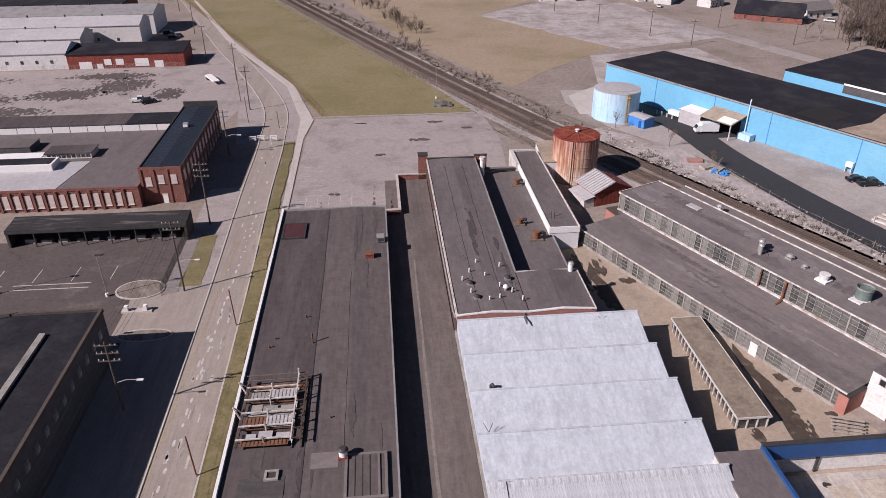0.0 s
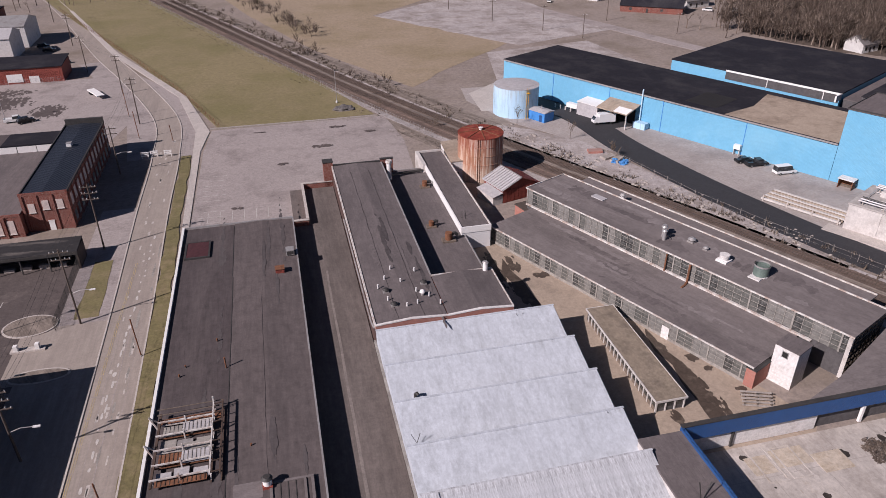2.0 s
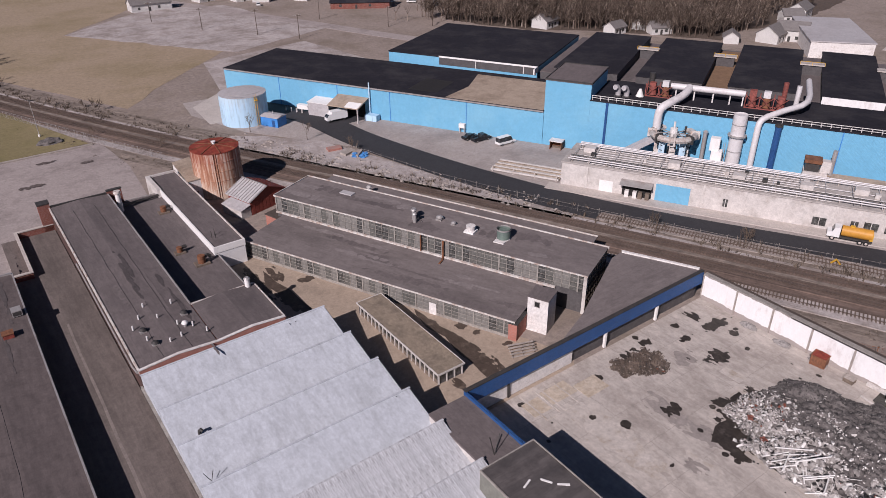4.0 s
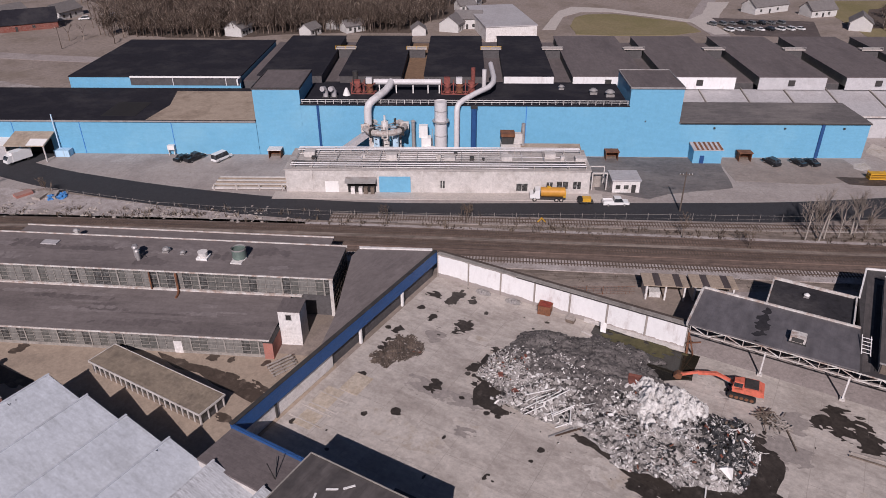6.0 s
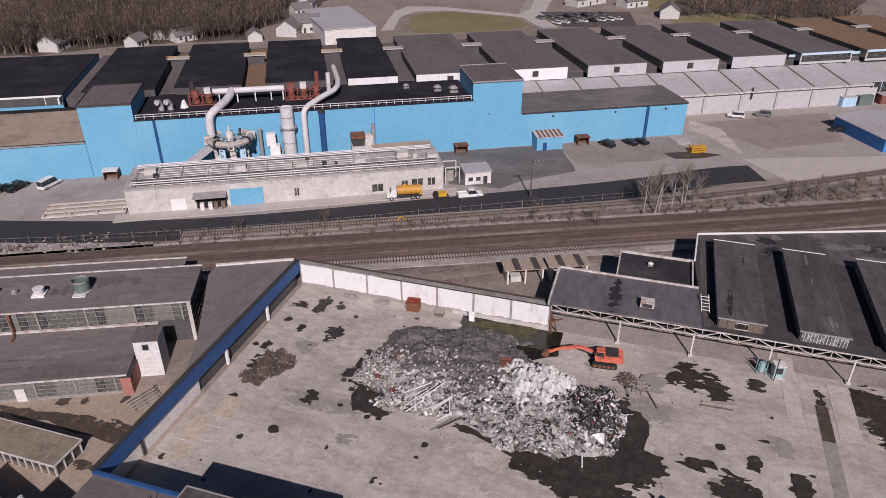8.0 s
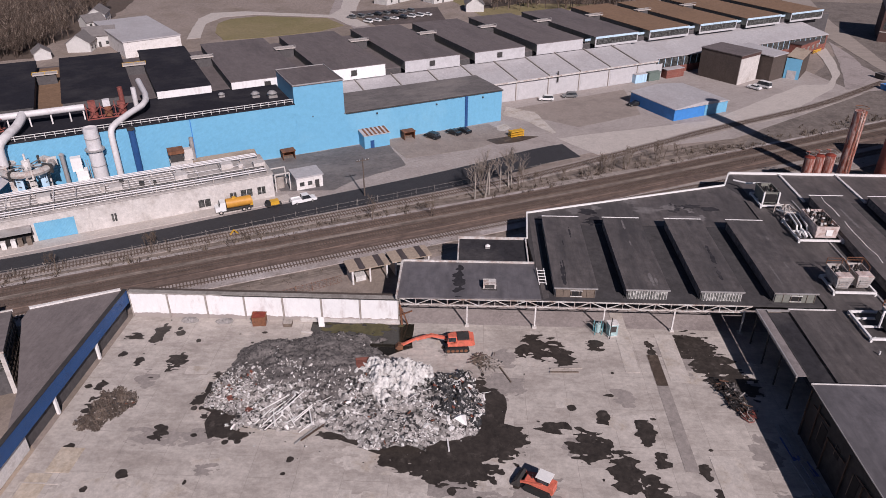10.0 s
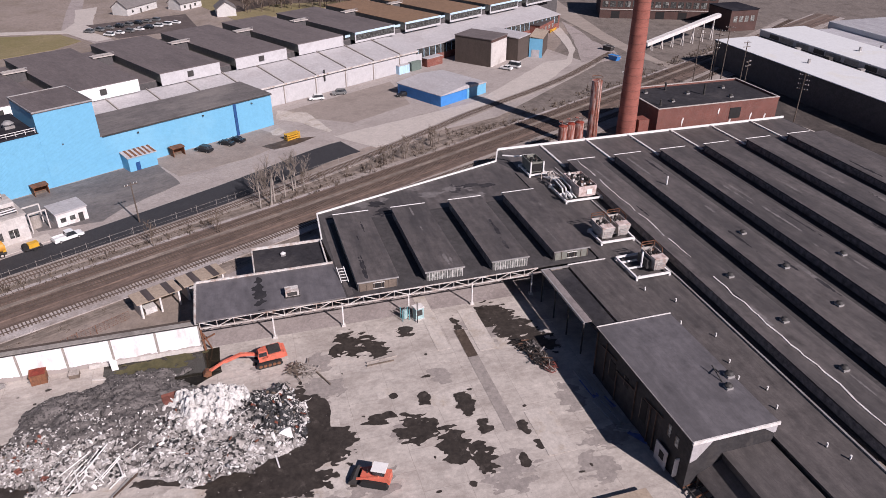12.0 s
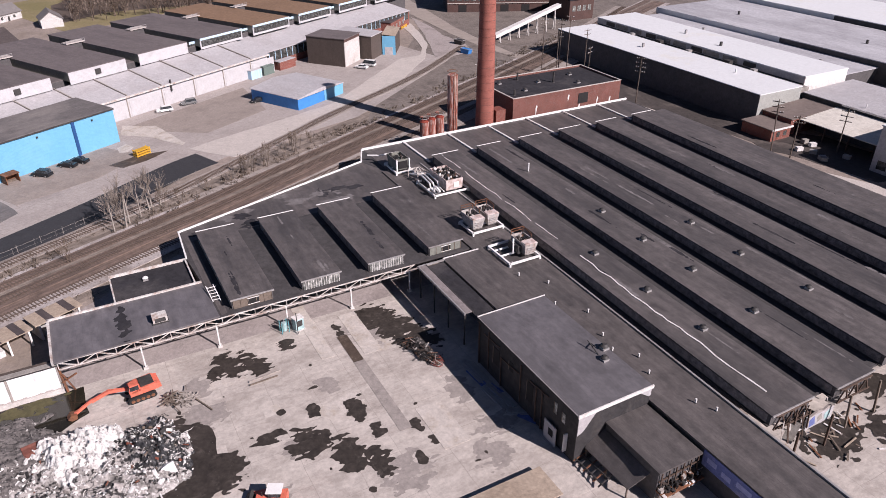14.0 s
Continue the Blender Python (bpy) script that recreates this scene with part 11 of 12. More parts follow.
sheet("parking_lot", [(357, 99), (375, 57), (341, 47.5), (327, 79)], M["lot_dark"], WORLD, "dark parking lot with rows of cars", 0.16, "parking lot")
sheet("road", [(310, 74), (327, 82), (351, 101), (394, 109), (440, 118), (440, 124), (392, 116), (346, 107), (322, 89), (306, 80)], M["lot"], WORLD, "grey road behind the plant", 0.09, "road")
sheet("lawn", [(352, 30), (430, 70), (470, 10), (400, -30), (372, -6)], M["lawn"], WORLD, "green grass around the houses", 0.07, "lawn")


def bare_tree(g, x, y, h, rnd, depth=3, spread=0.5, twigs=5, thick=1.5):
    """A leafless tree: trunk, limbs, twigs."""
    def grow(p, d, L, r, k):
        q = p + d * L
        g.tube([p, (p + q) / 2 + Vector((rnd.uniform(-1, 1), rnd.uniform(-1, 1), 0)) * L * 0.05, q], r, 5 if k == depth else 3, r * 0.55)
        if k == 0:
            return
        for _ in range(twigs if k == 1 else 3):
            a = rnd.uniform(0, 6.283)
            e = (d + Vector((math.cos(a), math.sin(a), rnd.uniform(-0.1, 0.5))) * spread * rnd.uniform(0.6, 1.3)).normalized()
            grow(p + d * L * rnd.uniform(0.55, 1.0), e, L * rnd.uniform(0.5, 0.75), r * 0.5, k - 1)
    grow(Vector((x, y, -0.1)), Vector((rnd.uniform(-0.06, 0.06), rnd.uniform(-0.06, 0.06), 1)).normalized(), h * 0.42, h * 0.014 * thick, depth)
    return g


def tree(x, y, h, seed, label="leafless tree with thin grey branches", stems=1, depth=3, bark="bark", twig="twig"):
    rnd = random.Random(seed)
    t = thing("bare_tree", pose(x, y, 0), label, "tree", "bare trees")
    trunk = Geo()
    for s in range(stems):
        dx, dy = (rnd.uniform(-0.8, 0.8), rnd.uniform(-0.8, 0.8)) if stems > 1 else (0, 0)
        trunk.tube([(dx, dy, -0.1), (dx * 1.4, dy * 1.4, h * 0.3), (dx * 2.0 + rnd.uniform(-0.4, 0.4), dy * 2.0, h * 0.62)], h * 0.016, 6, h * 0.007)
    part("trunk", trunk, M[bark], t)
    crown = Geo()
    for s in range(stems * 5):
        a = rnd.uniform(0, 6.283)
        z = h * rnd.uniform(0.22, 0.5)
        d = Vector((math.cos(a) * 0.36, math.sin(a) * 0.36, 1)).normalized()
        p = Vector((rnd.uniform(-0.4, 0.4) * stems, rnd.uniform(-0.4, 0.4) * stems, z))

        def limb(p, d, L, r, k):
            q = p + d * L
            crown.tube([p, q], r, 3, r * 0.5)
            if k:
                for _ in range(4):
                    b = rnd.uniform(0, 6.283)
                    limb(p + d * L * rnd.uniform(0.35, 1), (d + Vector((math.cos(b), math.sin(b), rnd.uniform(0, 0.6))) * 0.6).normalized(), L * rnd.uniform(0.45, 0.7), r * 0.55, k - 1)
        limb(p, d, h * 0.3, h * 0.009, depth - 1)
    part("crown", crown, M[twig], t, "bare winter twigs")
    return t


for k, (x, y, h, s) in enumerate(((166.9, -14.9, 6, 2), (172.7, -21.7, 6, 2), (132.9, 36.3, 6.5, 1), (103.5, 92.5, 4.5, 2), (61, 181, 6, 1), (68, 166, 5, 2), (49.5, 196, 6.5, 1), (177.3, -29.4, 6, 2), (157, 1, 4, 2),
                                   (161.0, -5.0, 3.5, 2), (169.6, -18, 4.5, 2), (181, -35, 4, 2), (25, 196, 4, 2), (10, 216, 3.5, 2), (117, 62, 3.0, 2), (155.4, 5, 5, 2), (113.8, 77.6, 4.8, 3), (136.2, 23.9, 5.5, 2))):
    tree(x, y, h, 100 + k, stems=s)
for k, (x, y, h, s) in enumerate(((147.8, 13.6, 13, 2), (146.4, 15.2, 11, 1), (149.6, 12.2, 12, 1), (152.0, 9.8, 9, 1), (154.6, 7.4, 11.5, 2), (156.4, 5.4, 9, 1))):
    tree(x, y, h, 140 + k, "slender leafless tree with a pale trunk beside the rails", s, 3, "bark_pale", "twig_pale")
for k in range(12):
    tree(161 + 1.55 * k, -9.5 - 1.95 * k + (k * 37 % 5 - 2) * 0.5, 3.6 + (k * 29 % 7) * 0.4, 170 + k, "low leafless bush between the tracks", 2, 3, "bark", "twig_pale")
def twigs(g, x, y, h, rnd, n):
    """Slender bare twigs that fill a crown."""
    for _ in range(n):
        z = h * rnd.uniform(0.3, 0.95)
        w = h * 0.24 * math.sin(math.pi * min(1, max(0.05, (z / h - 0.2) / 0.85)))
        a = rnd.uniform(0, 6.283)
        r = w * rnd.random() ** 0.5
        px_, py_ = x + r * math.cos(a), y + r * math.sin(a)
        L = rnd.uniform(1.2, 3.0)
        e = Vector((math.cos(a) * rnd.uniform(0, 0.8), math.sin(a) * rnd.uniform(0, 0.8), rnd.uniform(0.3, 1))).normalized() * L
        b = rnd.uniform(0, 6.283)
        k = rnd.uniform(0.05, 0.13)
        g.add([(px_ + k * math.cos(b), py_ + k * math.sin(b), z), (px_ - k * math.cos(b), py_ - k * math.sin(b), z), (px_ + e.x, py_ + e.y, z + e.z)], [(0, 1, 2)])


woods = Geo()
rw = random.Random(77)
EDGE = [(140, 340), (166, 306), (183, 280), (196, 262), (216, 246), (234, 225), (250, 202), (290, 207), (345, 222)]
for n in range(1500):
    f = rw.uniform(0, len(EDGE) - 1.001)
    k = int(f)
    (x0, y0), (x1, y1) = EDGE[k], EDGE[k + 1]
    d = rw.random() ** 1.4 * 95
    nx, ny = (0.8, 0.6) if k < 6 else (0.25, 0.97)
    x, y = x0 + (x1 - x0) * (f - k) + nx * d, y0 + (y1 - y0) * (f - k) + ny * d
    if (k >= 6 and rw.random() < 0.45) or (k == 0 and rw.random() < 0.9) or (k == 1 and rw.random() < 0.35):
        continue
    if math.hypot(x - 150, y - 352) < 34:
        continue
    h = rw.uniform(7, 15) if d < 12 else rw.uniform(10, 22)
    bare_tree(woods, x, y, h, rw, 2, 0.55, 4, rw.uniform(0.7, 1.9))
    twigs(woods, x, y, h, rw, 130)
for n in range(150):
    x, y = rw.uniform(372, 450), rw.uniform(-45, 30)
    h = rw.uniform(7, 14)
    bare_tree(woods, x, y, h, rw, 2, 0.5, 4, 1.5)
    twigs(woods, x, y, h, rw, 90)
solo("woods", woods, M["twigs"], WORLD, "bare brown winter woods", "woods", kind="stuff")
sheet("woodland_floor", ragged([(372, 34), (392, 14), (396, -40), (470, -60), (470, 20), (420, 40)], 6, 2, 5), M["litter"], WORLD, "brown leaf litter under the winter trees", 0.11, "woodland floor")
near = Geo()
for k in range(46):
    f = rw.uniform(0, 1)
    x, y, h = -52 + 40 * f + rw.uniform(-5, 5), 415 - 95 * f + rw.uniform(-4, 8), rw.uniform(2, 5)
    bare_tree(near, x, y, h, rw, 2, 0.7, 5)
    twigs(near, x, y, h, rw, 40)
for k in range(14):
    bare_tree(near, 158 + rw.uniform(-8, 45), 300 + rw.uniform(-16, 26), rw.uniform(8, 14), rw, 3, 0.6, 4)
for k in range(20):
    bare_tree(near, rw.uniform(-240, -120), rw.uniform(395, 430), rw.uniform(8, 13), rw, 2, 0.6, 5)
for k in range(240):
    i = rw.randrange(4, len(RAIL) - 4)
    if RAIL[i].y < 215 or noise.noise(Vector((RAIL[i].x * 0.04, RAIL[i].y * 0.04, 2.0))) < rw.uniform(-0.4, 0.2):
        continue
    p = RAIL[i] + side(RAIL, i) * rw.uniform(6.2, 11.5) + Vector((rw.uniform(-4, 4), rw.uniform(-4, 4), 0))
    h = rw.uniform(1.0, 3.4)
    bare_tree(near, p.x, p.y, h, rw, 2, 0.8, 5)
    twigs(near, p.x, p.y, h, rw, 26)
solo("thicket", near, M["twigs"], WORLD, "scrubby leafless trees beside the railway and the road", "trees", kind="stuff")

# weeds and brush along the railway
brush = Geo()
rb = random.Random(9)
for _ in range(7000):
    k = rb.randrange(18, len(RAIL) - 24)
    s = side(RAIL, k)
    o = rb.choice((rb.uniform(4.2, 9.8), rb.uniform(4.2, 9.8), rb.uniform(4.2, 9.8), rb.uniform(-14.0, -9.5)))
    p = RAIL[k] + s * o + Vector((rb.uniform(-2.5, 2.5), rb.uniform(-2.5, 2.5), 0))
    if noise.noise(Vector((p.x * 0.12, p.y * 0.12, 3.0))) < rb.uniform(-0.35, 0.25):
        continue
    hh = rb.uniform(0.15, 0.5) if o < 0 or rb.random() < 0.6 else rb.uniform(0.5, 1.2)
    for _ in range(6):
        a = rb.uniform(0, 6.283)
        w = 0.05 + hh * 0.06
        c = p + Vector((rb.uniform(-0.5, 0.5), rb.uniform(-0.5, 0.5), 0))
        q = c + Vector((math.cos(a) * w, math.sin(a) * w, 0))
        r = c - Vector((math.cos(a) * w, math.sin(a) * w, 0))
        m2 = c + Vector((rb.uniform(-0.4, 0.4), rb.uniform(-0.4, 0.4), hh * rb.uniform(0.6, 1.2)))
        brush.add([(q.x, q.y, 0.03), (r.x, r.y, 0.03), (m2.x, m2.y, m2.z)], [(0, 1, 2)])
solo("dry_brush", brush, M["stalks"], WORLD, "clumps of dead weeds and brush along the railway", "weeds", kind="stuff")

# ---- poles, wires, fences, cars ----
def power_pole(m, x, y, h, arms=2, lamp=None, rz=0.0, lean=0.0):
    t = thing("power_pole", at(m, x, y, 0, rz) @ pose(0, 0, 0, 0, lean, 0), "wooden power pole with crossarms", "power pole", "power poles")
    part("pole", Geo().cyl(0, 0, -0.3, h, 0.19, 0.12, n=8), M["pole"], t, smooth=True)
    for k in range(arms):
        z = h - 0.6 - 1.3 * k
        a = part("crossarm", Geo().box(-1.5, -0.08, z - 0.08, 1.5, 0.08, z + 0.08), M["pole"], t)
        for s in (-1.35, -0.7, 0.7, 1.35):
            part("insulator", Geo().cyl(s, 0, z + 0.08, z + 0.32, 0.06, n=6), M["white_clean"], a)
    if lamp:
        L = part("lamp_arm", Geo().tube([(0, 0, h * 0.42), (lamp * 0.5, 0, h * 0.42 + 0.5), (lamp, 0, h * 0.42 + 0.4)], 0.06, 6), M["steel"], t)
        part("lamp_head", Geo().box(lamp - 0.1, -0.16, h * 0.42 + 0.28, lamp + 0.8, 0.16, h * 0.42 + 0.44), M["white_clean"], L)
    return t


def lamp_post(m, x, y, h, label="slim grey lamp post", dx=1.2):
    t = thing("lamp_post", at(m, x, y), label, "lamp post", "lamp posts")
    part("pole", Geo().cyl(0, 0, 0, h, 0.1, 0.07, n=8), M["steel"], t)
    part("head", Geo().box(-0.2, -0.2, h, dx, 0.2, h + 0.2), M["dark_metal"], t)
    part("base", Geo().cyl(0, 0, 0, 0.7, 0.3, n=10), M["white_clean"], t)
    return t


LINE = [(-38.5, 40, 13.0), (-38.5, 80.8, 12.2), (-37.1, 112.5, 14.5), (-37.6, 139.2, 14.4), (-40.4, 179.5, 12.5), (-40.5, 218, 14.0), (-50, 252, 13), (-66.7, 283.8, 13), (-80.9, 330.5, 13), (-100, 385, 13)]
for k, (x, y, h) in enumerate(LINE):
    power_pole(SITE, x, y, h, 3 if k in (1, 3) else 2, 3.0 if k in (1, 2, 4) else None, 0)
for s in (-1.35, -0.7, 0.7, 1.35):
    for (x0, y0, h0), (x1, y1, h1) in zip(LINE, LINE[1:]):
        pts = [(x0 + (x1 - x0) * f + s, y0 + (y1 - y0) * f, (h0 - 0.25) + (h1 - h0) * f - 1.1 * math.sin(math.pi * f)) for f in np.linspace(0, 1, 7)]
        solo("power_wire", Geo().tube(pts, 0.018, 3), M["dark_metal"], SITE, "sagging black power wire", "wire", "power wires")
for x, y, h in ((-25.6, 67.4, 6.8), (-25.9, 100.5, 7.2), (-39.0, 205, 8), (-44.5, 226, 9), (-29.5, 200, 5)):
    t = thing("street_pole", at(SITE, x, y), "thin leaning steel street pole", "pole", "street poles")
    part("pole", Geo().tube([(0, 0, 0), (-0.25, 0.1, h)], 0.1, 6), M["rust"], t)
    part("collar", Geo().cyl(0, 0, 0, 0.3, 0.2, n=8), M["steel"], t)
for x, y, h in ((-50.5, 112, 8.5), (-71, 114.5, 9), (-80.5, 232, 9.5), (-59, 93, 12), (18.4, 223.8, 10.4)):
    lamp_post(SITE, x, y, h)
for x, y, h in ((72.2, 340.6, 9.5), (90.2, 315.9, 11.0), (103.0, 298.2, 10.3), (125.7, 331.6, 10), (146.0, 298.9, 9), (56, 372, 9)):
    t = power_pole(WORLD, x, y, h, 1)
power_pole(SITE, 161.8 - 8, -147.5, 17.0, 4, None, 30)
power_pole(SITE, 109.2, -153.7, 15.5, 3, None, 20, 4)
power_pole(SITE, 106.7, -158.3, 11.5, 2, None, 40)
power_pole(SITE, 103.0, -172, 12, 3, None, 25)
for k, (x, y, h) in enumerate(((196, -150, 20), (199, -156, 20), (192, -146, 17), (203, -148, 19), (187, -154, 18), (180, -150, 14))):
    power_pole(SITE, x, y, h, 2, None, 30 + 17 * k)
power_pole(BLUE, 153, -32.0, 9.5, 1)
power_pole(BLUE, 300, -60, 10, 1)


def fence(m, pts, h, label, spacing=3.0, mat="steel", wires=6, pickets=0.5):
    """A wire fence: posts, rails and thin uprights."""
    t = thing("wire_fence", m, label, "fence", "wire fences")
    pm = mesh_of("post", Geo().cyl(0, 0, 0, h, 0.045, n=6), M[mat])
    g = Geo()
    for (x0, y0), (x1, y1) in zip(pts, pts[1:]):
        L = math.hypot(x1 - x0, y1 - y0)
        n = max(1, int(L / spacing))
        for i in range(n):
            piece("post", pm, t, x0 + (x1 - x0) * i / n, y0 + (y1 - y0) * i / n, 0)
        for k in range(wires):
            z = h * (k + 0.6) / wires
            g.bar((x0, y0, z), (x1, y1, z), 0.02 if k < wires - 1 else 0.035)
        for i in range(int(L / pickets)):
            f = i * pickets / L
            g.bar((x0 + (x1 - x0) * f, y0 + (y1 - y0) * f, 0), (x0 + (x1 - x0) * f, y0 + (y1 - y0) * f, h), 0.025)
    tagged(part("wire_mesh", g, M[mat], t), kind="stuff")
    return t


fence(WORLD, [(66, 174), (78, 140), (86, 124), (98, 103), (112, 80.5), (136.6, 45.2), (160.4, 9.0), (172, -8)], 1.8, "chain-link fence between the black road and the railway", 4.5, "grimy", 2, 4.5)
fence(WORLD, [(-100, 415), (-42, 305), (-20, 266), (14, 204), (24, 187)], 2.2, "long wire fence between lawn and railway", 4.0, "steel", 6, 1.2)
fence(SITE, [(-17.5, 208.5), (-30.5, 246), (-52, 296.5), (-104, 416)], 1.8, "low wire fence along the lawn's edge", 4.0, "rust", 5, 1.6)
fence(SITE, [(-41.2, 134), (-40.8, 111)], 2.2, "dark fence beside the parking lot", 2.5, "dark_metal", 8, 0.2)
fence(SITE, [(-130, 271.5), (-72, 272.5)], 2.0, "wire fence in front of the red shed", 3.5, "steel", 6, 0.8)
fence(SITE, [(99.5, 44), (107, 31), (110, 26)], 1.8, "sagging wire fence beside the siding", 3.0, "rust", 5, 0.7)


def car(m, x, y, rz, paint, kind="sedan"):
    L, W2, H = {"sedan": (4.7, 1.8, 1.45), "suv": (4.9, 1.9, 1.75), "pickup": (5.9, 2.0, 1.85), "van": (5.6, 2.0, 2.2)}[kind]
    t = thing({"sedan": "car", "suv": "car", "pickup": "pickup_truck", "van": "van"}[kind], at(m, x, y, 0.1, rz), {"car_white": "white", "car_black": "black", "car_grey": "grey"}[paint] + " " + kind + " parked on the open ground", kind, "parked cars")
    a = L / 2
    part("body", Geo().extrude([(-a, 0.35), (a, 0.35), (a, 0.75), (a - 0.3, 0.95), (-a + 0.2, 1.0), (-a, 0.85)], "y", -W2 / 2, W2 / 2), M[paint], t)
    prof = {"sedan": [(-1.5, 0.95), (1.2, 0.95), (0.5, H), (-0.9, H)], "suv": [(-a + 0.25, 0.95), (1.3, 0.95), (0.7, H), (-a + 0.5, H)],
            "pickup": [(-0.5, 0.95), (1.7, 0.95), (1.1, H), (-0.4, H)], "van": [(-a + 0.1, 0.95), (1.9, 0.95), (1.2, H), (-a + 0.15, H)]}[kind]
    c = part("cabin", Geo().extrude(prof, "y", -W2 / 2 + 0.12, W2 / 2 - 0.12), M["car_glass"], t)
    part("roof", Geo().box(prof[3][0] - 0.02, -W2 / 2 + 0.14, H - 0.05, prof[2][0] + 0.02, W2 / 2 - 0.14, H + 0.03), M[paint], c)
    for sx in (-1, 1):
        for sy in (-1, 1):
            w = part("wheel", Geo().cyl(0, 0, -0.11, 0.11, 0.34, n=12), M["rubber"], t, at=pose(sx * L * 0.31, sy * (W2 / 2 - 0.1), 0.26, 90))
            part("rim", Geo().cyl(0, 0, -0.12, 0.12, 0.19, n=8), M["steel"], w)
    if kind == "pickup":
        part("bed", Geo().box(-a + 0.1, -W2 / 2 + 0.1, 0.95, -0.6, -W2 / 2 + 0.2, 1.25).box(-a + 0.1, W2 / 2 - 0.2, 0.95, -0.6, W2 / 2 - 0.1, 1.25).box(-a + 0.05, -W2 / 2 + 0.1, 0.95, -a + 0.15, W2 / 2 - 0.1, 1.25), M[paint], t)
    part("headlight", Geo().box(a - 0.05, -W2 / 2 + 0.1, 0.65, a + 0.02, -W2 / 2 + 0.5, 0.85), M["white_clean"], t)
    part("headlight", Geo().box(a - 0.05, W2 / 2 - 0.5, 0.65, a + 0.02, W2 / 2 - 0.1, 0.85), M["white_clean"], t)
    return t


car(BLUE, 31.0, -4.2, 60, "car_black")
car(BLUE, 34.2, -4.0, 60, "car_black", "pickup")
car(BLUE, 41.3, -3.8, 60, "car_white", "van")
for x in (183.6, 190.4, 193.6):
    car(BLUE, x, -4.4, 112, "car_black", "suv" if x < 185 else "sedan")
car(BLUE, 139.2, -29.0, 2, "car_white", "pickup")
car(BLUE, 231.6, 10.5, 150, "car_white", "suv")
car(BLUE, 240.4, 10.0, 155, "car_grey", "suv")
car(BLUE, 254.0, -6.6, 160, "car_black")
car(BLUE, 302.4, -9.8, 100, "car_white")
car(BLUE, 306.6, -9.6, 100, "car_white", "van")
car(BLUE, 279.4, -15, 90, "car_white", "pickup")
car(SITE, -77.2, 229.8, 10, "car_white", "pickup")
car(SITE, -73.8, 228.2, 30, "car_black", "suv")
rc = random.Random(4)
for k in range(16):
    car(WORLD, 333 + 2.6 * (k % 8) * 1.1 + (k // 8) * 8, 84 - 3.6 * (k % 8) + (k // 8) * 10, 60 + rc.uniform(-5, 5), rc.choice(("car_white", "car_black", "car_grey")), rc.choice(("sedan", "suv")))
for x, y in ((112, 383), (127, 402), (183, 345), (196, 340), (190, 328)):
    car(WORLD, x, y, rc.uniform(0, 180), rc.choice(("car_white", "car_grey")), "suv")
for x, y in ((-92, 330), (-88, 322), (-78, 300)):
    car(SITE, x, y, 10, "car_black", "suv")

# working lorries in the plant yard
t = thing("tank_lorry", at(BLUE, 124.2, -26.6, 0.12, 178), "white lorry with an amber vacuum tank", "lorry")
part("chassis", Geo().box(-3.9, -1.0, 0.6, 3.6, 1.0, 0.95), M["dark_metal"], t)
part("cab", Geo().extrude([(2.0, 0.7), (4.3, 0.7), (4.3, 1.6), (3.4, 1.8), (3.1, 2.7), (2.0, 2.8)], "y", -1.15, 1.15), M["car_white"], t)
part("windscreen", Geo().extrude([(3.45, 1.85), (3.5, 1.85), (3.2, 2.6), (3.15, 2.6)], "y", -1.0, 1.0), M["car_glass"], t)
part("tank", Geo().tube([(-3.7, 0, 1.95), (1.8, 0, 1.95)], 1.1, 16), M["tanker"], t, smooth=True)
part("fitting", Geo().box(-3.9, -0.9, 1.0, -3.3, 0.9, 2.3).box(-0.4, -0.3, 3.0, 0.4, 0.3, 3.3), M["yellow"], t)
for x in (-2.9, -1.8, 3.2):
    for s in (-1, 1):
        w = part("wheel", Geo().cyl(0, 0, -0.15, 0.15, 0.5, n=12), M["rubber"], t, at=pose(x, s * 1.0, 0.4, 90))
        part("rim", Geo().cyl(0, 0, -0.17, 0.17, 0.26, n=8), M["steel_white"], w)
t = thing("pump_trailer", at(BLUE, 132.6, -28.6, 0.12), "small yellow pump trailer behind the pickup", "trailer")
part("frame", Geo().box(-1.6, -0.8, 0.5, 1.6, 0.8, 0.7), M["dark_metal"], t)
part("engine", Geo().box(-0.9, -0.7, 0.7, 1.0, 0.7, 1.6), M["yellow"], t)
part("hose_drum", Geo().cyl(0, 0, -0.6, 0.6, 0.6, n=12), M["rubber"], t, at=pose(-1.4, 0, 1.1, 90))
for s in (-1, 1):
    part("wheel", Geo().cyl(0, 0, -0.1, 0.1, 0.36, n=10), M["rubber"], t, at=pose(0, s * 0.85, 0.3, 90))
t = thing("warning_sign", at(BLUE, 121.6, -38.0, 0.1), "yellow folding warning stand on the road", "sign")
part("board", Geo().bar((-0.9, 0, 0), (0, 0.1, 1.0), 0.5, 0.1), M["yellow"], t)
part("board", Geo().bar((0.9, 0, 0), (0, 0.1, 1.0), 0.5, 0.1), M["yellow"], t)
t = thing("box_van", at(BLUE, -11.6, -6.2, 0.08, 238), "white delivery box van at the dock", "van")
part("box", Geo().box(-3.4, -1.15, 0.7, 1.6, 1.15, 3.1), M["car_white"], t)
part("cab", Geo().extrude([(1.6, 0.6), (3.2, 0.6), (3.1, 1.5), (2.5, 2.4), (1.6, 2.5)], "y", -1.05, 1.05), M["car_white"], t)
part("windscreen", Geo().extrude([(3.12, 1.5), (3.18, 1.5), (2.6, 2.35), (2.5, 2.35)], "y", -0.95, 0.95), M["car_glass"], t)
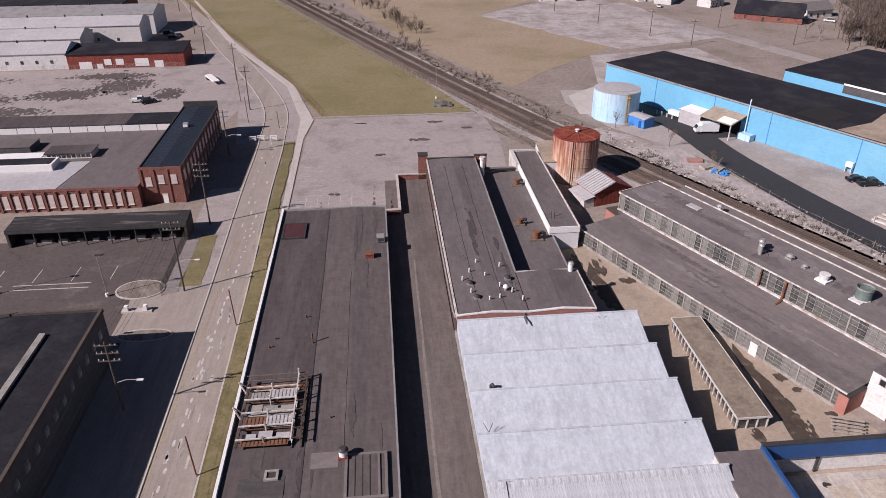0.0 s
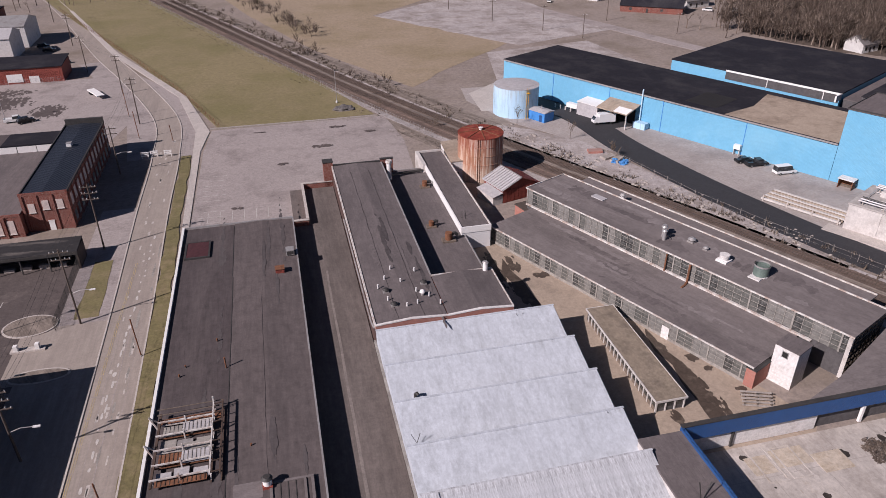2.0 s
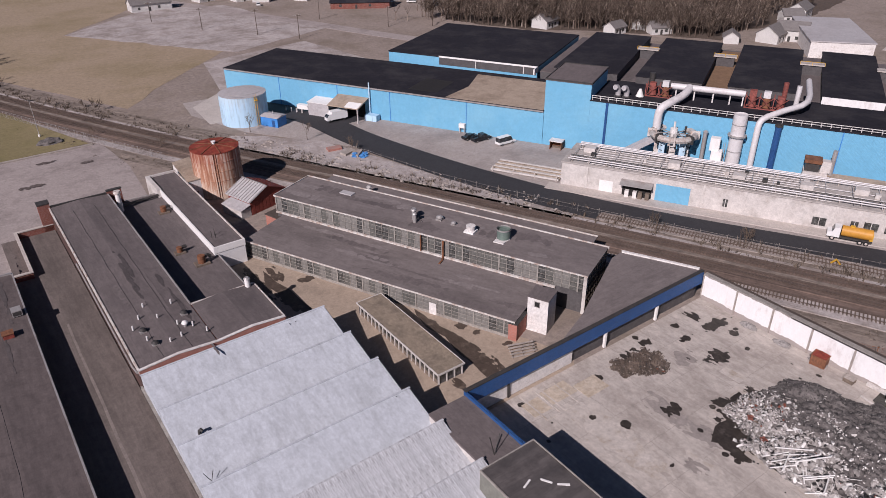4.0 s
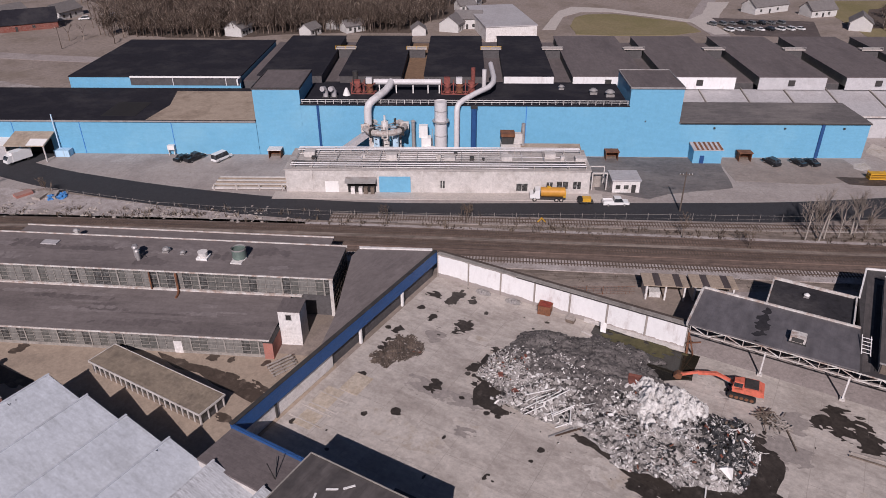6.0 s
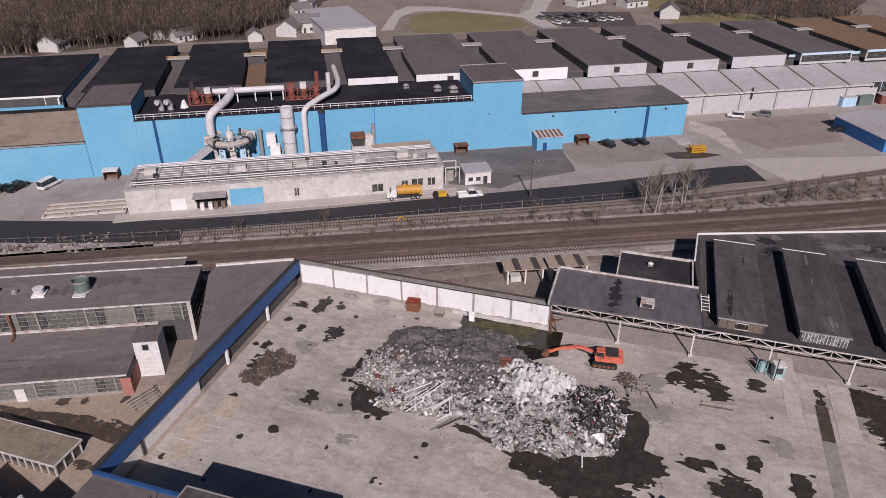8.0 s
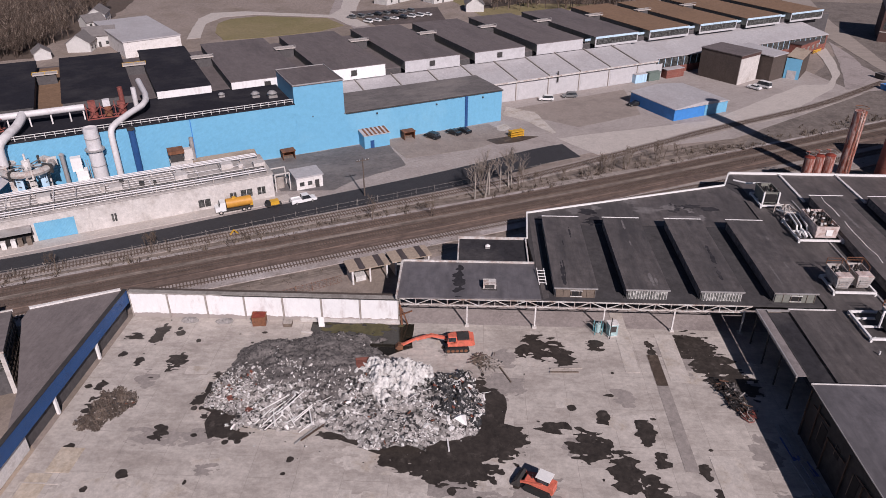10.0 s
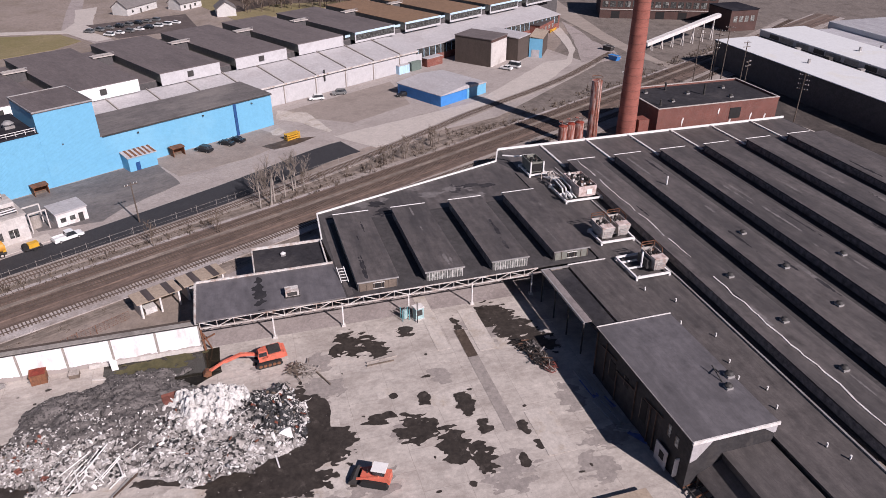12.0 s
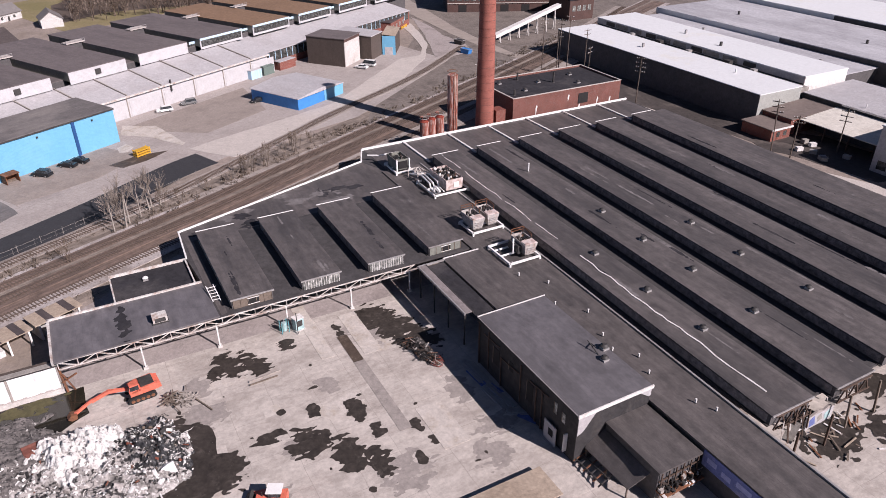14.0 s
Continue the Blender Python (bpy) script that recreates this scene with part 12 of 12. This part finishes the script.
for x in (-2.2, 2.3):
    for s in (-1, 1):
        part("wheel", Geo().cyl(0, 0, -0.14, 0.14, 0.42, n=10), M["rubber"], t, at=pose(x, s * 0.98, 0.36, 90))
t = thing("flat_trailer", at(SITE, -58.2, 251.5, 0.1, -62), "long white flat trailer parked by the lot", "trailer")
part("deck", Geo().box(-5, -1.2, 1.0, 5, 1.2, 1.3), M["white_clean"], t)
for x in (-3.6, -2.4):
    part("wheel", Geo().cyl(0, 0, -1.1, 1.1, 0.45, n=10), M["rubber"], t, at=pose(x, 0, 0.4, 90))
for x, y in ((-33.3, 189.6), (-29.8, 189.2), (-35.5, 189)):
    t = thing("barricade", at(SITE, x, y, 0.05), "white wooden road barricade across the street", "barricade", "barricades")
    for z in (0.5, 0.95, 1.4):
        part("board", Geo().box(-1.0, -0.04, z, 1.0, 0.04, z + 0.28), M["white_clean"], t)
    part("leg", Geo().bar((-0.8, -0.4, 0), (-0.8, 0.1, 1.7), 0.1), M["white"], t)
    part("leg", Geo().bar((0.8, -0.4, 0), (0.8, 0.1, 1.7), 0.1), M["white"], t)
t = thing("gate_blocks", at(SITE, -45.8, 106.0, 0.05), "low concrete island with two white blocks", "island")
part("island", Geo().box(-0.6, 0, 0, 4.6, 1.2, 0.25), M["walk"], t)
part("block", Geo().box(0, 0.2, 0.25, 0.6, 0.9, 1.2), M["white_clean"], t)
part("block", Geo().box(3.2, 0.2, 0.25, 3.8, 0.9, 1.2), M["white_clean"], t)
for u, v, a, b in ((-45.2, 113.6, 4.4, 3.3), (-40.5, 99.0, 4.5, 1.8)):
    t = thing("traffic_island", at(SITE, u, v), "kerbed island of dead brown grass by the drive", "island", "traffic islands")
    ring = [(math.cos(q), math.sin(q)) for q in np.linspace(0, 6.283, 24)[:-1]]
    part("kerb", Geo().prism([(a * c, b * d) for c, d in ring], 0, 0.2), M["walk"], t)
    part("bed", Geo().prism([((a - 0.3) * c, (b - 0.3) * d) for c, d in ring], 0.1, 0.23), M["weeds"], t)
ln = Geo()
for y in (115.4, 117.0):
    for x0, x1 in ((-110, -71), (-69, -55)):
        ln.box(x0, y, 0.03, x1, y + 0.25, 0.05)
for k in range(9):
    ln.box(-108 + k * 7, 118, 0.03, -107.85 + k * 7, 123, 0.048)
solo("lot_line", ln, M["paint_line"], SITE, "faded white lines on the dark lot", "lot marking", kind="structure")
ln = Geo()
for k in range(12):
    ln.box(-20, 140 + k * 2.9, 0.03, -14.5, 140.12 + k * 2.9, 0.047)
for k in range(8):
    ln.box(-18 + k * 2.6, 146, 0.03, -17.88 + k * 2.6, 151, 0.047)
solo("lot_line", ln, M["paint_line"], SITE, "faded parking bay lines", "lot marking", kind="structure")
solo("soil_heap", Geo().blob(0, 0, 0.05, 3.4, 2.2, 1.3, 5, 0.3, 18, 6), M["rubble_dark"], at(SITE, 19.7, 216.5), "small dark heap of soil on the lawn", "heap")
for k, (u, v, a, b) in enumerate(((10.5, 186.4, 2.6, 1.0), (-0.7, 175.8, 1.2, 0.8), (-11.6, 151.9, 1.2, 0.6), (16, 201, 2.2, 0.8), (24.5, 195, 1.6, 0.7), (-6, 201.5, 1.8, 0.3))):
    puddle(u, v, a, b, 140 + k, "lot_stain").data.materials[0] = M["lot_dark"]
# stripes of repair on the road
rp = Geo()
for k in range(70):
    y = rr.uniform(40, 200)
    x = -28.8 - max(0, (y - 112)) * 0.02 + rr.choice((-0.3, 1.2, -1.6)) + rr.uniform(-0.2, 0.2)
    rp.box(x, y, 0.0, x + rr.uniform(0.12, 0.5), y + rr.uniform(0.4, 2.4), 0.046)
solo("road_patch", rp, M["walk"], SITE, "pale patches and worn marks on the street", "road patch", kind="stuff")
cr = Geo()
for k in range(9):
    y = 34 + k * 19.3
    cr.box(-31.9 - max(0, y - 100) * 0.018, y, 0.0, -25.4 - max(0, y - 100) * 0.03, y + 0.05, 0.047)
cr.box(-28.7, 0, 0, -28.58, 110, 0.047)
cr.box(-30.3, 0, 0, -30.24, 110, 0.046)
cr.box(-27.0, 0, 0, -26.95, 110, 0.046)
solo("road_joint", cr, M["lot"], SITE, "dark cross joints in the concrete street", "road joint", kind="stuff")

# bits along the stony bank
for k, (x, y) in enumerate(((69.0, 161.4), (67.4, 163.2), (70.0, 162.4))):
    t = solo("folded_tarp", Geo().blob(0, 0, 0, 1.1, 0.9, 0.8, 40 + k, 0.7, 14, 5), M["tarp"], pose(x, y, 0.05, 0, 0, 30 * k), "crumpled blue plastic heap on the bank", "heap", "blue plastic heaps")
for k, (x, y) in enumerate(((64.5, 170.5), (66.5, 166.0), (68.2, 164.0))):
    solo("stone_slab", Geo().prism(ragged([(-2, -1), (2, -1.2), (2.2, 1), (-1.8, 1.2)], 1, 0.3, k), 0, 0.6), M["brick_pink" if k == 0 else "stone"], pose(x, y, 0.05, 0, 0, 25 * k), "broken slab lying on the bank", "slab", "broken slabs")
g = Geo()
rg = random.Random(31)
for _ in range(260):
    f = rg.uniform(0, 1)
    x, y = 44 + 46 * f + rg.uniform(-4, 4), 192 - 78 * f + rg.uniform(-5, 5)
    s = rg.uniform(0.15, 0.6)
    g.blob(x, y, 0.0, s, s * rg.uniform(0.6, 1.2), s * 0.6, rg.uniform(0, 50), 0.5, 6, 2)
solo("bank_stones", g, M["stone"], WORLD, "scattered stones along the bank", "stones", kind="stuff")
solo("debris_spot", Geo().blob(0, 0, 0, 2.4, 1.6, 0.6, 8, 0.5, 14, 5), M["rubble_mix"], at(SITE, -86.5, 239.0, 0.03), "low heap of branches and rubble on the lot", "heap")

# worn paint and patching on the street
ln = Geo()
for d in (-0.14, 0.14):
    for k in range(14):
        v = 62 + k * 5.0
        u = -31.55 + (v - 78) * 0.021 + d
        ln.box(u - 0.05, v, 0.03, u + 0.05, v + 4.7, 0.055)
solo("street_line", ln, M["faded_yellow"], SITE, "faded double yellow line along the street", "street marking", kind="structure")
rst = random.Random(73)
for k in range(30):
    v = 66 + k * 2.6 + rst.uniform(-0.8, 0.8)
    puddle(-29.7 + (v - 78) * 0.021 + rst.uniform(-0.25, 0.25), v, rst.uniform(0.12, 0.26), rst.uniform(0.3, 0.9), 800 + k, "street_patch", "street_patch", 0.052 + 0.0004 * k, "pale broken patch in the street's concrete")
for k in range(10):
    v = 64 + k * 8.0
    puddle(-28.6 + (v - 78) * 0.021 + rst.uniform(-0.5, 1.2), v, rst.uniform(0.1, 0.2), rst.uniform(2.0, 4.0), 840 + k, "street_crack", "grimy", 0.051 + 0.0004 * k, "dark tarred crack along the street")
